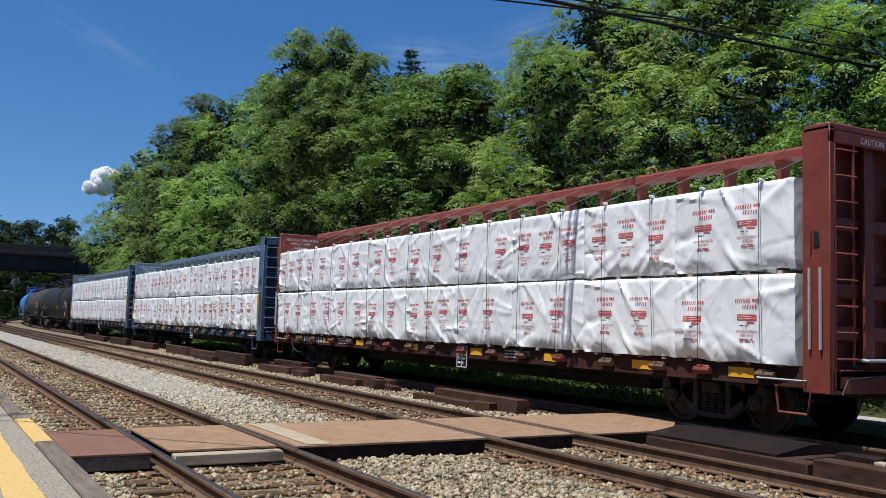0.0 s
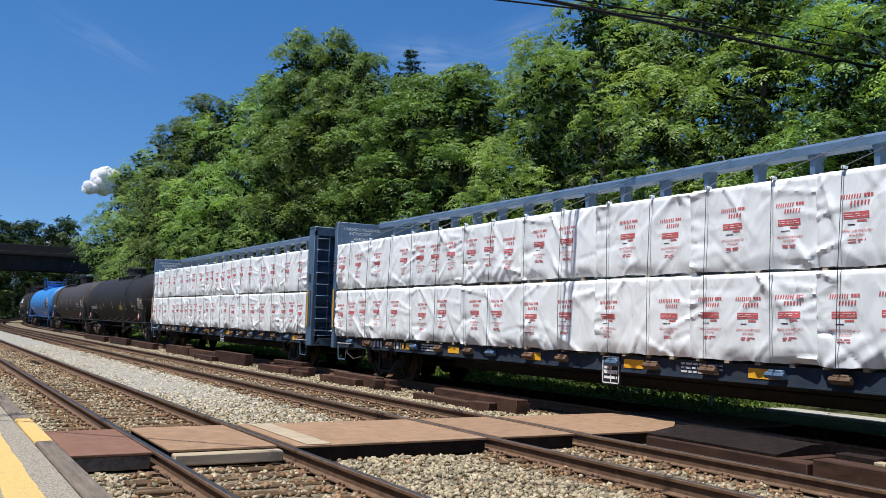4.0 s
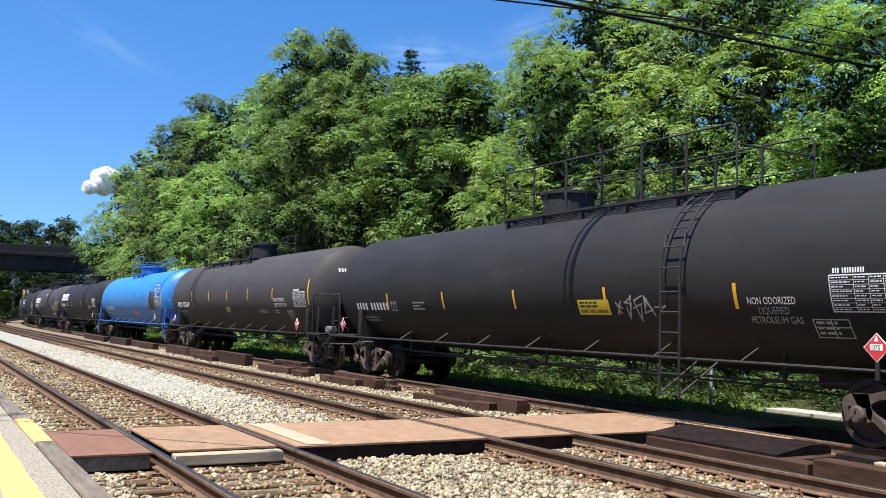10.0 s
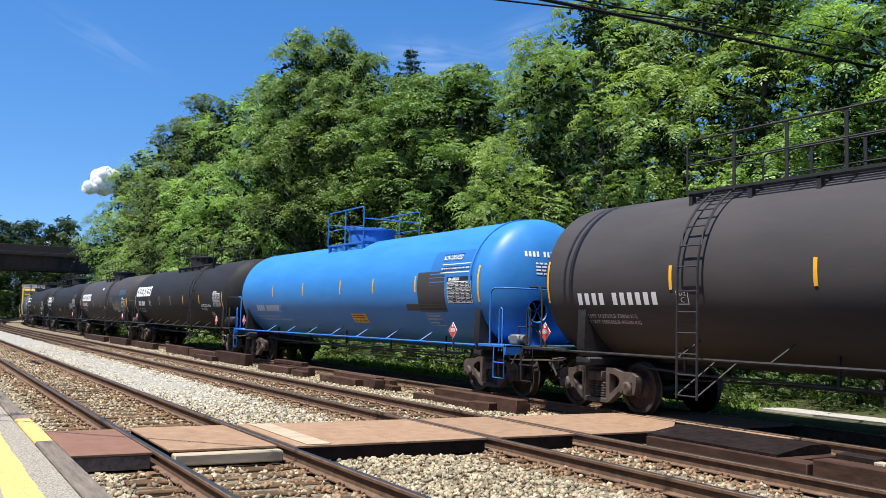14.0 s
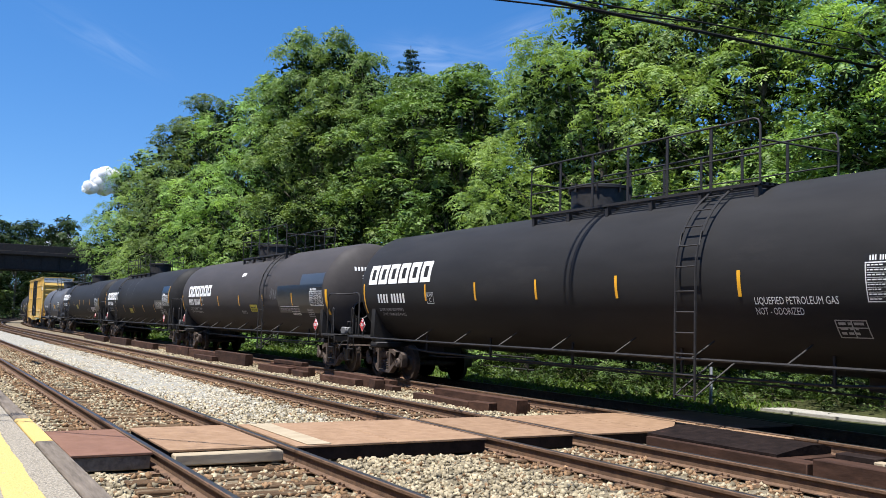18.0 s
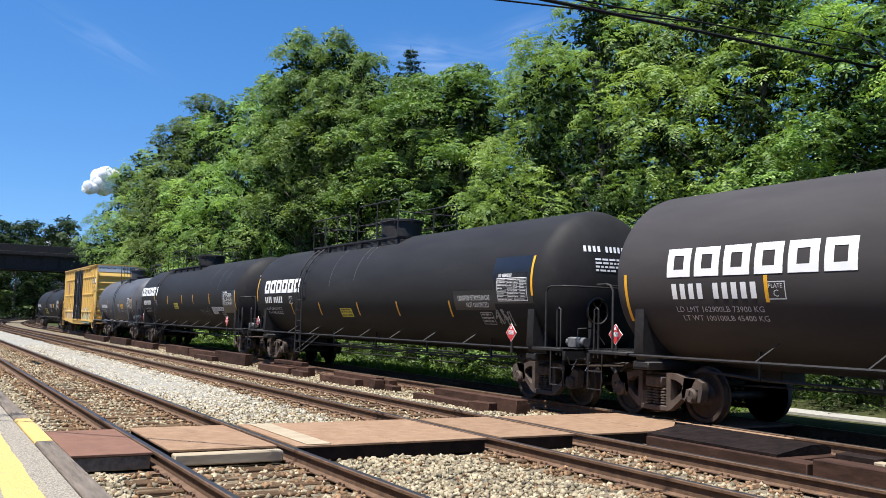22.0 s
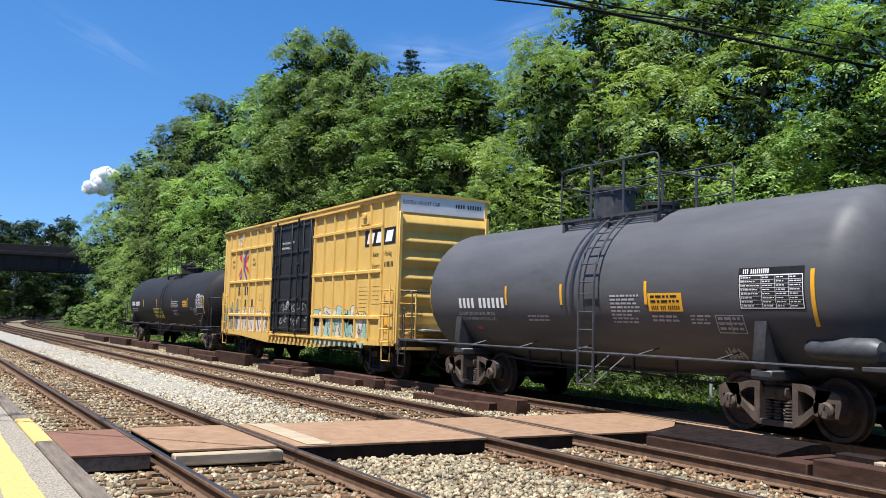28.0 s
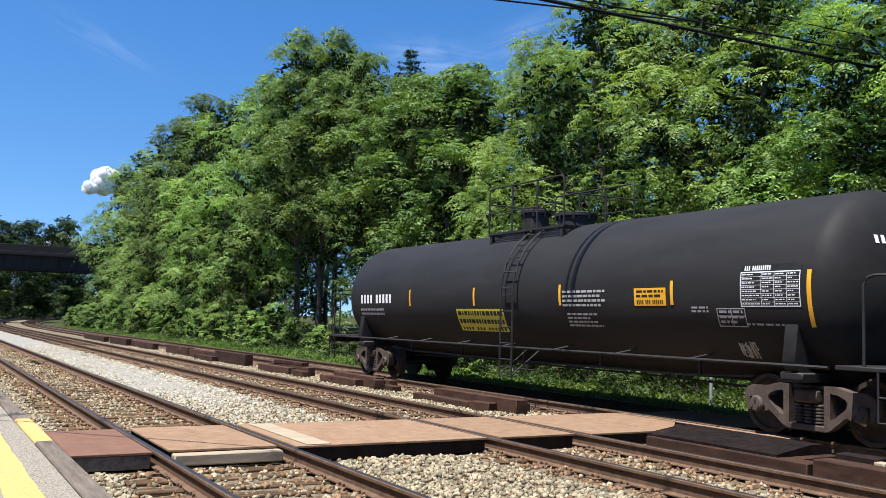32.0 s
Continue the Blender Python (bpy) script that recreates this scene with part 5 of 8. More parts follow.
            h = part("walkway_railing", Geo().tube(hoop, 0.019, 6), iron, car)
            part("mid_rail", Geo().tube([(a, y, top + 0.38), (b, y, top + 0.38)], 0.014, 5), iron, h)
            for x in np.linspace(a, b, max(2, round((b - a) / 1.1)) + 1)[1:-1]:
                part("post", Geo().box(x - 0.03, x + 0.03, y - 0.008, y + 0.008, top - 0.1, top + tall - 0.01), iron, h)
    for x in (x0, x1):
        part("end_hoop", Geo().tube([(x, -0.93, top + 0.6), (x, 0.93, top + 0.6)], 0.017, 5), iron, car)
    for fx, fr, fh, fm in fittings:
        d = Geo().lathe([(top - 0.12, fr), (top + fh - 0.1, fr), (top + fh - 0.08, fr + 0.05), (top + fh - 0.02, fr + 0.05), (top + fh, fr - 0.02), (top + fh, 0)], 20, "z", (fx, 0, 0))
        dome = part("valve_dome", d, fm, car, "bolted valve housing on the tank's top")
        for k in range(8):
            a = radians(45 * k)
            part("bolt", Geo().box(fx + (fr + 0.03) * math.cos(a) - 0.02, fx + (fr + 0.03) * math.cos(a) + 0.02, (fr + 0.03) * math.sin(a) - 0.02, (fr + 0.03) * math.sin(a) + 0.02, top + fh - 0.16, top + fh + 0.015), fm, dome)
    for tx in trucks:
        truck(car, tx, s, tone)
    return car, tank


CARS = []

# ---------- tank cars and their markings ----------


def fit_bars(spec, x0, x1, y0, y1):
    """Plain bars for words with so many characters each, filling a rectangle."""
    total = sum(spec) + 0.8 * (len(spec) - 1)
    w, rects, x = (x1 - x0) / total, [], x0
    for n in spec:
        for _ in range(n):
            rects.append((x + 0.2 * w, x + 0.78 * w, y0, y1))
            x += w
        x += 0.8 * w
    return rects


def small_lines(x0, x1, y0, y1, n, seed):
    """Rows of writing too small to read."""
    r, rects = random.Random(seed), []
    h = (y1 - y0) / n
    for i in range(n):
        x, top = x0, y1 - i * h
        end = x1 - (x1 - x0) * r.choice((0, 0, 0.1, 0.3))
        while x < end - 0.02:
            w = min(r.uniform(0.05, 0.16), end - x)
            rects.append((x, x + w, top - 0.62 * h, top - 0.1 * h))
            x += w + 0.03
    return rects


def outline(x0, x1, y0, y1, w=0.014, cells=()):
    rects = [(x0, x1, y0, y0 + w), (x0, x1, y1 - w, y1), (x0, x0 + w, y0, y1), (x1 - w, x1, y0, y1)]
    for kind, f in cells:
        if kind == "v":
            rects.append((x0 + f * (x1 - x0), x0 + f * (x1 - x0) + w, y0, y1))
        else:
            rects.append((x0, x1, y0 + f * (y1 - y0), y0 + f * (y1 - y0) + w))
    return rects


def test_table(x0, x1, y0, y1, seed):
    """The inspection table: white cells in rows and columns, some filled with dark writing."""
    r, rects = random.Random(seed), []
    cols, rows = (0, 0.36, 0.58, 0.79, 1.0), 8
    for i in range(rows):
        for j in range(4):
            a, b = x0 + cols[j] * (x1 - x0), x0 + cols[j + 1] * (x1 - x0)
            t, h = y1 - (y1 - y0) * i / rows, (y1 - y0) / rows
            x, end = a + 0.02, a + (b - a) * r.uniform(0.55, 0.92)
            while x < end - 0.015:
                w = min(r.uniform(0.02, 0.07), end - x)
                rects.append((x, x + w, t - 0.62 * h, t - 0.36 * h))
                x += w + 0.014
            rects.append((a, b, t - 0.02 * h - 0.005, t - 0.02 * h))
    rects += [(x0 + q * (x1 - x0) - 0.004, x0 + q * (x1 - x0) + 0.004, y0, y1) for q in cols[1:-1]]
    rects += outline(x0 - 0.01, x1 + 0.01, y0 - 0.01, y1 + 0.01)
    return rects


def scrawl(seed, x0, x1, y0, y1, n=5, steps=7):
    """Loops of sprayed writing that says nothing."""
    r, rects = random.Random(seed), []
    for i in range(n):
        cx = x0 + (x1 - x0) * (i + 0.5) / n
        w = (x1 - x0) / n * 0.55
        pts = [(cx + w * r.uniform(-1, 1), y0 + (y1 - y0) * r.random()) for _ in range(steps)]
        for (ax, ay), (bx, by) in zip(pts, pts[1:]):
            k = max(2, int(math.hypot(bx - ax, by - ay) / 0.035))
            for j in range(k):
                x, y = ax + (bx - ax) * j / k, ay + (by - ay) * j / k
                rects.append((x, x + 0.03, y, y + 0.03))
    return rects


def stuff_decal(*args, **named):
    return tagged(tank_decal(*args, **named), kind="stuff")


def placard(car, x, y, z, words="1075"):
    """A red diamond warning sign on a bracket."""
    s = 0.19
    p = part("placard", Geo().prism([(x - s, z), (x, z - s), (x + s, z), (x, z + s)], "y", y, y + 0.01), WHITE_PAINT, car, "red diamond warning placard")
    q = s * 0.93
    part("field", Geo().prism([(x - q, z), (x, z - q), (x + q, z), (x, z + q)], "y", y - 0.003, y), RED_PAINT, p)
    part("number_band", Geo().box(x - 0.09, x + 0.09, y - 0.006, y - 0.003, z - 0.035, z + 0.045), WHITE_PAINT, p)
    letters(words, 0.095, lambda a, b: (x - 0.092 + a, y - 0.009, z - 0.028 + b), BLACK_PAINT, p, 0.8, "number")
    part("flame", Geo().prism([(x - 0.03, z + 0.08), (x + 0.03, z + 0.08), (x + 0.015, z + 0.12), (x, z + 0.15), (x - 0.02, z + 0.12)], "y", y - 0.006, y - 0.003), WHITE_PAINT, p)
    part("bracket", Geo().box(x - 0.03, x + 0.03, y + 0.01, y + 0.03, z - 0.42, z + 0.05), BLACK_IRON, p)


def dress(car, tank, shell, spec, seed):
    """All markings of one tank car."""
    half, r, zc, head = shell[:4]
    far = max(abs(x) for x in spec["tape"])
    for x in spec["tape"]:
        y = spec.get("tape_y", -0.1)
        tall = 0.41 if abs(x) > far - 1.2 else 0.2
        yy = y + (spec.get("end_tape", -0.12) if tall > 0.3 else 0)
        tank_decal("reflective_stripe", [(x - 0.035, x + 0.035, yy - tall, yy + tall)], shell, REFLECT_YELLOW, tank, "yellow reflective stripe", 0.009)
    stuff_decal("car_number", fit_bars(spec["num_n"], *spec["num"]), shell, WHITE_PAINT, tank)
    for i, q in enumerate(spec.get("lines", ())):
        if i == 0 and "data" in spec:
            pitch = (q[3] - q[2]) / 2
            for row, words in enumerate(spec["data"]):
                size = pitch * 0.88
                wide = (q[1] - q[0]) / (max(p[0] for p in text_outline(spec["data"][0])[0]) * size)
                letters(words, size, lambda a, b: wrap_to_tank([(q[0] + 0.1 * row + a, q[3] - pitch * (row + 0.75) + b)], shell, 0.008)[0], STENCIL, tank, wide * 0.86)
            continue
        stuff_decal("small_writing", small_lines(*q[:4], q[4], seed + i), shell, DIM_WHITE, tank)
    for q in spec.get("boxes", ()):
        mark = tank_decal("boxed_mark", outline(*q, 0.016), shell, STENCIL, tank)
        tall = q[3] - q[2]
        for words, x, y, size, wd in (("PLATE", q[0] + 0.05, q[3] - 0.36 * tall, 0.34 * tall, (q[1] - q[0] - 0.1)), ("C", (q[0] + q[1]) / 2 - 0.05, q[2] + 0.16 * tall, 0.55 * tall, 0.1)):
            wide = max(p[0] for p in text_outline(words)[0]) * size
            letters(words, size, lambda a, b: wrap_to_tank([(x + a, y + b)], shell, 0.008)[0], STENCIL, mark, wd / wide)
    if "table" in spec:
        x0, x1, y0, y1 = spec["table"]
        tank_decal("table_ground", [(x0 - 0.03, x1 + 0.03, y0 - 0.03, y1 + 0.12)], shell, BLACK_PAINT, tank, lift=0.004)
        stuff_decal("test_table", test_table(x0, x1, y0, y1, seed), shell, WHITE_PAINT, tank, "white inspection table")
        stuff_decal("table_heading", fit_bars((3, 9), x0 + 0.05, x0 + 0.55, y1 + 0.03, y1 + 0.1), shell, WHITE_PAINT, tank)
    if "rect" in spec:
        stuff_decal("outlined_box", outline(*spec["rect"], 0.018, (("v", 0.5), ("h", 0.55))) + small_lines(spec["rect"][0] + 0.05, spec["rect"][1] - 0.05, spec["rect"][2] + 0.03, spec["rect"][3] - 0.03, 3, seed), shell, DIM_WHITE, tank)
    for mat, x0, x1, y0, y1 in spec.get("labels", ()):
        lab = tank_decal("warning_label", [(x0, x1, y0, y1)], shell, mat, tank, "yellow paper label")
        stuff_decal("label_writing", fit_bars((4, 3, 6), x0 + 0.06, x1 - 0.06, y0 + 0.03, y0 + 0.1) + small_lines(x0 + 0.06, x1 - 0.06, y0 + 0.12, y1 - 0.03, 2, seed), shell, BLACK_PAINT, lab, lift=0.009)
    for mat, x0, x1, y0, y1, lab in spec.get("patches", ()):
        tank_decal("paint_patch", [(x0, x1, y0, y1)], shell, mat, tank, lab, lift=0.003)
    for words, x0, x1, y0, mat in spec.get("words", ()):
        vs, _ = text_outline(words)
        wide = max(p[0] for p in vs)
        size = spec.get("letter", 0.16)
        letters(words, size, lambda a, b: wrap_to_tank([(x0 + a, y0 + b)], shell, 0.009)[0], mat, tank, (x1 - x0) / (wide * size))
    if "logo" in spec:
        x0, x1, y0, y1 = spec["logo"]
        w = (x1 - x0) / 6
        for i in range(6):
            a, b = x0 + i * w + 0.03, x0 + (i + 1) * w - 0.06
            c, d = y0 + 0.03, y1 - 0.03
            tank_decal("name_block", [(a, b, c, c + 0.12), (a, b, d - 0.12, d), (a, a + 0.15, c + 0.12, d - 0.12), (b - 0.15, b, c + 0.12, d - 0.12)], shell, WHITE_PAINT, tank, "large white painted block")
    for mat, q in spec.get("scrawls", ()):
        stuff_decal("spray_scrawl", scrawl(seed, *q), shell, mat, tank, "sprayed scrawl")
    end = Geo()
    for y0, y1, z0, z1 in fit_bars(spec["num_n"], -0.75, 0.25, 0.62, 0.74) + small_lines(-0.5, 0.2, 0.2, 0.5, 4, seed):
        q = [(y, z) for y, z in ((y0, z0), (y1, z0), (y1, z1), (y0, z1))]
        end.add([(half - head + (head + 0.008) * math.sqrt(max(0.0, 1 - (y * y + z * z) / r ** 2)), y, zc + z) for y, z in q], [(0, 1, 2, 3)])
    tagged(part("end_number", end, WHITE_PAINT, tank), kind="stuff")
    if "placard" in spec:
        placard(car, spec["placard"] + 0.25, -1.56, 1.38)
        placard(car, -(shell[4] if len(shell) > 4 else half - head) - 0.45, -1.3, 1.42)
    for x, y0, y1 in spec.get("rubs", ()):
        tank_decal("rub_mark", [(x, x + 0.035, y0, y1)], shell, RUB_GREY, tank, "pale rubbed band", 0.004)


PATCH_BLUE = material("darker_blue_paint", (0.02, 0.12, 0.34), (0.03, 0.15, 0.4), 3, 0.45)
STENCIL = material("worn_white_stencil", (0.5, 0.5, 0.5), (0.65, 0.65, 0.64), 20, 0.6, patch=(0.2, 0.14, 0.14), patch_scale=9, patch_at=0.62)
LPG = (9.15, 1.53, 2.43, 0.72)
GLOSS_BLACK = material("fresh_black_paint", (0.012, 0.013, 0.016), (0.02, 0.021, 0.024), 3, 0.3)
RUB_GREY = material("rubbed_grey_paint", (0.04, 0.039, 0.038), (0.1, 0.098, 0.094), 9, 0.6)
CAST_GREY = material("cast_grey_metal", (0.1, 0.1, 0.1), (0.2, 0.2, 0.2), 12, 0.6, 0.3, patch=(0.08, 0.055, 0.04), patch_scale=4)
# reflected sky on the glossy panel's upper part, put into the colour
SKY_SHEEN_PATCH = material("slate_sky_sheen", (0.04, 0.05, 0.065), (0.055, 0.065, 0.08), 3, 0.4)
SCRAWL_GREY = material("grey_spray_paint", (0.32, 0.32, 0.3), (0.42, 0.42, 0.4), 6, 0.6)
SCRAWL_DIM = material("faint_grey_spray_paint", (0.1, 0.1, 0.105), (0.15, 0.15, 0.155), 6, 0.6)
LIQUID, GAS_NOT = "LIQUEFIED PETROLEUM GAS", "NOT ODORIZED"
W, Yl = WHITE_PAINT, LABEL_YELLOW

FREIGHT = [
    dict(s=30.1, mat=BLACK_TANK, lab="matt black pressure tank car with yellow stripes and white stencils", ladder=4.3, walk=(-1.73, 5.04), dome=[(-0.6, 0.56, 0.5)], seams=(),
         left=9.24, d=dict(tape=(-9.42, -6.37, -3.44, -0.45, 2.47, 5.53, 8.45), tape_y=-0.36, num=(-8.4, -6.36, -0.6, -0.4), num_n=(4, 6), boxes=[(-6.22, -5.91, -0.62, -0.38)], lines=[(-8.47, -7.0, -0.96, -0.78, 2), (-5.0, -4.4, -0.62, -0.38, 3)],
                labels=[(Yl, 1.65, 2.55, -0.68, -0.39)], words=[("NON ODORIZED", 5.74, 6.62, -0.49, W), ("LIQUEFIED", 5.92, 6.48, -0.64, DIM_WHITE), ("PETROLEUM GAS", 5.74, 6.67, -0.79, DIM_WHITE)], table=(7.22, 8.25, -0.6, -0.1), rect=(6.82, 7.41, -1.02, -0.71),
                scrawls=[(SCRAWL_GREY, (2.62, 3.96, -0.8, -0.34))], placard=7.7)),
    dict(s=9.65, mat=CHARCOAL_TANK, lab="charcoal grey tank car with orange stripes and white stencils", ladder=-5.25, walk=(-6.0, 0.6), dome=[(-0.35, 0.48, 0.6)], seams=(),
         left=9.09, d=dict(tape=(-9.15, -5.76, -2.93, -0.3, 2.31, 5.08, 8.45), end_tape=0.0, tape_y=-0.04, num=(-8.28, -6.08, -0.49, -0.27), num_n=(4, 6), boxes=[(-5.66, -5.39, -0.49, -0.26)], lines=[(-8.26, -6.48, -0.89, -0.65, 2), (3.35, 4.31, -0.75, -0.6, 2), (5.06, 5.51, -0.76, -0.62, 2)],
                labels=[(Yl, -0.67, -0.14, -0.71, -0.5)], words=[("NON-ODORIZED", 5.16, 6.27, -0.31, W), (LIQUID, 5.19, 6.4, -0.49, W)], table=(7.1, 8.2, -0.49, -0.02), rect=(6.31, 6.89, -0.96, -0.63), placard=7.4)),
    dict(s=-10.45, mat=BLUE_TANK, iron=BLUE_IRON, lab="bright blue tank car with a dark patched panel", ladder=None, walk=(-1.78, 0.9), dome=[(-0.5, 0.72, 0.42)], seams=(8.0,),
         left=8.55, d=dict(end_tape=-0.05, tape=(-8.68, -5.15, -2.3, 0.71, 2.94, 5.39, 8.35), tape_y=0.05, num=(-7.05, -4.73, -0.66, -0.44), num_n=(4, 6), boxes=[(-4.84, -4.5, -0.68, -0.45)], lines=[(-7.34, -4.6, -1.05, -0.82, 2)],
                labels=[(REFLECT_YELLOW, 1.2, 2.18, -1.01, -0.72)], patches=[(CHARCOAL_TANK, 5.49, 6.83, -0.64, 0.33, "dark grey repaint patch"), (GLOSS_BLACK, 4.81, 6.81, -0.62, -0.45, "black paint strip"), (PATCH_BLUE, 6.1, 8.1, 0.0, 0.85, "darker blue repaint patch"), (GLOSS_BLACK, 6.56, 7.5, 0.57, 0.76, "black strip for lettering"), (WHITE_PAINT, 6.61, 8.02, 0.28, 0.5, "white strip for lettering")],
                words=[("NON-ODORIZED", 6.6, 7.46, 0.61, W), (LIQUID, 6.66, 7.97, 0.33, BLACK_PAINT)], table=(6.98, 8.05, -0.42, 0.06), rect=(5.71, 6.48, -1.03, -0.69), placard=7.1)),
    dict(s=-30.0, mat=BLACK_TANK, lab="black tank car with a large white block name", ladder=3.78, walk=(-1.56, 4.65), dome=[(-0.4, 0.6, 0.5)], seams=(),
         left=8.73, d=dict(tape=(-8.62, -5.12, -2.82, -0.5, 1.95, 4.77, 8.25), tape_y=-0.17, num=(-7.82, -6.21, -0.41, -0.17), num_n=(4, 5), boxes=[(-5.07, -4.73, -0.44, -0.17)], lines=[(-7.83, -6.22, -0.79, -0.53, 2)],
                logo=(-8.37, -4.83, 0.06, 0.65), words=[(LIQUID, 5.02, 6.47, -0.49, W), ("NOT - ODORIZED", 5.01, 5.87, -0.65, W)], table=(6.92, 8.0, -0.46, 0.05), rect=(6.31, 6.81, -1.01, -0.72), placard=7.45)),
    dict(s=-50.1, mat=CHARCOAL_TANK, lab="dull black tank car with repainted panels", ladder=3.05, walk=(-1.54, 3.44), dome=[(-0.15, 0.7, 0.42)], seams=(),
         left=8.53, d=dict(tape=(-8.45, -5.39, -2.78, 0.0, 2.8, 5.75, 8.6), tape_y=-0.26, num=(-7.37, -5.54, -0.4, -0.15), num_n=(4, 5), boxes=[(-5.4, -5.05, -0.42, -0.15)], lines=[(-7.3, -5.2, -0.8, -0.5, 2), (0.1, 0.7, -0.8, -0.65, 2)],
                logo=(-7.46, -3.8, -0.07, 0.46), labels=[(Yl, 1.25, 2.05, -0.69, -0.42)], patches=[(SKY_SHEEN_PATCH, 6.45, 8.4, 0.2, 0.56, "slate blue repaint"), (GLOSS_BLACK, 4.36, 8.4, -0.72, 0.21, "glossy black repaint"), (WHITE_PAINT, -0.15, 0.29, 0.7, 0.84, "small white mark"), (W, 4.54, 6.26, -0.66, -0.48, "white strip for lettering"), (W, 5.53, 6.27, -0.8, -0.67, "white strip for lettering")],
                words=[(LIQUID, 4.58, 6.22, -0.62, BLACK_PAINT), (GAS_NOT, 5.56, 6.24, -0.785, BLACK_PAINT)], table=(7.36, 8.4, -0.46, -0.02), rect=(6.95, 7.45, -0.85, -0.58), scrawls=[(SCRAWL_DIM, (3.6, 4.3, -0.3, 0.15))], placard=7.8)),
    dict(s=-69.75, mat=BLACK_TANK, lab="black tank car with pale bands and white stencils", ladder=-4.3, walk=(-5.04, 1.13), dome=[(-0.5, 0.6, 0.55)], seams=(),
         left=8.88, d=dict(end_tape=0.69, rubs=[(-2.2, 0.1, 1.7), (-0.45, 0.25, 1.75), (-0.1, 0.9, 1.9)], tape=(-8.8, -5.44, -3.05, -0.23, 2.24, 4.96, 8.35), tape_y=-0.57, num=(-8.02, -6.24, -0.37, -0.15), num_n=(4, 5), boxes=[(-5.6, -5.3, -0.4, -0.15)], lines=[(-8.0, -6.2, -0.8, -0.5, 2)],
                logo=(-8.06, -4.6, -0.06, 0.45), labels=[(Yl, -1.53, -0.7, -0.83, -0.55)], patches=[(GLOSS_BLACK, 6.9, 8.35, -0.45, 0.55, "glossy black repaint"), (GLOSS_BLACK, 5.2, 6.9, -0.6, -0.15, "glossy black repaint")], words=[(LIQUID, 5.39, 6.74, -0.37, W), (GAS_NOT, 5.72, 6.66, -0.53, W)], table=(7.07, 8.16, -0.39, 0.08), rect=(6.21, 6.71, -0.95, -0.64),
                scrawls=[(SCRAWL_GREY, (6.78, 7.4, -0.98, -0.59))], placard=7.45)),
    dict(s=-89.7, mat=BLACK_TANK, lab="black tank car with faint sprayed scrawls", ladder=-4.6, walk=(-5.34, 0.88), dome=[(-0.6, 0.6, 0.5)], seams=(),
         left=8.6, d=dict(rubs=[(4.6, 0.4, 1.8), (5.9, 0.2, 1.6), (6.8, 0.5, 1.8)], tape=(-8.7, -5.45, -2.66, 0.14, 2.12, 4.73, 8.35), tape_y=-0.15, num=(-8.02, -6.39, -0.37, -0.14), num_n=(4, 5), boxes=[(-5.25, -4.95, -0.37, -0.14)], lines=[(-8.0, -6.3, -0.8, -0.5, 2)],
                logo=(-8.71, -4.92, 0.07, 0.58), labels=[(Yl, -1.46, -0.7, -0.58, -0.3)], patches=[(GLOSS_BLACK, 6.6, 8.4, -0.75, 0.15, "glossy black repaint"), (W, 4.9, 6.63, -0.67, -0.5, "white strip for lettering"), (W, 4.92, 5.7, -0.83, -0.69, "white strip for lettering")],
                words=[(LIQUID, 4.95, 6.58, -0.64, BLACK_PAINT), (GAS_NOT, 4.97, 5.64, -0.815, BLACK_PAINT)], table=(6.78, 7.89, -0.39, 0.02), rect=(6.21, 6.75, -0.99, -0.71), scrawls=[(SCRAWL_DIM, (3.0, 4.66, -1.0, -0.54))], placard=7.3)),
]
for i, q in enumerate(FREIGHT):
    iron = q.get("iron", BLACK_IRON)
    car, tank = tank_car("tank_car", q["s"], *LPG[:3], 9.45, q["mat"], iron, q["lab"], (-8.2, 8.2), [(*d, iron) for d in q["dome"]], q["walk"], q["ladder"], q["seams"], LPG[3], TRUCK_IRON, q["left"])
    dress(car, tank, (*LPG, q["left"]), dict(q["d"], data=TANK_DATA[i]), i)
    if i == 3:
        part("air_reservoir", Geo().lathe([(8.25, 0.0), (8.28, 0.15), (8.36, 0.2), (9.1, 0.2), (9.18, 0.15), (9.21, 0)], 18, "x", (0, -1.2, 1.36)), BLACK_IRON, car, "black air reservoir cylinder")
    else:
        valve = part("brake_valve", Geo().box(9.05, 9.38, -1.15, -0.9, 1.12, 1.34, 0.03).lathe([(8.95, 0.0), (8.95, 0.09), (9.5, 0.09), (9.5, 0)], 12, "x", (0, -1.02, 1.24)), CAST_GREY, car, "grey cast brake valve")
        part("air_pipe", Geo().tube([(9.2, -1.0, 1.3), (9.2, -1.0, 1.5), (9.3, -0.7, 1.52), (9.4, -0.5, 1.2)], 0.018, 5), BLACK_IRON, valve)
    CARS.append((car, q["s"]))

GREY_SHELL = (6.25, 1.5, 2.25, 0.8)
car, tank = tank_car("tank_car", -106.6, 6.25, 1.5, 2.25, 7.25, GREY_TANK, GREY_IRON, "short slate grey tank car with a round valve dome", (-4.35, 4.4), [(-0.6, 0.42, 0.62, GREY_IRON), (0.75, 0.3, 0.2, BLACK_IRON)], (-1.15, 1.7), 0.56, (), 0.8)
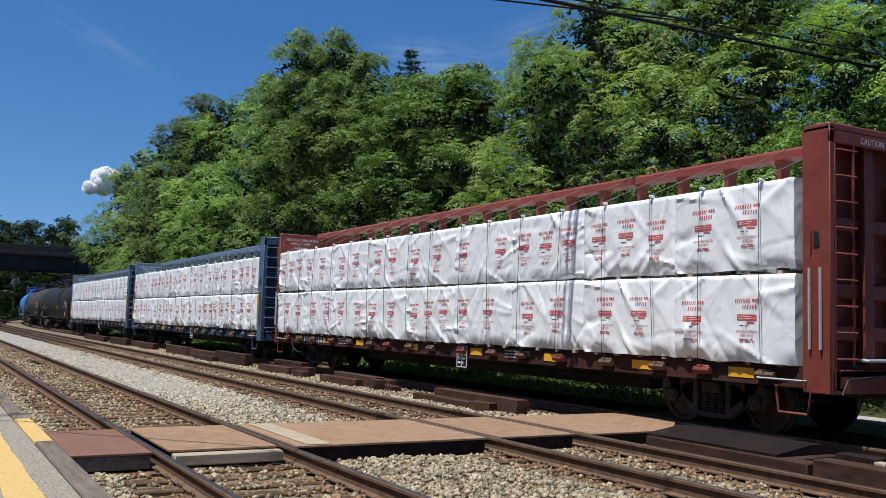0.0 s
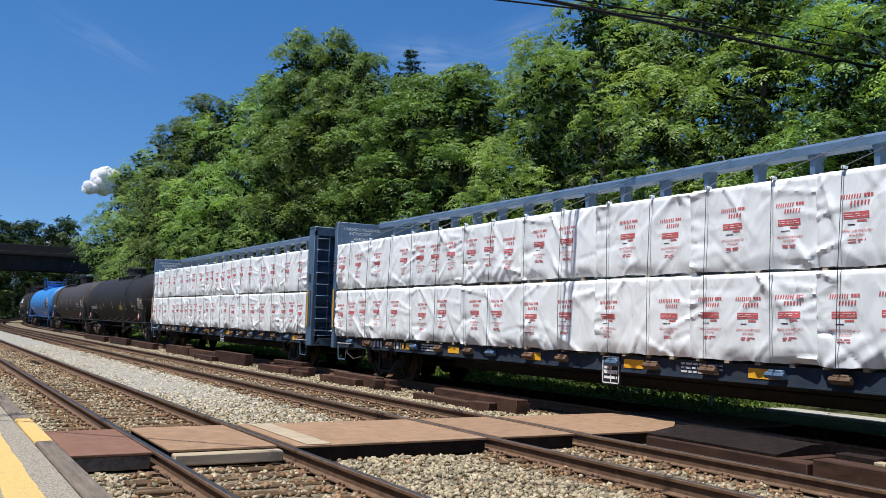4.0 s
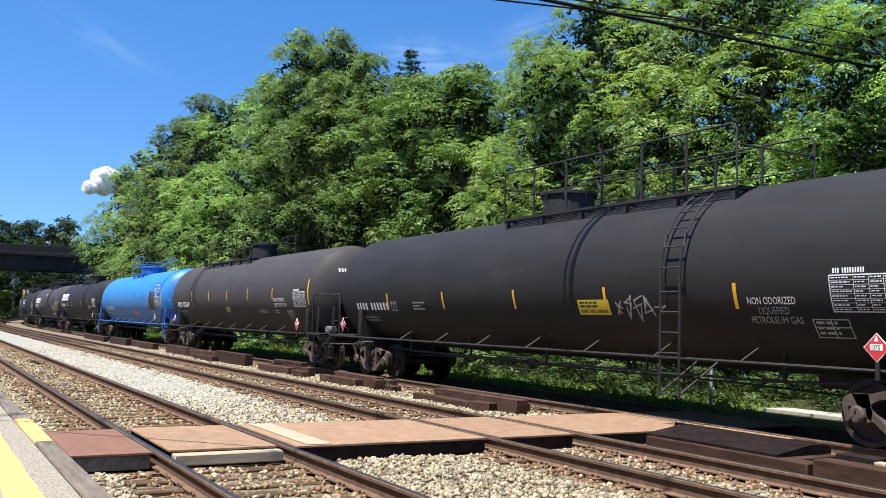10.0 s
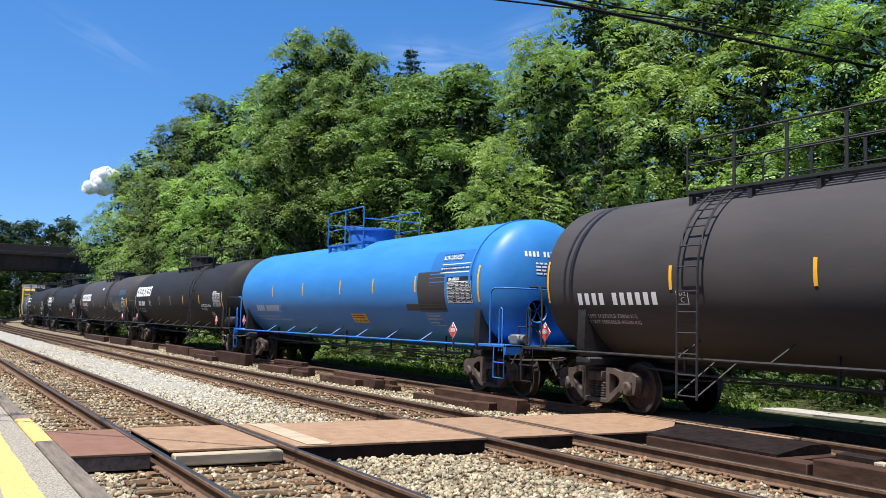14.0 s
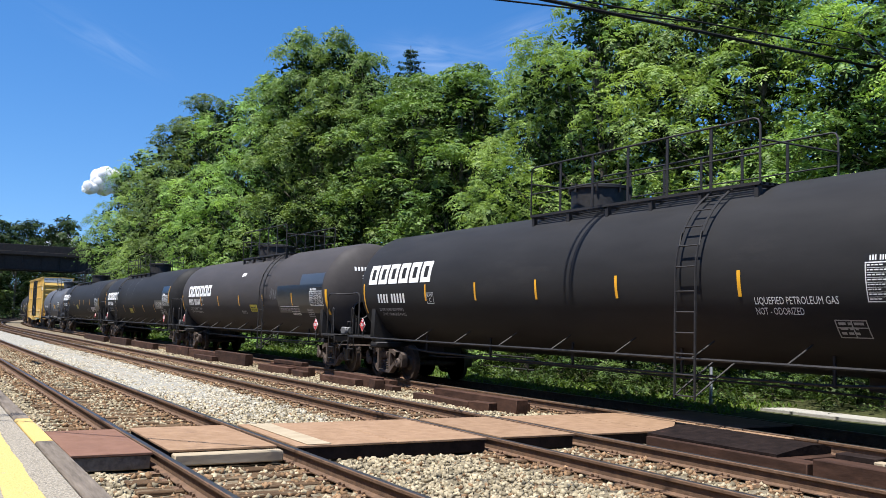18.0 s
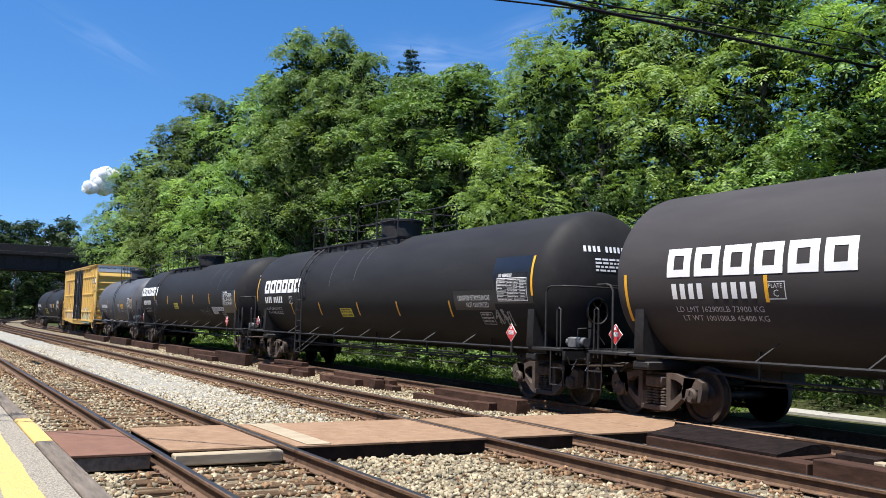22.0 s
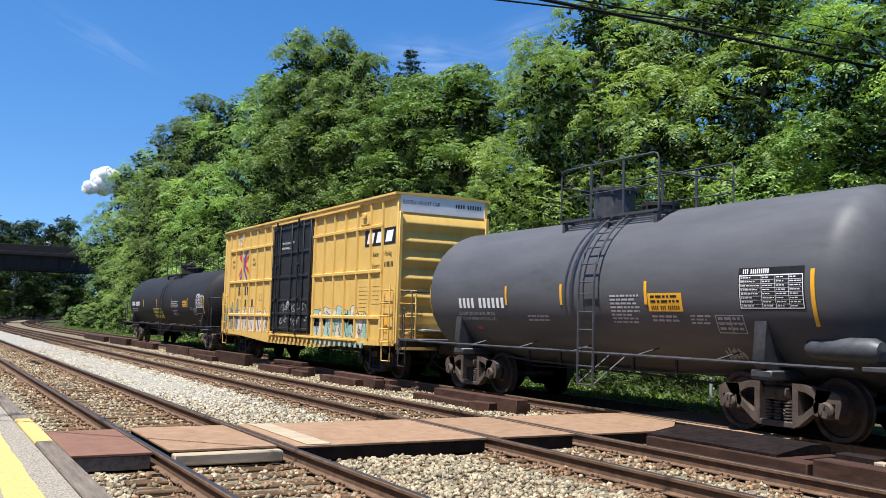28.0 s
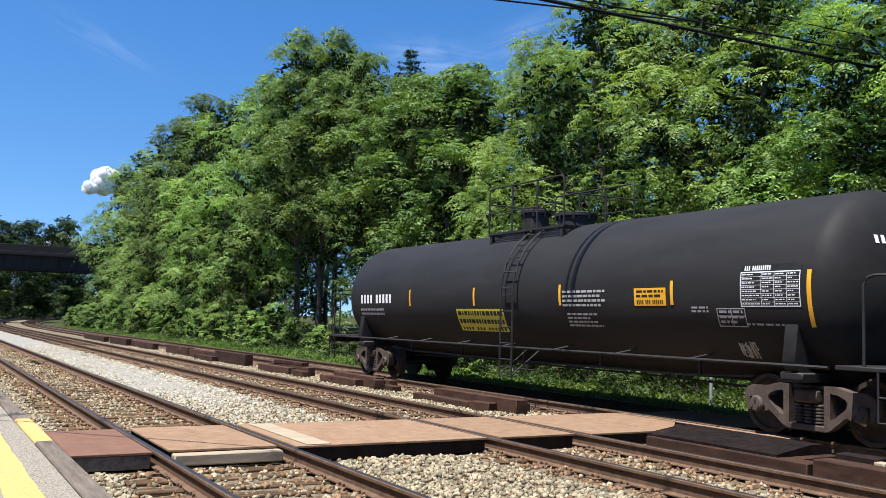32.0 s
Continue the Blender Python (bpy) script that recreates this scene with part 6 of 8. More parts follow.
dress(car, tank, GREY_SHELL, dict(data=TANK_DATA[7], tape=(-5.6, -2.28, -0.37, 2.01, 5.4), tape_y=-0.1, num=(-4.26, -2.35, -0.36, -0.14), num_n=(4, 6), lines=[(-4.29, -2.56, -0.67, -0.43, 2), (1.07, 1.83, -0.66, -0.12, 8), (-1.58, -0.87, -0.66, -0.5, 2), (2.99, 3.48, -0.65, -0.47, 3), (2.1, 2.8, -0.62, -0.48, 2)],
                                  labels=[(REFLECT_YELLOW, 2.06, 2.86, -0.42, -0.11)], table=(4.09, 5.23, -0.36, 0.12), rect=(3.52, 4.09, -0.78, -0.47), scrawls=[(SCRAWL_GREY, (3.42, 3.8, -1.35, -1.08))], patches=[(RED_PAINT, -3.7, -3.5, -0.86, -0.78, "small red mark"), (RED_PAINT, 4.3, 4.5, -1.0, -0.9, "small red mark")]), 31)
part("air_reservoir", Geo().lathe([(5.05, 0.0), (5.08, 0.13), (5.2, 0.18), (6.1, 0.18), (6.22, 0.13), (6.25, 0)], 18, "x", (0, -1.15, 1.32)), GREY_IRON, car, "grey air reservoir cylinder")
CARS.append((car, -106.6))

END_SHELL = (8.45, 1.48, 2.2, 0.7)
car, tank = tank_car("tank_car", -140.3, 8.45, 1.48, 2.2, 9.3, BLACK_TANK, BLACK_IRON, "black general-purpose tank car, the last of the train", (-7.2, 7.4), [(-0.9, 0.3, 0.5, BLACK_IRON), (0.6, 0.4, 0.3, BLACK_IRON)], (-1.43, 1.39), 0.37, (), 0.7)
dress(car, tank, END_SHELL, dict(tape=(-7.9, -4.21, -1.14, 2.03, 5.08, 7.78), tape_y=-0.06, num=(-7.18, -5.23, -0.18, 0.05), num_n=(4, 5), lines=[(-7.2, -5.76, -0.54, -0.31, 2), (2.11, 3.37, -0.31, 0.03, 4), (2.2, 3.2, -0.7, -0.4, 4), (5.5, 5.9, -0.4, -0.28, 2), (6.6, 7.4, -0.6, -0.54, 1)],
                                 labels=[(Yl, -1.96, 0.0, -0.86, -0.33), (REFLECT_YELLOW, 4.16, 4.94, -0.27, 0.03)], table=(6.55, 7.62, -0.28, 0.22), rect=(6.03, 6.6, -0.61, -0.31), scrawls=[(SCRAWL_GREY, (6.25, 6.6, -1.2, -0.88))]), 32)
CARS.append((car, -140.3))

# ---------- bulkhead flat cars with wrapped bundles ----------
# darker tones of the two car paints, used on the side sills
OXIDE_SILL = material("dark_oxide_paint", (0.035, 0.014, 0.011), (0.075, 0.028, 0.021), 4, 0.75, bump=0.1, patch=(0.05, 0.035, 0.028), patch_scale=1.5, patch_at=0.56, spec=0.2)
BLUE_SILL = material("dark_slate_paint", (0.02, 0.03, 0.045), (0.04, 0.056, 0.08), 4, 0.75, bump=0.1, patch=(0.04, 0.036, 0.034), patch_scale=1.5, patch_at=0.56, spec=0.2)
BUNDLE_L, HALF_FLAT, LOAD_REAR = 2.381, 11.12, -10.92
PROTECTOR = Geo().box(-0.03, 0.03, -0.025, 0.06, -0.035, 0.006, 0.006).mesh("corner_protector", WRAP)


def creases(seed):
    """Straight folds of the sheet: a start on its rim, a heading, a length, a width and a height."""
    r, folds = random.Random(seed), []
    for k in range(24):
        side = r.choice("ttbblr")
        u, w = {"t": (r.random(), 1.0), "b": (r.random(), 0.0), "l": (0.0, r.random()), "r": (1.0, r.random())}[side]
        tu, tw = u + r.uniform(-0.5, 0.5), {"t": r.uniform(0.1, 0.6), "b": r.uniform(0.35, 0.9), "l": w, "r": w}[side] + r.uniform(-0.2, 0.2)
        if side in "lr":
            tu = r.uniform(0.15, 0.5) if side == "l" else r.uniform(0.5, 0.85)
        folds.append((u, w, tu, tw, r.uniform(0.014, 0.036), r.choice((-0.7, 1, 1)) * r.uniform(0.012, 0.036)))
    for k in range(3):      # short crumples
        u, w, a = r.random(), r.random(), r.uniform(0, 3.1)
        folds.append((u, w, u + 0.1 * math.cos(a), w + 0.18 * math.sin(a), 0.02, r.uniform(0.006, 0.014)))
    return folds


FOLDS = {}


def wrap_relief(u, w, seed):
    """How far the wrap stands off the bundle's face at u (0 to 1 along) and w (0 to 1 up)."""
    if seed not in FOLDS:
        FOLDS[seed] = creases(seed)
    z = 0.0
    for au, aw, bu, bw, wid, a in FOLDS[seed]:
        px, py, qx, qy = (u - au) * 2.38, (w - aw) * 1.31, (bu - au) * 2.38, (bw - aw) * 1.31
        ln = math.hypot(qx, qy) + 1e-6
        t, off = (px * qx + py * qy) / ln, (px * qy - py * qx) / ln
        if -0.05 < t < ln:
            d = off / (wid * (0.6 + 1.6 * max(0.0, t) / ln) * (0.9 if off > 0 else 2.8))
            if abs(d) < 3:
                z += a * math.exp(-d * d) * (1 - max(0.0, t) / ln) ** 0.6
    z += 0.012 * noise.noise((u * 2.2 + seed, w * 1.6, seed * 0.7)) + 0.002 * noise.noise((u * 9, w * 6 + seed, 3.1))
    z += 0.012 * max(0.0, 1 - w * 5) * noise.noise((u * 14, seed, 1.0))
    for e in (0.0, 1.0):
        z -= 0.028 * math.exp(-((u - e) / 0.012) ** 2)
    z -= 0.03 * max(0.0, (w - 0.97) / 0.03)
    # the lower rim is drawn in under the bundle, more in some places than in others
    z -= 0.1 * (0.45 + noise.noise((u * 3.1, seed, 8.0))) * max(0.0, 1 - w / 0.16) ** 1.6
    return z


def bundle_meshes(seed, nu=60, nw=32):
    """The wrapped bundle and its red print; local: x along from 0, y = 0 the face, z up from 0."""
    H, D = 1.31, 1.3
    r = random.Random(seed)
    g = Geo()

    def at(u, w):
        sag = 0.03 * noise.noise((u * 4 + seed, 0.2, 5.0)) + 0.012 * noise.noise((u * 15, seed, 5.0))
        return (u * BUNDLE_L, -wrap_relief(u, w, seed), H * w + sag * (1 - w) ** 2)
    vs = [at(i / nu, j / nw) for i in range(nu + 1) for j in range(nw + 1)]
    vs += [(BUNDLE_L * i / nu, D, vs[i * (nw + 1) + nw][2] + 0.01 * noise.noise((i, seed, 0))) for i in range(nu + 1)]
    n = nw + 1
    fs = [(i * n + j, (i + 1) * n + j, (i + 1) * n + j + 1, i * n + j + 1) for i in range(nu) for j in range(nw)]
    k = (nu + 1) * n
    fs += [(i * n + nw, (i + 1) * n + nw, k + i + 1, k + i) for i in range(nu)]
    m = len(vs)
    vs += [(0, D, 0.0), (BUNDLE_L, D, 0.0)]
    fs += [tuple([j for j in range(n)] + [k, m])[::-1], tuple([nu * n + j for j in range(n)] + [k + nu, m + 1])]
    g.add(vs, fs)
    body = g.mesh("wrapped_package", WRAP)
    red, red_fill, dark = Geo(), [], []

    def place(x, z, lift=False):
        u, w = min(0.99, max(0.01, x / BUNDLE_L)), min(0.98, max(0.02, z / H))
        p = at(u, w)
        return (p[0], p[1] - (0.008 if lift else 0.005), p[2])

    def rect(gg, x0, x1, z0, z1, lean=0.0):
        c = max(1, int((x1 - x0) / 0.05))
        q = [place(x0 + (x1 - x0) * i / c + lean * (z - z0), z, gg is white) for i in range(c + 1) for z in (z0, z1)]
        gg.add(q, [(2 * i, 2 * i + 2, 2 * i + 3, 2 * i + 1) for i in range(c)])
    black, white = Geo(), Geo()
    for cx in ((0.5 + r.uniform(-0.15, 0.2), 1.75 + r.uniform(-0.25, 0.2)), (0.45, 1.2, 1.95), (0.62 + r.uniform(-0.2, 0.2), 1.68 + r.uniform(-0.2, 0.2)), (0.9, 1.95))[seed % 4]:
        b = 0.9 + r.uniform(-0.05, 0.05)
        # two rows of slanting bars for the maker's name
        for first, last, foot, count in ((cx - 0.24, cx + 0.08, b, 8), (cx - 0.09, cx + 0.2, b - 0.09, 6)):
            w = (last - first) / count
            for i in range(count):
                rect(red, first + w * i, first + w * (i + 0.45), foot, foot + 0.062, 0.2)
        for k in range(3):
            rect(red, cx + 0.11 + 0.045 * k, cx + 0.145 + 0.045 * k, b + 0.015, b + 0.06)
        rect(red, cx - 0.2, cx + 0.18, b - 0.265, b - 0.175)
        for a0, a1, z0, z1 in small_lines(cx - 0.18, cx + 0.16, b - 0.25, b - 0.19, 2, seed + 9):
            rect(white, a0, a1, z0, z0 + 0.45 * (z1 - z0))
        rect(red, cx + 0.0, cx + 0.14, b - 0.31, b - 0.285)
        for a0, a1, z0, z1 in small_lines(cx - 0.14, cx + 0.02, b - 0.36, b - 0.335, 1, seed):
            rect(black, a0, a1, z0, z1)
        for row, (words, wd) in enumerate((("REMOVE COVER IMMEDIATELY", 0.44), ("UPON RECEIPT", 0.22))):
            tv, tf = text_outline(words)
            wide = max(p[0] for p in tv)
            red.add([place(cx - wd / 2 + p[0] / wide * wd, b - 0.45 - 0.055 * row + p[1] * 0.052) for p in tv], tf)
        for a0, a1, z0, z1 in small_lines(cx - 0.13, cx + 0.13, b - 0.6, b - 0.54, 2, seed + 3):
            rect(red, a0, a1, z0, z1)
    return body, red.mesh("print", RED_PRINT), black.mesh("small_print", BLACK_PAINT), white.mesh("box_writing", WRAP)


BUNDLES = [bundle_meshes(k) for k in range(11)]
FAR_BUNDLE = bundle_meshes(12, 12, 6)
STRAP = material("dark_steel_cable", (0.03, 0.03, 0.032), (0.07, 0.07, 0.072), 20, 0.5, 0.5)


def flat_car(s, mat, label, seed, tone, ext=0.0):
    """A centre-beam flat car with bulkheads, loaded with two tiers of white wrapped bundles on each side."""
    r = random.Random(seed)
    car = thing("centre_beam_flat_car", label, "flat car", train_pose(s, 0.0), "cars of the freight train")
    L = HALF_FLAT
    B = L + ext      # the rear half may be a little longer
    part("deck", Geo().box(-B, L, -1.3, 1.3, 0.95, 1.05, 0.01), mat, car)
    part("centre_sill", Geo().box(-B, L, -0.3, 0.3, 0.62, 0.95, 0.02).box(-6.2, 6.2, -0.25, 0.25, 0.42, 0.62, 0.02), BLACK_IRON, car)
    for sy in (-1, 1):
        part("side_sill", Geo().prism([(sy * 1.3, 1.06), (sy * 1.38, 1.06), (sy * 1.38, 0.8), (sy * 1.3, 0.8)], "x", -B, L).prism([(sy * 1.2, 0.8), (sy * 1.4, 0.8), (sy * 1.4, 0.77), (sy * 1.2, 0.77)], "x", -B, L), OXIDE_SILL if mat is OXIDE_PAINT else BLUE_SILL, car, "dark side sill")
    # centre beam: top chord, posts and diagonal braces
    chord = Geo().prism([(-0.17, 4.35), (0.17, 4.35), (0.17, 4.47), (0.12, 4.52), (-0.12, 4.52), (-0.17, 4.47)], "x", -10.9 - ext, 10.75)
    beam = part("centre_beam", chord, mat, car)
    for k in range(19):
        x = -10.2 + 20.4 * k / 18
        part("post", Geo().prism([(x - 0.09, 4.35), (x + 0.09, 4.35), (x + 0.05, 4.24), (x + 0.05, 1.05), (x - 0.05, 1.05), (x - 0.05, 4.24)], "y", -0.1, 0.1), mat, beam)
    part("web", Geo().box(-10.7, 10.7, -0.05, 0.05, 1.05, 2.2), mat, beam)
    for k in range(12):
        x = -9.6 + 19.2 * k / 11
        part("lug", Geo().tube([(x - 0.1, -0.12, 4.51), (x - 0.06, -0.12, 4.6), (x + 0.06, -0.12, 4.6), (x + 0.1, -0.12, 4.51)], 0.014, 4), mat, beam)
    # bulkheads
    for sx in (-1, 1):
        xi, xo = (10.68, L) if sx > 0 else (-10.94 - ext, -B)
        k = (abs(xo) - abs(xi)) / 0.44
        g = Geo().box(xi, xi + sx * 0.05, -1.42, 1.42, 1.05, 4.38)
        wall = part("bulkhead", g, mat, car)
        for sy in (-1, 1):
            part("corner_post", Geo().box(xi - sx * 0.02, xo, sy * 1.4, sy * 1.5, 0.72, 4.42, 0.012), mat, wall)
            part("inner_angle", Geo().box(xi - sx * 0.02, xi + sx * 0.08, sy * 1.3, sy * 1.4, 1.05, 4.36, 0.01), mat, wall)
            part("outer_lip", Geo().box(xo - sx * 0.04, xo, sy * 1.36, sy * 1.4, 1.05, 4.18, 0.008), mat, wall)
            part("gusset", Geo().prism([(xi + sx * 0.05, 4.3), (xo - sx * 0.12 * k, 4.3), (xo - sx * 0.25 * k, 2.6), (xo - sx * 0.1 * k, 1.1), (xi + sx * 0.05, 1.1)], "y", sy * 0.5 - 0.03, sy * 0.5 + 0.03).box(xo - sx * 0.16 * k, xo - sx * 0.12 * k, sy * 0.5 - 0.1, sy * 0.5 + 0.1, 1.1, 4.3), mat, wall)
            part("hand_bar", Geo().tube([(xi + sx * 0.12 * k, sy * 1.53, 1.32), (xi + sx * 0.12 * k, sy * 1.53, 2.45)], 0.02, 5), REFLECT_YELLOW if mat is CAR_BLUE else DIM_WHITE, wall)
            part("hand_bar", Geo().tube([(xi + sx * 0.3 * k, sy * 1.53, 1.32), (xi + sx * 0.3 * k, sy * 1.53, 2.45)], 0.02, 5), mat if mat is CAR_BLUE else DIM_WHITE, wall)
            part("slot", Geo().box(xi + sx * 0.17 * k, xi + sx * 0.27 * k, sy * 1.49, sy * 1.508, 2.72, 2.96, 0.02), BLACK_PAINT, wall)
            part("slot_rim", Geo().tube([(xi + sx * 0.13 * k, sy * 1.52, 2.68), (xi + sx * 0.13 * k, sy * 1.52, 2.98)], 0.014, 5), mat, wall)
        for z in (1.55, 2.15, 3.1):
            part("rib", Geo().prism([(xi + sx * 0.05, z - 0.14), (xi + sx * 0.2 * k, z - 0.09), (xi + sx * 0.2 * k, z + 0.09), (xi + sx * 0.05, z + 0.14)], "y", -1.42, 1.42), mat, wall)
        part("header", Geo().box(xi, xo, -1.5, 1.5, 4.36, 4.46, 0.015).box(xo - sx * 0.04, xo, -1.5, 1.5, 4.18, 4.36, 0.01), mat, wall)
        lad = part("ladder", Geo().tube([(xo - sx * 0.02, -0.98, 1.1), (xo - sx * 0.02, -0.98, 4.2)], 0.02, 5), mat, wall)
        for k in range(9):
            z = 1.2 + 0.36 * k
            part("rung", Geo().tube([(xo + sx * 0.02, -1.4, z), (xo + sx * 0.05, -1.36, z), (xo + sx * 0.05, -1.0, z), (xo, -0.98, z)], 0.015, 5), mat, lad)
        part("brake_step", Geo().box(xo - sx * 0.2, xo + sx * 0.15, -0.9, 0.9, 1.16, 1.2, 0.008), GALVANISED, wall)
        part("end_sill", Geo().box(xo - sx * 0.12, xo, -1.45, 1.45, 0.72, 1.05, 0.015), mat, car)
        part("step", Geo().tube([(sx * 10.2, -1.5, 0.8), (sx * 10.25, -1.5, 0.42), (sx * 10.75, -1.5, 0.42), (sx * 10.8, -1.5, 0.8)], 0.022, 5), mat, car)
        part("grab_iron", Geo().tube([(sx * 9.9, -1.5, 0.88), (sx * 9.92, -1.57, 0.88), (sx * 10.7, -1.57, 0.88), (sx * 10.72, -1.5, 0.88)], 0.015, 5), DIM_WHITE, car)
        coupler(car, xo, sx)
        truck(car, sx * 8.55, s, tone)
    if seed == 5:
        part("brake_wheel", Geo().lathe([(L + 0.1, 0.26), (L + 0.13, 0.28), (L + 0.16, 0.26), (L + 0.13, 0.24), (L + 0.1, 0.26)], 20, "x", (0, -0.5, 1.95)).box(L + 0.11, L + 0.14, -0.52, -0.48, 1.7, 2.2).box(L + 0.11, L + 0.14, -0.75, -0.25, 1.93, 1.97), BLACK_IRON, car)
    # rear bulkhead's lettering faces the load
    xf = -10.94 - ext + 0.058
    for words, y, z, size in (("LOADING & UNLOADING", -1.32, 4.22, 0.12), ("INSTRUCTIONS", -1.14, 4.09, 0.12), ("WARNING", -1.0, 3.93, 0.12)):
        letters(words, size, lambda a, b: (xf, y + a, z + b), STENCIL, car, 0.85)
    if mat is OXIDE_PAINT:
        letters("CAUTION", 0.13, lambda a, b: (L + 0.004, -0.85 + a, 4.22 + b), STENCIL, car, 0.9)
    sign = part("plate_mark", Geo().box(-B + 0.01, -B + 0.17, -1.506, -1.502, 2.98, 3.28), BLACK_PAINT, car)
    rim = Geo()
    for a0, a1, z0, z1 in outline(-B + 0.015, -B + 0.165, 2.985, 3.275, 0.008):
        rim.box(a0, a1, -1.508, -1.506, z0, z1)
    part("plate_rim", rim, STENCIL, sign)
    for words, x, z, size in (("PLATE", -B + 0.03, 3.17, 0.055), ("C", -B + 0.06, 3.03, 0.12)):
        letters(words, size, lambda a, b: (x + a * 0.7, -1.509, z + b), STENCIL, sign)
    # load: two tiers of nine bundles on each side, on wooden bearers
    x0, fit = LOAD_REAR - ext, 1 + ext / (9 * BUNDLE_L)
    for sy in (-1, 1):
        for tier, z in ((0, 1.09), (1, 2.45)):
            for k in range(9):
                body, red, black, white = BUNDLES[(k * 4 + tier * 6 + seed * 3 + k // 4) % 11] if sy < 0 else FAR_BUNDLE
                m = pose(x0 + BUNDLE_L * fit * k, -1.5, z + r.uniform(-0.012, 0.012), 0, r.uniform(-0.25, 0.25), 0) @ Matrix.Diagonal((fit, 1, 1, 1))
                if sy > 0:
                    m = pose(0, 0, 0, 0, 0, 180) @ m
                b = part("wrapped_package", body, WRAP, car, "white plastic-wrapped bundle with red print", m=m)
                if sy < 0:
                    tagged(part("print", red, RED_PRINT, b, "red print"), kind="stuff")
                    tagged(part("small_print", black, BLACK_PAINT, b), kind="stuff")
                    tagged(part("box_writing", white, WRAP, b), kind="stuff")
    for k in range(36):
        x = x0 + 0.3 + k * (9 * BUNDLE_L - 0.6) / 35
        for z in (1.055, 2.395):
            part("bearer", Geo().box(x - 0.045, x + 0.045, -1.42 - r.uniform(0, 0.05), -0.2, z - 0.005, z + 0.05), PALE_TIMBER, car)
    # cables over the load to the winches
    for k in range(17):
        x = -10.0 + 20.0 * k / 16 + r.uniform(-0.12, 0.12)
        lean = r.uniform(-0.12, 0.12)
        part("tie_down_cable", Geo().tube([(x + 0.5, -0.16, 4.5), (x, -1.55, 3.79), (x + lean * 0.5, -1.58, 2.42), (x + lean, -1.56, 1.1), (x + lean, -1.44, 0.98)], 0.007, 4), STRAP, car)
        part("corner_protector", PROTECTOR, WRAP, car, m=pose(x, -1.52, 3.8, 0, r.uniform(-8, 8), 0))
        part("winch", Geo().box(x + lean - 0.13, x + lean + 0.13, -1.47, -1.38, 0.86, 1.0, 0.015).lathe([(x + lean - 0.17, 0.05), (x + lean + 0.17, 0.05)], 8, "x", (0, -1.45, 0.92)), RAIL_RUST if k % 3 else mat, car)
    for k, x in enumerate((-9.4, -7.0, -4.6, -1.4, 1.6, 4.4, 7.0, 9.2)):
        part("reflector", Geo().box(x, x + 0.5, -1.388, -1.383, 0.85, 1.0), REFLECT_YELLOW, car, "yellow reflective panel")
    g = Geo()
    for a0, a1, z0, z1 in outline(1.05, 1.5, 0.55, 1.03, 0.02, (("v", 0.48), ("h", 0.45))) + small_lines(1.1, 1.45, 0.6, 0.95, 4, seed):
        g.box(a0, a1, -1.414, -1.411, z0, z1)
    plate = part("stencil_plate", Geo().box(1.03, 1.52, -1.41, -1.385, 0.53, 1.05), BLACK_PAINT, car, "black plate with a white outlined table")
    tagged(part("plate_writing", g, WHITE_PAINT, plate), kind="stuff")
    g = Geo()
    for a0, a1, z0, z1 in fit_bars((4, 6), -8.9, -6.7, 0.84, 1.0) + small_lines(-5.9, -4.9, 0.83, 1.02, 3, seed) + small_lines(3.0, 3.9, 0.83, 1.02, 3, seed + 1):
        g.box(a0, a1, -1.388, -1.383, z0, z1)
    tagged(part("car_number", g, STENCIL, car), kind="stuff")
    CARS.append((car, s))
    return car


flat_car(100.26, OXIDE_PAINT, "oxide red centre-beam flat car loaded with white wrapped bundles", 1, DARK_TRUCK)
flat_car(76.53, CAR_BLUE, "slate blue centre-beam flat car loaded with white wrapped bundles", 3, DARK_TRUCK, 0.22)
flat_car(52.45, CAR_BLUE, "faded blue centre-beam flat car loaded with white wrapped bundles", 5, DARK_TRUCK, 0.24)

# ---------- boxcar ----------
box_car = thing("boxcar", "yellow boxcar with a black door and sprayed lower panels", "boxcar", train_pose(-122.0, 0.0), "cars of the freight train")
HB, SW = 7.72, 1.36
body = part("body", Geo().box(-HB, HB, -SW, SW, 1.0, 4.93, 0.02), BOX_YELLOW, box_car)
part("roof", Geo().prism([(-1.47, 4.9), (1.47, 4.9), (1.47, 4.96), (0, 5.0), (-1.47, 4.96)], "x", -HB - 0.03, HB + 0.03), BOX_YELLOW, box_car, "shallow ridged yellow roof")
for x in np.arange(-7.2, 7.3, 0.9):
    part("roof_rib", Geo().prism([(-1.45, 4.95), (1.45, 4.95), (1.45, 4.975), (0, 5.02), (-1.45, 4.975)], "x", float(x) - 0.03, float(x) + 0.03), BOX_YELLOW, box_car)
RIBS = (-7.01, -6.28, -5.4, -4.56, -3.71, -2.87, -2.12, 2.0, 2.76, 3.55, 4.38, 5.21, 6.11, 6.85)
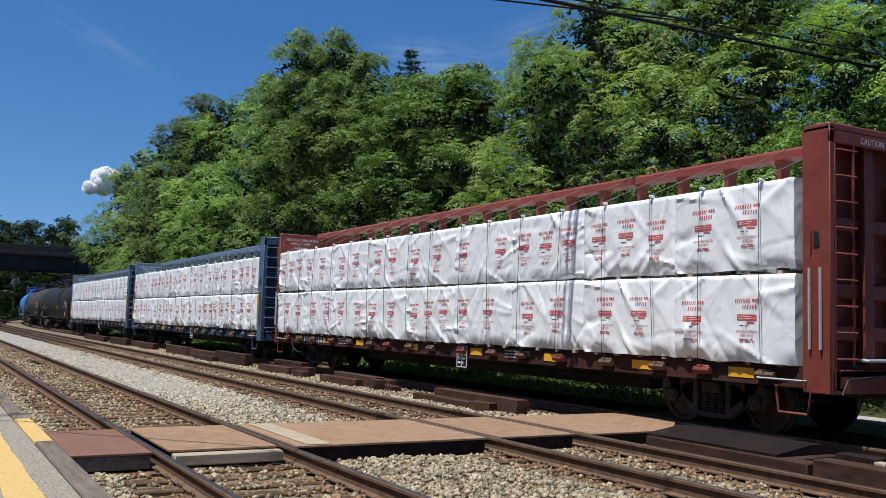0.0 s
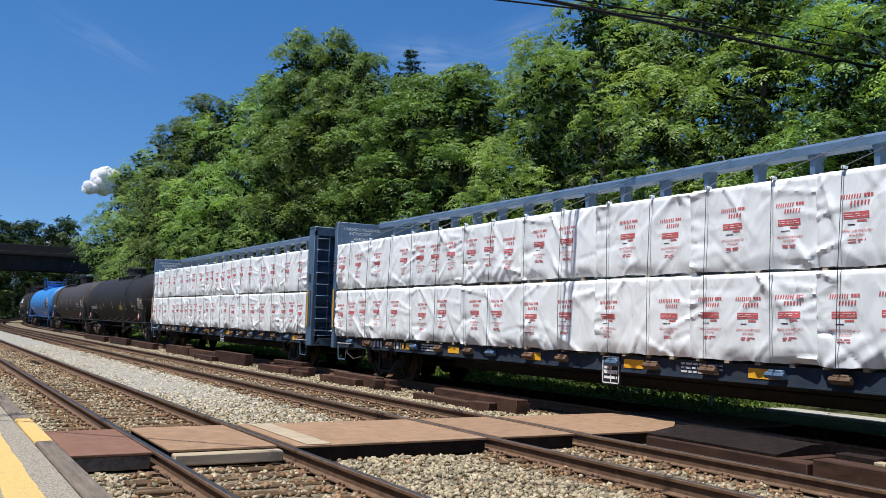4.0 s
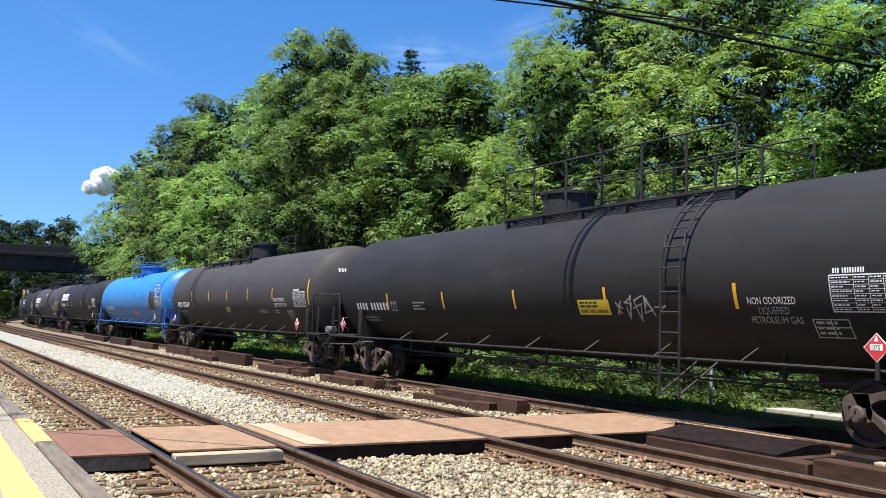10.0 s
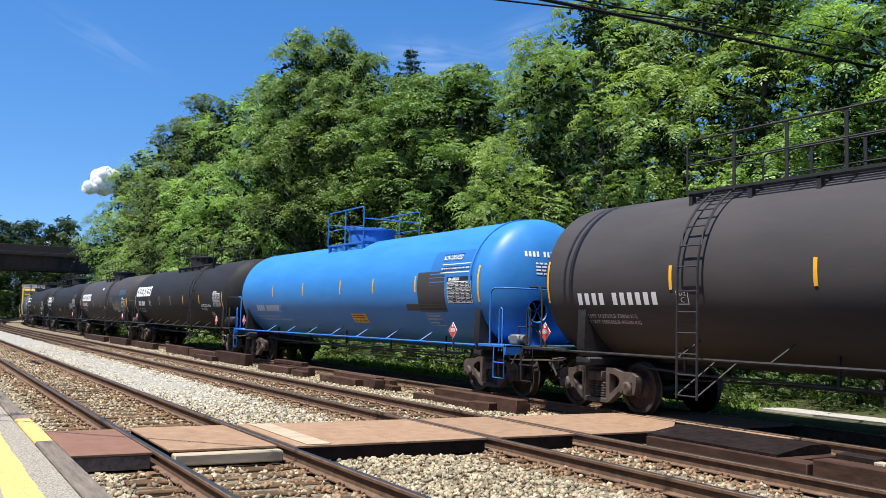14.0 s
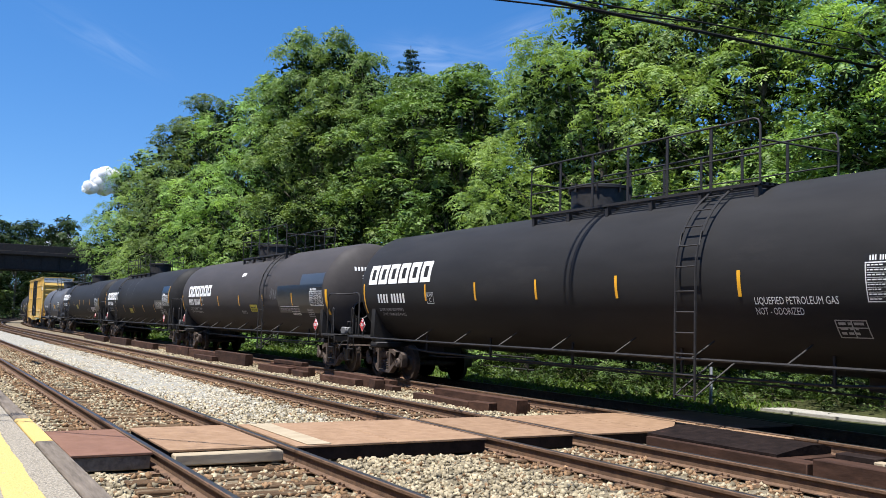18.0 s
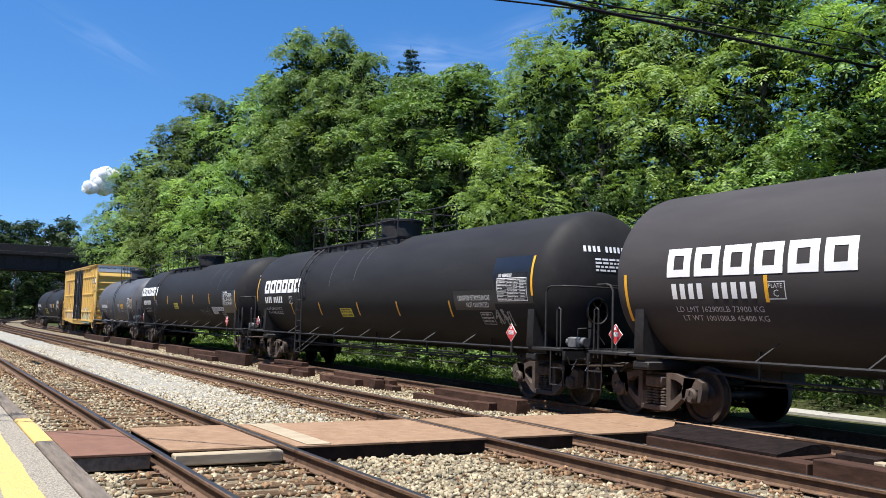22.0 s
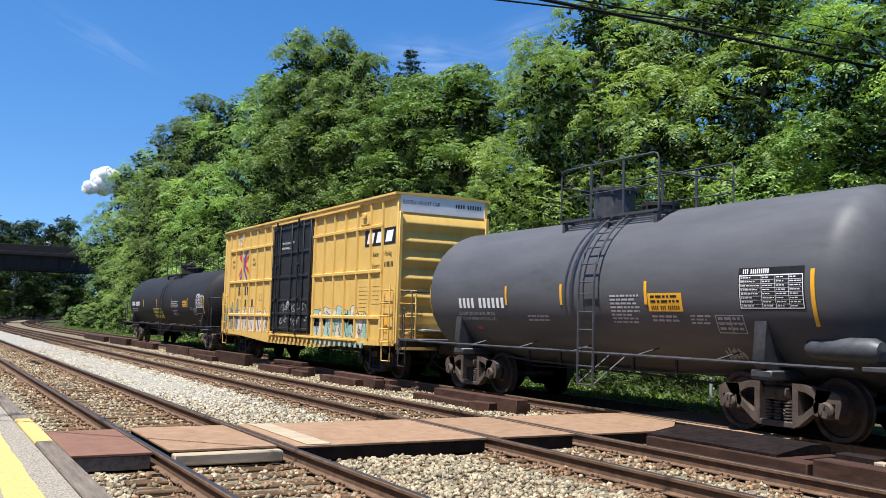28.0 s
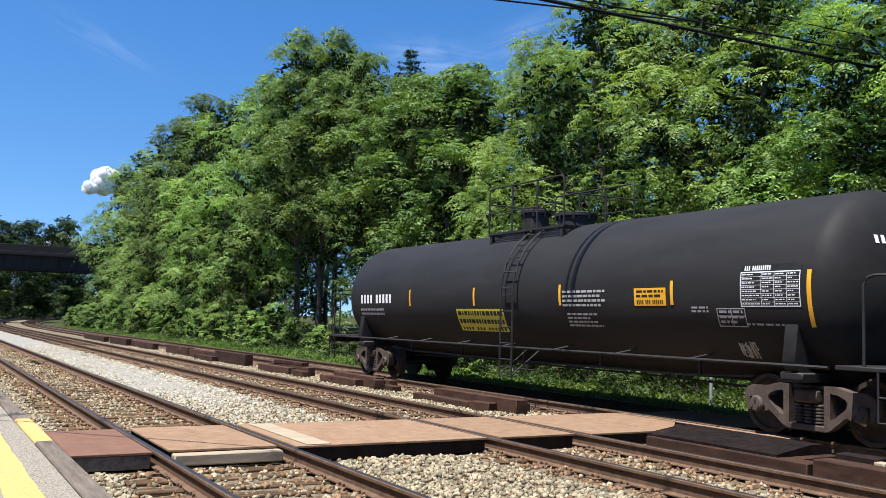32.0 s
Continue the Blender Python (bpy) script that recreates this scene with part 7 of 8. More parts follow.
for sy in (-1, 1):
    for x in RIBS:
        part("side_rib", Geo().prism([(x - 0.055, sy * SW), (x - 0.035, sy * (SW + 0.055)), (x + 0.035, sy * (SW + 0.055)), (x + 0.055, sy * SW)], "z", 1.05, 4.88), BOX_YELLOW, body)
    for a, b in ((-7.05, -1.9), (1.85, 6.9)):
        for z in (4.14, 2.9, 1.63):
            part("side_rail", Geo().prism([(sy * SW, z - 0.06), (sy * (SW + 0.06), z - 0.035), (sy * (SW + 0.06), z + 0.035), (sy * SW, z + 0.06)], "x", a, b), BOX_YELLOW, body)
    part("eave", Geo().box(-HB, HB, sy * SW, sy * (SW + 0.075), 4.8, 4.92, 0.012), BOX_YELLOW, body)
    part("side_sill", Geo().prism([(-7.7, 1.05), (7.7, 1.05), (7.7, 0.9), (5.6, 0.86), (2.2, 0.68), (-2.2, 0.68), (-5.6, 0.86), (-7.7, 0.9)], "y", sy * SW, sy * (SW + 0.03)), BOX_YELLOW, body)
    for x in (-HB, HB):
        part("corner_post", Geo().box(x - 0.08, x + 0.02 if x > 0 else x + 0.08, sy * (SW - 0.06), sy * (SW + 0.03), 0.95, 4.9, 0.012), BOX_YELLOW, body)
y1 = -SW - 0.06
door = part("door", Geo().box(-1.83, 1.76, -SW - 0.05, -SW + 0.01, 1.08, 4.74, 0.015), BLACK_PAINT, box_car, "black plug door with locking bars")
for x in (-1.78, -1.12, 0.0, 1.05, 1.7):
    part("door_rib", Geo().box(x - 0.05, x + 0.05, -SW - 0.1, -SW - 0.05, 1.1, 4.72, 0.015), BLACK_PAINT, door)
for z in (1.2, 1.7, 2.15, 2.95, 3.75, 4.6):
    part("door_rail", Geo().box(-1.8, 1.73, -SW - 0.085, -SW - 0.05, z - 0.045, z + 0.045, 0.015), BLACK_PAINT, door)
for x in (-1.3, 0.75):
    part("locking_bar", Geo().tube([(x, -SW - 0.14, 1.0), (x, -SW - 0.14, 4.85)], 0.03, 8), BLACK_PAINT, door)
    for z in (1.15, 2.2, 3.3, 4.6):
        part("bar_keeper", Geo().box(x - 0.06, x + 0.06, -SW - 0.17, -SW - 0.08, z - 0.05, z + 0.05, 0.01), BLACK_PAINT, door)
part("lock_wheel", Geo().lathe([(-SW - 0.12, 0.12), (-SW - 0.15, 0.13), (-SW - 0.16, 0.1)], 16, "y", (0.0, 0, 2.0)), GALVANISED, door)
part("lock_lever", Geo().tube([(0.0, -SW - 0.15, 2.0), (0.3, -SW - 0.16, 1.7), (0.15, -SW - 0.16, 1.4)], 0.02, 5), BLACK_PAINT, door)
for z in (0.98, 4.78):
    part("door_track", Geo().box(-2.0, 5.4, -SW - 0.1, -SW - 0.04, z - 0.03, z + 0.03, 0.008), BOX_YELLOW, box_car)
for k in range(22):
    x = -2.1 + 0.37 * k
    part("sill_lug", Geo().prism([(x, 0.92), (x + 0.18, 0.92), (x + 0.14, 0.78), (x + 0.0, 0.78)], "y", -SW - 0.075, -SW - 0.03), BOX_YELLOW if k < 12 else MINT_PAINT, box_car)
for words, x, z, size, wd in (("CLOSE AND LOCK DOORS", -1.02, 4.05, 0.115, 0.85), ("BEFORE MOVING CAR", -1.02, 3.88, 0.115, 0.85), ("UNLATCH", 1.3, 1.66, 0.07, 0.8), ("TO CLOSE", 1.3, 1.57, 0.07, 0.8), ("DOOR", 1.3, 1.48, 0.07, 0.8)):
    letters(words, size, lambda a, b: (x + a, -SW - 0.056, z + b), WHITE_PAINT, door, wd)


def side_marks(name, rects, mat, parent, label="", lift=0.0045):
    g = Geo()
    for a0, a1, z0, z1 in rects:
        g.add([(a0, -SW - lift, z0), (a1, -SW - lift, z0), (a1, -SW - lift, z1), (a0, -SW - lift, z1)], [(0, 1, 2, 3)])
    return tagged(part(name, g, mat, parent, label), kind="stuff" if len(rects) > 2 else "")


for words, x, z, size, wd in (("next", -6.83, 3.66, 0.2, 0.85), ("load", -6.78, 3.46, 0.2, 0.85), ("any", -4.3, 3.66, 0.2, 0.85), ("road", -4.3, 3.46, 0.2, 0.85), ("Railcar", 6.2, 3.3, 0.2, 0.75), ("Pooling", 6.95, 3.3, 0.2, 0.75), ("Experts", 6.2, 2.98, 0.2, 0.75)):
    letters(words, size, lambda a, b: (x + a + b * 0.15, -SW - 0.006, z + b), BLACK_PAINT, body, wd)
side_marks("web_bars", fit_bars((7,), 6.95, 7.5, 3.0, 3.14), BLACK_PAINT, body)
side_marks("car_number", fit_bars((2, 2), -5.98, -4.64, 2.38, 2.7) + fit_bars((1, 2, 1), -5.67, -4.05, 1.93, 2.22), BLACK_PAINT, body)
side_marks("name_ground", [(5.68, 7.62, 3.6, 4.06)], BLACK_PAINT, body, "black name panel")
for k in range(3):
    x = 5.82 + 0.58 * k
    part("name_blocks", Geo().add([(x, -SW - 0.008, 3.68), (x + 0.4, -SW - 0.008, 3.68), (x + 0.5, -SW - 0.008, 3.98), (x + 0.1, -SW - 0.008, 3.98)], [(0, 1, 2, 3)]), WHITE_PAINT, body, "white block shapes")
lift = 0.0
for mat, pts in ((RED_PAINT, [(-5.9, 3.95), (-5.75, 3.95), (-5.42, 3.68), (-5.42, 3.5), (-5.9, 3.8)]), (RED_PAINT, [(-5.9, 3.08), (-5.9, 3.25), (-5.42, 3.6), (-5.42, 3.42)]), (RED_PAINT, [(-4.78, 3.95), (-4.78, 3.8), (-5.22, 3.55), (-5.22, 3.72)]), (RED_PAINT, [(-4.78, 3.2), (-4.78, 3.36), (-5.22, 3.62), (-5.22, 3.46)]),
                 (DEEP_BLUE, [(-5.85, 4.12), (-5.7, 4.12), (-5.22, 3.72), (-5.35, 3.62)]), (DEEP_BLUE, [(-5.85, 2.98), (-5.7, 2.98), (-5.2, 3.4), (-5.35, 3.5)]), (DEEP_BLUE, [(-4.85, 4.12), (-5.0, 4.12), (-5.42, 3.72), (-5.3, 3.62)]), (DEEP_BLUE, [(-4.85, 2.98), (-5.0, 2.98), (-5.42, 3.42), (-5.3, 3.5)]), (DEEP_BLUE, [(-5.42, 3.38), (-5.32, 3.32), (-5.22, 3.38), (-5.19, 3.55), (-5.22, 3.74), (-5.32, 3.8), (-5.42, 3.74), (-5.38, 3.56)])):
    g = Geo().add([(x, -SW - (0.006 if mat is RED_PAINT else 0.009) - lift, z) for x, z in pts], [tuple(range(len(pts)))])
    part("emblem", g, mat, body, "red and blue crossed emblem")
    lift += 0.0006
side_marks("boxed_mark", outline(-3.34, -3.09, 2.15, 2.41, 0.012), BLACK_PAINT, body)
side_marks("data_lines", [(a, b, c, c + 0.18 * (d - c)) for a, b, c, d in small_lines(5.4, 5.95, 1.75, 2.55, 7, 3) + small_lines(6.25, 6.75, 1.95, 2.55, 5, 4)], OLD_TIMBER, body)
bracket = part("card_board", Geo().box(5.42, 6.0, -SW - 0.03, -SW - 0.004, 4.24, 4.5, 0.008), BOX_YELLOW, body, "small board for routing cards")
part("clip", Geo().box(5.6, 5.82, -SW - 0.09, -SW - 0.03, 4.4, 4.56, 0.02), BOX_YELLOW, bracket)
side_marks("paper_label", [(-2.04, -1.92, 2.55, 3.2), (-1.95, -1.86, 2.3, 2.7)], WHITE_PAINT, body, "torn white paper")


def bubble_letters(x0, x1, z0, z1, n, fills, line, seed, label):
    """Fat sprayed letters: overlapping lobed blobs, each with a painted outline and an inner stroke."""
    r = random.Random(seed)
    tone = {m: Geo() for m in fills}
    edge, step = Geo(), 0
    for k in range(n):
        cx = x0 + (x1 - x0) * (k + 0.5) / n
        w, hgt = (x1 - x0) / n * r.uniform(0.5, 0.66), (z1 - z0) * r.uniform(0.36, 0.54)
        cz = z0 + (z1 - z0) * r.uniform(0.42, 0.58)
        ring = []
        for i in range(28):
            a = 2 * math.pi * i / 28
            q = 1 + 0.22 * math.sin(3 * a + r.uniform(-0.2, 0.2) + k) + 0.15 * math.sin(5 * a + k * 2)
            c, s = math.cos(a), math.sin(a)
            ring.append((cx + w * q * math.copysign(abs(c) ** 0.7, c) + 0.12 * s, max(z0 - 0.06, cz + hgt * q * math.copysign(abs(s) ** 0.7, s))))
        y = -SW - 0.0065 - 0.0012 * (k % 3)
        tone[fills[k % len(fills)]].add([(x, y, z) for x, z in ring], [tuple(range(28))])
        inner = [(cx + (x - cx) * 0.93, cz + (z - cz) * 0.94) for x, z in ring]
        edge.add([(x, y - 0.0006, z) for x, z in ring + inner], [(i, (i + 1) % 28, 28 + (i + 1) % 28, 28 + i) for i in range(28)])
        for _ in range(3):
            a, b = r.uniform(0, 6.3), r.uniform(0.15, 0.45)
            arc = [(cx + w * b * math.cos(a + t * 0.35) + 0.03 * t, cz + hgt * (b + 0.2) * math.sin(a + t * 0.4)) for t in range(8)]
            edge.add([(x, y - 0.0006, z) for x, z in arc] + [(x + 0.035, y - 0.0006, z + 0.02) for x, z in arc], [(i, i + 1, 9 + i, 8 + i) for i in range(7)])
    for m, g in tone.items():
        tagged(part("spray_paint", g, m, body, label), kind="stuff")
    tagged(part("spray_outline", edge, line, body, "sprayed outlines"), kind="stuff")


PALE_SPRAY = material("off_white_spray_paint", (0.5, 0.43, 0.35), (0.68, 0.62, 0.54), 2.5, 0.6, patch=(0.5, 0.36, 0.26), patch_scale=3, patch_at=0.58)
PINK_BROWN = material("brown_spray_paint", (0.13, 0.05, 0.035), (0.22, 0.09, 0.06), 6, 0.6)
LINE_BLACK = material("black_spray_paint", (0.02, 0.02, 0.022), (0.06, 0.06, 0.06), 6, 0.6)
SAGE_SPRAY = material("grey_green_spray_paint", (0.12, 0.13, 0.12), (0.3, 0.31, 0.28), 3, 0.6, patch=(0.4, 0.35, 0.2), patch_scale=3, patch_at=0.6)
LIME_LINE = material("lime_spray_paint", (0.5, 0.52, 0.1), (0.65, 0.66, 0.2), 6, 0.6)
bubble_letters(2.0, 6.1, 0.86, 1.75, 9, (MINT_PAINT, PALE_SPRAY, MINT_PAINT), LINE_BLACK, 2, "mint and white sprayed letters")
bubble_letters(2.1, 5.4, 1.35, 1.9, 4, (MINT_PAINT, PALE_SPRAY), LINE_BLACK, 6, "mint and white sprayed letters")
bubble_letters(-5.85, -2.5, 0.86, 1.85, 9, (PALE_SPRAY, PINK_PAINT), PINK_BROWN, 5, "pale pink and white sprayed letters")
bubble_letters(-7.72, -5.85, 1.0, 2.0, 4, (SAGE_SPRAY,), LINE_BLACK, 8, "grey sprayed letters")
side_marks("spray_line", scrawl(9, -7.72, -5.9, 1.85, 2.08, 5, 5), LIME_LINE, body, "lime sprayed edging", 0.011)
side_marks("spray_line", scrawl(12, -6.1, -5.45, 4.2, 4.8, 3, 8), WHITE_PAINT, body, "white sprayed scrawl", 0.011)
g = Geo()
for a0, a1, z0, z1 in scrawl(15, -1.0, 1.6, 1.75, 2.1, 7, 6) + scrawl(16, -1.0, 0.9, 1.3, 1.65, 5, 7):
    g.add([(a0, -SW - 0.0545, z0), (a1, -SW - 0.0545, z0), (a1, -SW - 0.0545, z1), (a0, -SW - 0.0545, z1)], [(0, 1, 2, 3)])
tagged(part("spray_line", g, SCRAWL_GREY, door, "pale sprayed scrawl"), kind="stuff")
side_marks("reflector", [(-2.02, -1.9, 1.12, 1.55), (1.86, 1.98, 1.12, 1.5), (6.05, 6.17, 1.1, 1.5), (7.1, 7.25, 1.25, 1.75)], REFLECT_YELLOW, body, "yellow reflective stripes", 0.013)
# ends: stepped horizontal corrugations, white top panel, ladders
for sx in (-1, 1):
    xe = sx * HB
    for k in range(7):
        z = 1.0 + 0.49 * k
        part("end_corrugation", Geo().prism([(xe, z), (xe + sx * 0.1, z + 0.17), (xe + sx * 0.11, z + 0.21), (xe + sx * 0.1, z + 0.25), (xe, z + 0.45)], "y", -SW + 0.08, SW - 0.08), BOX_YELLOW, body)
    for sy in (-1, 1):
        part("end_post", Geo().box(xe + sx * 0.022, xe + sx * 0.13, sy * (SW - 0.08), sy * (SW + 0.02), 0.98, 4.44, 0.012), BOX_YELLOW, body)
    top = part("end_panel", Geo().box(xe, xe + sx * 0.012, -SW + 0.02, SW - 0.02, 4.45, 4.9), WHITE_PAINT, body, "white top panel of the end")
    if sx > 0:
        letters("EXCESS HEIGHT CAR", 0.15, lambda a, b: (xe + 0.017, -1.25 + a, 4.66 + b), BLACK_PAINT, top, 0.8)
        g = Geo()
        for a0, a1, z0, z1 in fit_bars((4, 6), 0.35, 1.2, 4.66, 4.77):
            g.add([(xe + 0.017, a0, z0), (xe + 0.017, a1, z0), (xe + 0.017, a1, z1), (xe + 0.017, a0, z1)], [(0, 1, 2, 3)])
        tagged(part("car_number", g, BLACK_PAINT, top), kind="stuff")
    for k in range(5):
        z = 1.0 + 0.34 * k
        part("rung", Geo().tube([(sx * 7.05, -SW - 0.03, z), (sx * 7.05, -SW - 0.12, z), (sx * 7.58, -SW - 0.12, z), (sx * 7.58, -SW - 0.03, z)], 0.016, 5), BOX_YELLOW, body)
        part("rung", Geo().tube([(xe + sx * 0.02, -1.3, z), (xe + sx * 0.16, -1.3, z), (xe + sx * 0.16, -0.85, z), (xe + sx * 0.02, -0.85, z)], 0.016, 5), BOX_YELLOW, body)
    for x in (7.05, 7.58):
        part("ladder_stile", Geo().box(sx * x - 0.02, sx * x + 0.02, -SW - 0.13, -SW - 0.1, 0.9, 2.5, 0.006), BOX_YELLOW, body)
    part("ladder_stile", Geo().box(xe + sx * 0.14, xe + sx * 0.18, -0.87, -0.83, 0.9, 2.3, 0.006), BOX_YELLOW, body)
    part("step", Geo().tube([(sx * 7.05, -SW - 0.06, 0.95), (sx * 7.08, -SW - 0.06, 0.5), (sx * 7.55, -SW - 0.06, 0.5), (sx * 7.58, -SW - 0.06, 0.95)], 0.02, 5), BOX_YELLOW, box_car)
    part("end_sill", Geo().box(xe - sx * 0.3, xe + sx * 0.25, -1.2, 1.2, 0.8, 1.05, 0.02), BOX_YELLOW, box_car)
    part("crossover_step", Geo().box(xe + sx * 0.05, xe + sx * 0.4, -0.75, 0.75, 1.3, 1.35, 0.008), GALVANISED, box_car)
    coupler(box_car, xe + sx * 0.1, sx)
    truck(box_car, sx * 6.0, -122.0, DARK_TRUCK)
part("centre_sill", Geo().box(-HB, HB, -0.35, 0.35, 0.6, 1.0, 0.02), BLACK_IRON, box_car)
CARS.append((box_car, -122.0))


# ---------- timbers beside the train's track ----------


def timber_stack(label, pieces, mats=None):
    stack = thing("timber_stack", label, "timbers", group="stacked timbers between the tracks")
    for i, (x0, x1, y0, y1, z0, z1, turn) in enumerate(pieces):
        cx, cy = (x0 + x1) / 2, (y0 + y1) / 2
        g = Geo().box(-(x1 - x0) / 2, (x1 - x0) / 2, -(y1 - y0) / 2, (y1 - y0) / 2, z0, z1, 0.012)
        part("timber", g, mats[i] if mats else OLD_TIMBER, stack, m=pose(cx, cy, 0, 0, 0, turn))
    return stack


timber_stack("dark brown square timbers stacked on the ballast", [(-18.4, -15.1, 10.3, 10.58, -0.24, 0.08, 0), (-18.9, -16.4, 10.0, 10.24, -0.24, -0.06, -1.5), (-16.35, -15.75, 10.0, 10.25, -0.24, -0.03, 12), (-18.0, -15.4, 10.6, 10.85, -0.24, -0.02, 0)])
timber_stack("dark brown square timbers stacked on the ballast", [(-24.3, -21.6, 10.36, 10.62, -0.24, 0.1, 0), (-24.6, -22.3, 10.08, 10.32, -0.24, 0.0, 1), (-21.9, -21.2, 10.25, 10.5, -0.24, 0.06, -14), (-21.4, -20.6, 10.4, 10.65, -0.24, -0.06, -8), (-23.8, -21.4, 10.65, 10.9, -0.24, 0.04, 0)])
timber_stack("old brown timbers heaped on the ballast", [(-29.8, -26.4, 10.4, 10.65, -0.24, 0.08, 0), (-30.0, -27.4, 10.1, 10.36, -0.24, 0.02, 2), (-27.3, -26.0, 10.15, 10.38, -0.24, -0.02, -6), (-29.4, -27.0, 10.4, 10.65, 0.085, 0.2, 1)])
timber_stack("long row of dark timbers beside the rail", [(-36.0, -32.2, 10.3, 10.6, -0.24, 0.22, 0), (-40.0, -36.05, 10.32, 10.6, -0.24, 0.14, 0.5), (-44.2, -40.1, 10.3, 10.58, -0.24, 0.18, -0.4), (-38.0, -35.5, 10.02, 10.26, -0.24, 0.0, 0.6)])
timber_stack("far dark timbers beside the rail", [(-52.0, -47.0, 10.3, 10.6, -0.24, 0.12, 0.3), (-58.5, -53.5, 10.3, 10.6, -0.24, 0.16, 0), (-68.0, -60.5, 10.3, 10.6, -0.24, 0.1, 0)])
ramp = thing("timber_ramp", "black tarred timbers with sloping top beside the track", "timbers", group="stacked timbers between the tracks")
part("timber", Geo().box(-10.03, -7.32, 9.05, 9.33, -0.3, 0.04, 0.012), OLD_TIMBER, ramp, "brown front timber")
part("cap", Geo().prism([(9.12, 0.045), (9.12, 0.075), (9.72, 0.165), (9.95, 0.165), (10.1, 0.12), (10.1, 0.045)], "x", -10.08, -7.8), TAR_WOOD, ramp, "black-tarred cap with bevelled edges")
part("timber", Geo().box(-10.1, -7.66, 9.35, 10.08, -0.3, 0.04, 0.012), OLD_TIMBER, ramp)
timber_stack("heavy brown timbers laid end to end", [(-7.27, -4.3, 9.08, 9.4, -0.3, 0.1, 0), (-4.25, 0.5, 9.08, 9.4, -0.3, 0.1, 0), (-7.55, -7.0, 9.85, 10.1, -0.24, 0.1, 4), (-6.8, -3.0, 10.0, 10.3, -0.24, 0.13, -1), (-7.0, -6.86, 9.8, 9.95, -0.24, 0.07, 0)], [OLD_TIMBER, OLD_TIMBER, TAR_WOOD, OLD_TIMBER, PALE_TIMBER])
part("loose_board", Geo().box(-12.9, -9.4, 11.22, 11.36, -0.03, -0.005, 0.004), PLANK, crossing, "thin loose board beside the rail")

# ---------- far side: concrete path, post, railing ----------
path = tagged(part("concrete_path", Geo().prism([(-13.35, 15.0), (14, 15.0), (14, 16.7), (-13.0, 16.7)], "z", -0.3, 0.0), CONCRETE), "pale concrete path beyond the tracks", "path", kind="structure")
post = thing("marker_post", "grey galvanised steel post beside the track", "post", pose(-14.35, 14.75, ground_z(-14.35, 14.75)))
part("pole", Geo().lathe([(-0.2, 0.035), (0.98, 0.035), (1.0, 0.02), (1.0, 0)], 12, "z"), GALVANISED, post)
for z in (0.52, 0.62):
    part("band", Geo().lathe([(z, 0.036), (z, 0.04), (z + 0.035, 0.04), (z + 0.035, 0.036)], 12, "z"), BLACK_IRON, post)
railing = thing("pipe_railing", "dark pipe railing in the undergrowth beside the line", "railing", pose(0, 0, 0))
for z in (0.28, 0.62):
    part("rail", Geo().tube([(-37, 15.25, z - 0.03), (-29, 15.25, z), (-21.5, 15.25, z)], 0.025, 6), BLACK_IRON, railing)
for k in range(7):
    part("post", Geo().tube([(-36.8 + 2.5 * k, 15.25, -0.3), (-36.8 + 2.5 * k, 15.25, 0.64)], 0.028, 6), BLACK_IRON, railing)

# ---------- overhead cables ----------


def cable(label, a, b, r, sag):
    a, b = Vector(a), Vector(b)
    pts = [a.lerp(b, t / 12) - Vector((0, 0, sag * 4 * (t / 12) * (1 - t / 12))) for t in range(13)]
    tagged(part("overhead_cable", Geo().tube(pts, r, 6), CABLE), label, "cable", group="overhead cables")


cable("thick black bundled cable across the tracks", (-13.6, -6.5, 7.08), (-13.6, 26.0, 8.01), 0.036, 0.02)
cable("black cable across the tracks", (-13.8, -6.3, 5.87), (-13.65, 13.2, 7.8), 0.017, 0.01)
cable("black cable across the tracks", (-13.8, -6.3, 6.9), (-13.8, 26.0, 8.58), 0.02, 0.02)
cable("thin black cable across the tracks", (-13.8, -6.3, 7.6), (-13.8, 26.0, 8.88), 0.011, 0.02)
cable("thin black cable slanting over the platform", (-18.4, -6.5, 7.3), (-2.3, 8.5, 7.3), 0.02, 0.3)


def utility_pole(x, y, h):
    pole = thing("utility_pole", "brown wooden utility pole with a crossarm", "pole", pose(x, y, -0.4), "utility poles")
    part("mast", Geo().tube([(0, 0, 0), (0, 0, h + 0.4)], 0.17, 10, r1=0.12), OLD_TIMBER, pole)
    arm = part("crossarm", Geo().box(-1.3, 1.3, -0.06, 0.06, h - 0.7, h - 0.55, 0.01), OLD_TIMBER, pole)
    for k in (-1.1, -0.4, 0.4, 1.1):
        part("insulator", Geo().lathe([(h - 0.55, 0.03), (h - 0.5, 0.05), (h - 0.44, 0.05), (h - 0.4, 0.02)], 8, "z", (k, 0, 0)), CONCRETE, arm)


utility_pole(-13.9, -6.6, 8.6)
utility_pole(-33.6, 0.4, 9.6)
utility_pole(-13.9, 26.2, 9.4)

# ---------- clouds ----------


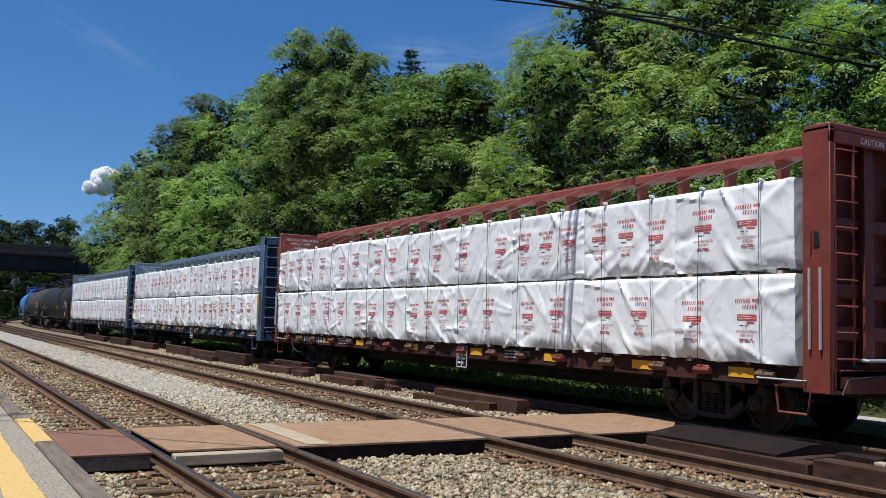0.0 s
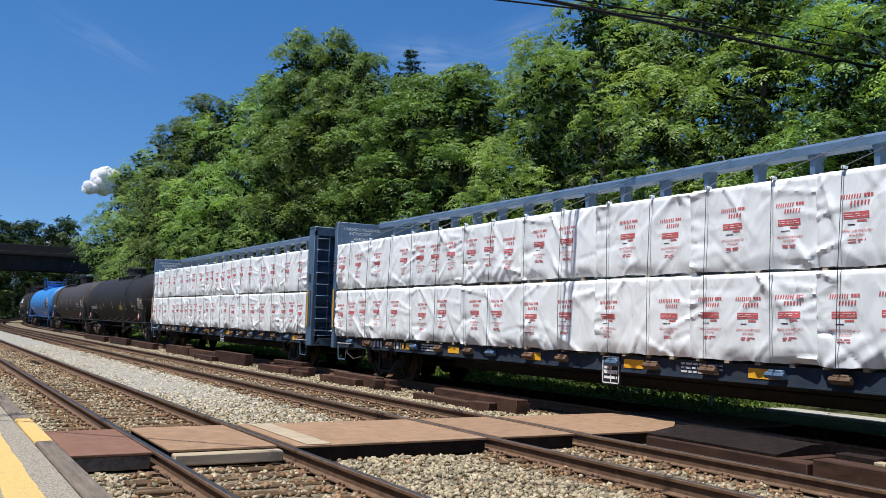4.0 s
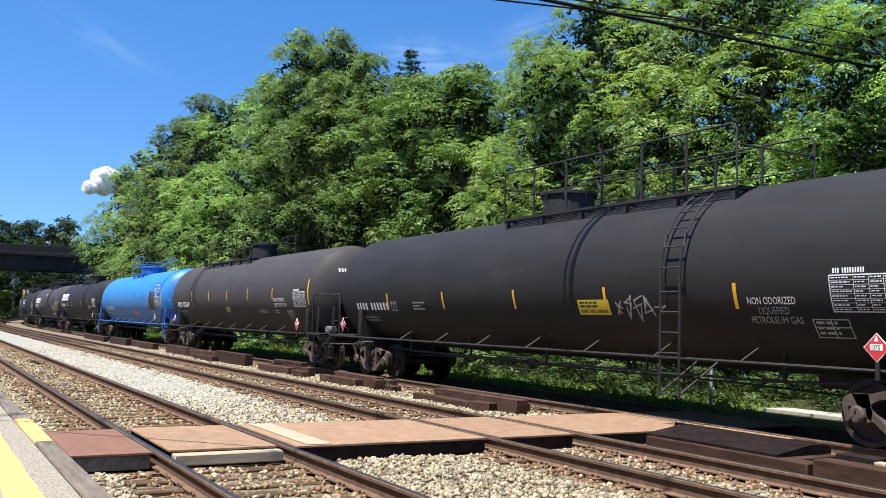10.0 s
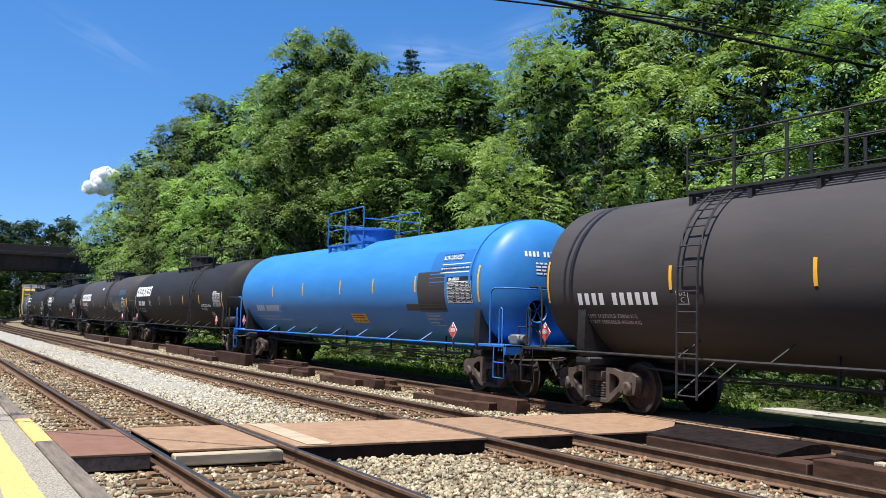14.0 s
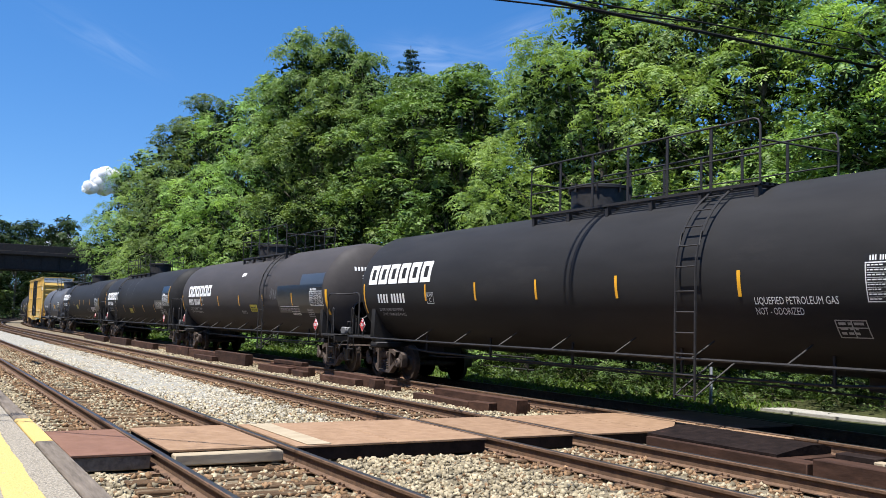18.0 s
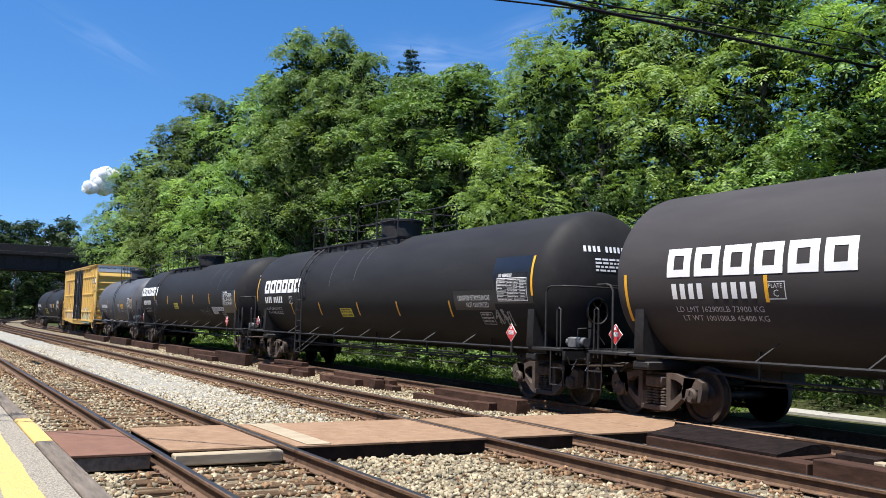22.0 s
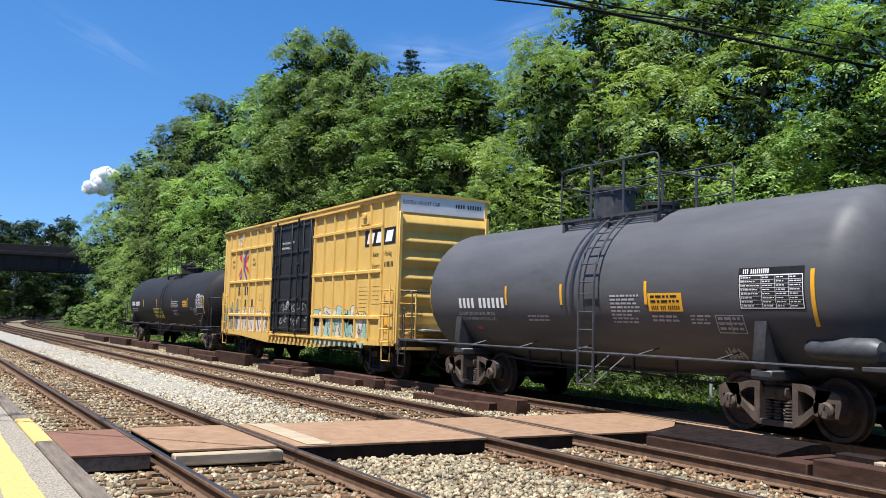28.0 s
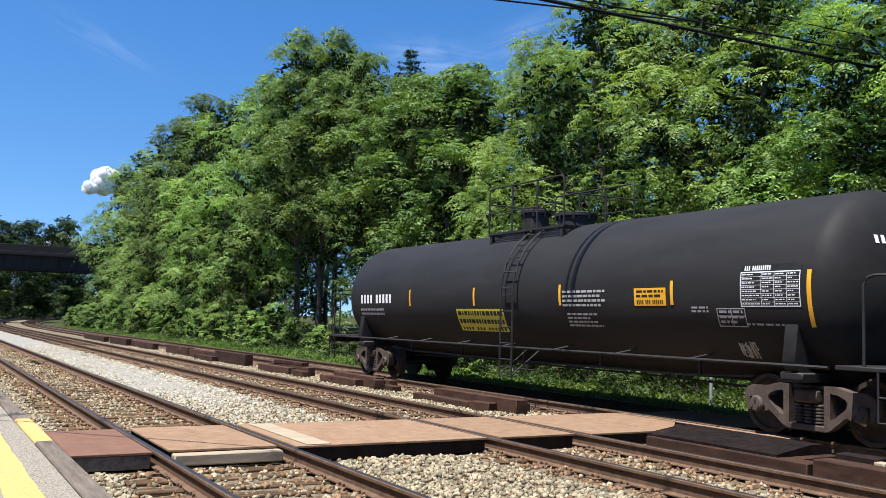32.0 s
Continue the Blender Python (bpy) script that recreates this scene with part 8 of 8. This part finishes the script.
def cloud(x, y, z, wide, tall, seed):
    r = random.Random(seed)
    g = Geo()
    for k in range(48):
        f = r.uniform(-1, 1)
        rad = tall * r.uniform(0.16, 0.36) * (1 - 0.6 * abs(f))
        c = Vector((r.uniform(-0.3, 0.3) * wide * 0.5, f * wide * 0.5, rad * 0.7 + (1 - abs(f) ** 1.5) * tall * r.uniform(0, 0.6)))
        n, m = 16, 10
        vs = []
        for i in range(m + 1):
            for j in range(n):
                th, ph = math.pi * i / m, 2 * math.pi * j / n
                d = Vector((math.sin(th) * math.cos(ph), math.sin(th) * math.sin(ph), math.cos(th)))
                q = rad * (1 + 0.16 * noise.noise(d * 2.2 + Vector((k, seed, 0))) + 0.05 * noise.noise(d * 5 + Vector((0, k, seed))))
                vs.append(c + d * q)
        g.add(vs, [(i * n + j, i * n + (j + 1) % n, (i + 1) * n + (j + 1) % n, (i + 1) * n + j) for i in range(m) for j in range(n)])
    tagged(part("cloud", g, CLOUD_WHITE, m=pose(x, y, z)), "small white fair-weather cloud", "cloud", kind="structure")


cloud(-2000, 325, 247, 84, 58, 183)
cloud(-2000, 246, 128, 62, 38, 102)


# ---------- unseen wall added behind the platform: blocks low sky light, closes the place ---
BLOCKER_BROWN = material("sky_blocker_brown", (0.1, 0.06, 0.045), (0.2, 0.12, 0.09), 5, 0.85, bump=0.4, bump_scale=14, patch=(0.13, 0.1, 0.085), patch_scale=0.6, patch_at=0.58)
tagged(new("sky_block_wall", Geo().box(-90, 40, -10.4, -10.0, -0.6, 10.5, 0.02).mesh("sky_block_wall", BLOCKER_BROWN)), "added unseen brown wall that blocks low sky light", "wall", kind="structure")


# ---------- motion ----------
def motions():
    """The train rolls by; its wheels turn while it passes."""
    for car, s in CARS:
        walk(car, [(t * 0.8, train_pose(s, t * 0.8)) for t in range(41)])
    for w, s, a in REAL_WHEELS:
        rows, last = [], None
        for i in range(401):
            t = i * 0.08
            x = s + train_shift(t)
            turn = max(-45.0, min(8.0, x)) / WHEEL_R
            if last is not None and abs(turn - last) < 1e-9 and 0 < i < 400:
                held = t
                continue
            if last is not None and rows and t - rows[-1][0] > 0.12:
                rows.append((t - 0.08, Matrix.Translation((a, 0, WHEEL_R)) @ Matrix.Rotation(last, 4, "Y")))
            rows.append((t, Matrix.Translation((a, 0, WHEEL_R)) @ Matrix.Rotation(turn, 4, "Y")))
            last = turn
        walk(w, rows)
    # the red car waits beyond the view, then crosses the bridge
    times = [0.0, 26.5] + [26.6 + i / 30 for i in range(163)]

    def place(t):
        return 22.4 - 12.9 * (32.0 - t) if t > 28.0 else -45.0 + 15.8 * max(0.0, t - 26.55) / 1.45
    walk(road_car, [(t, road_car_pose(place(t))) for t in times[:2] + times[2::10]])
    for w, wx, wy in ROAD_WHEELS:
        walk(w, [(t, Matrix.Translation((wx, wy, 0.33)) @ Matrix.Rotation((place(t) + 45) / 0.33, 4, "Y")) for t in times])


motions()
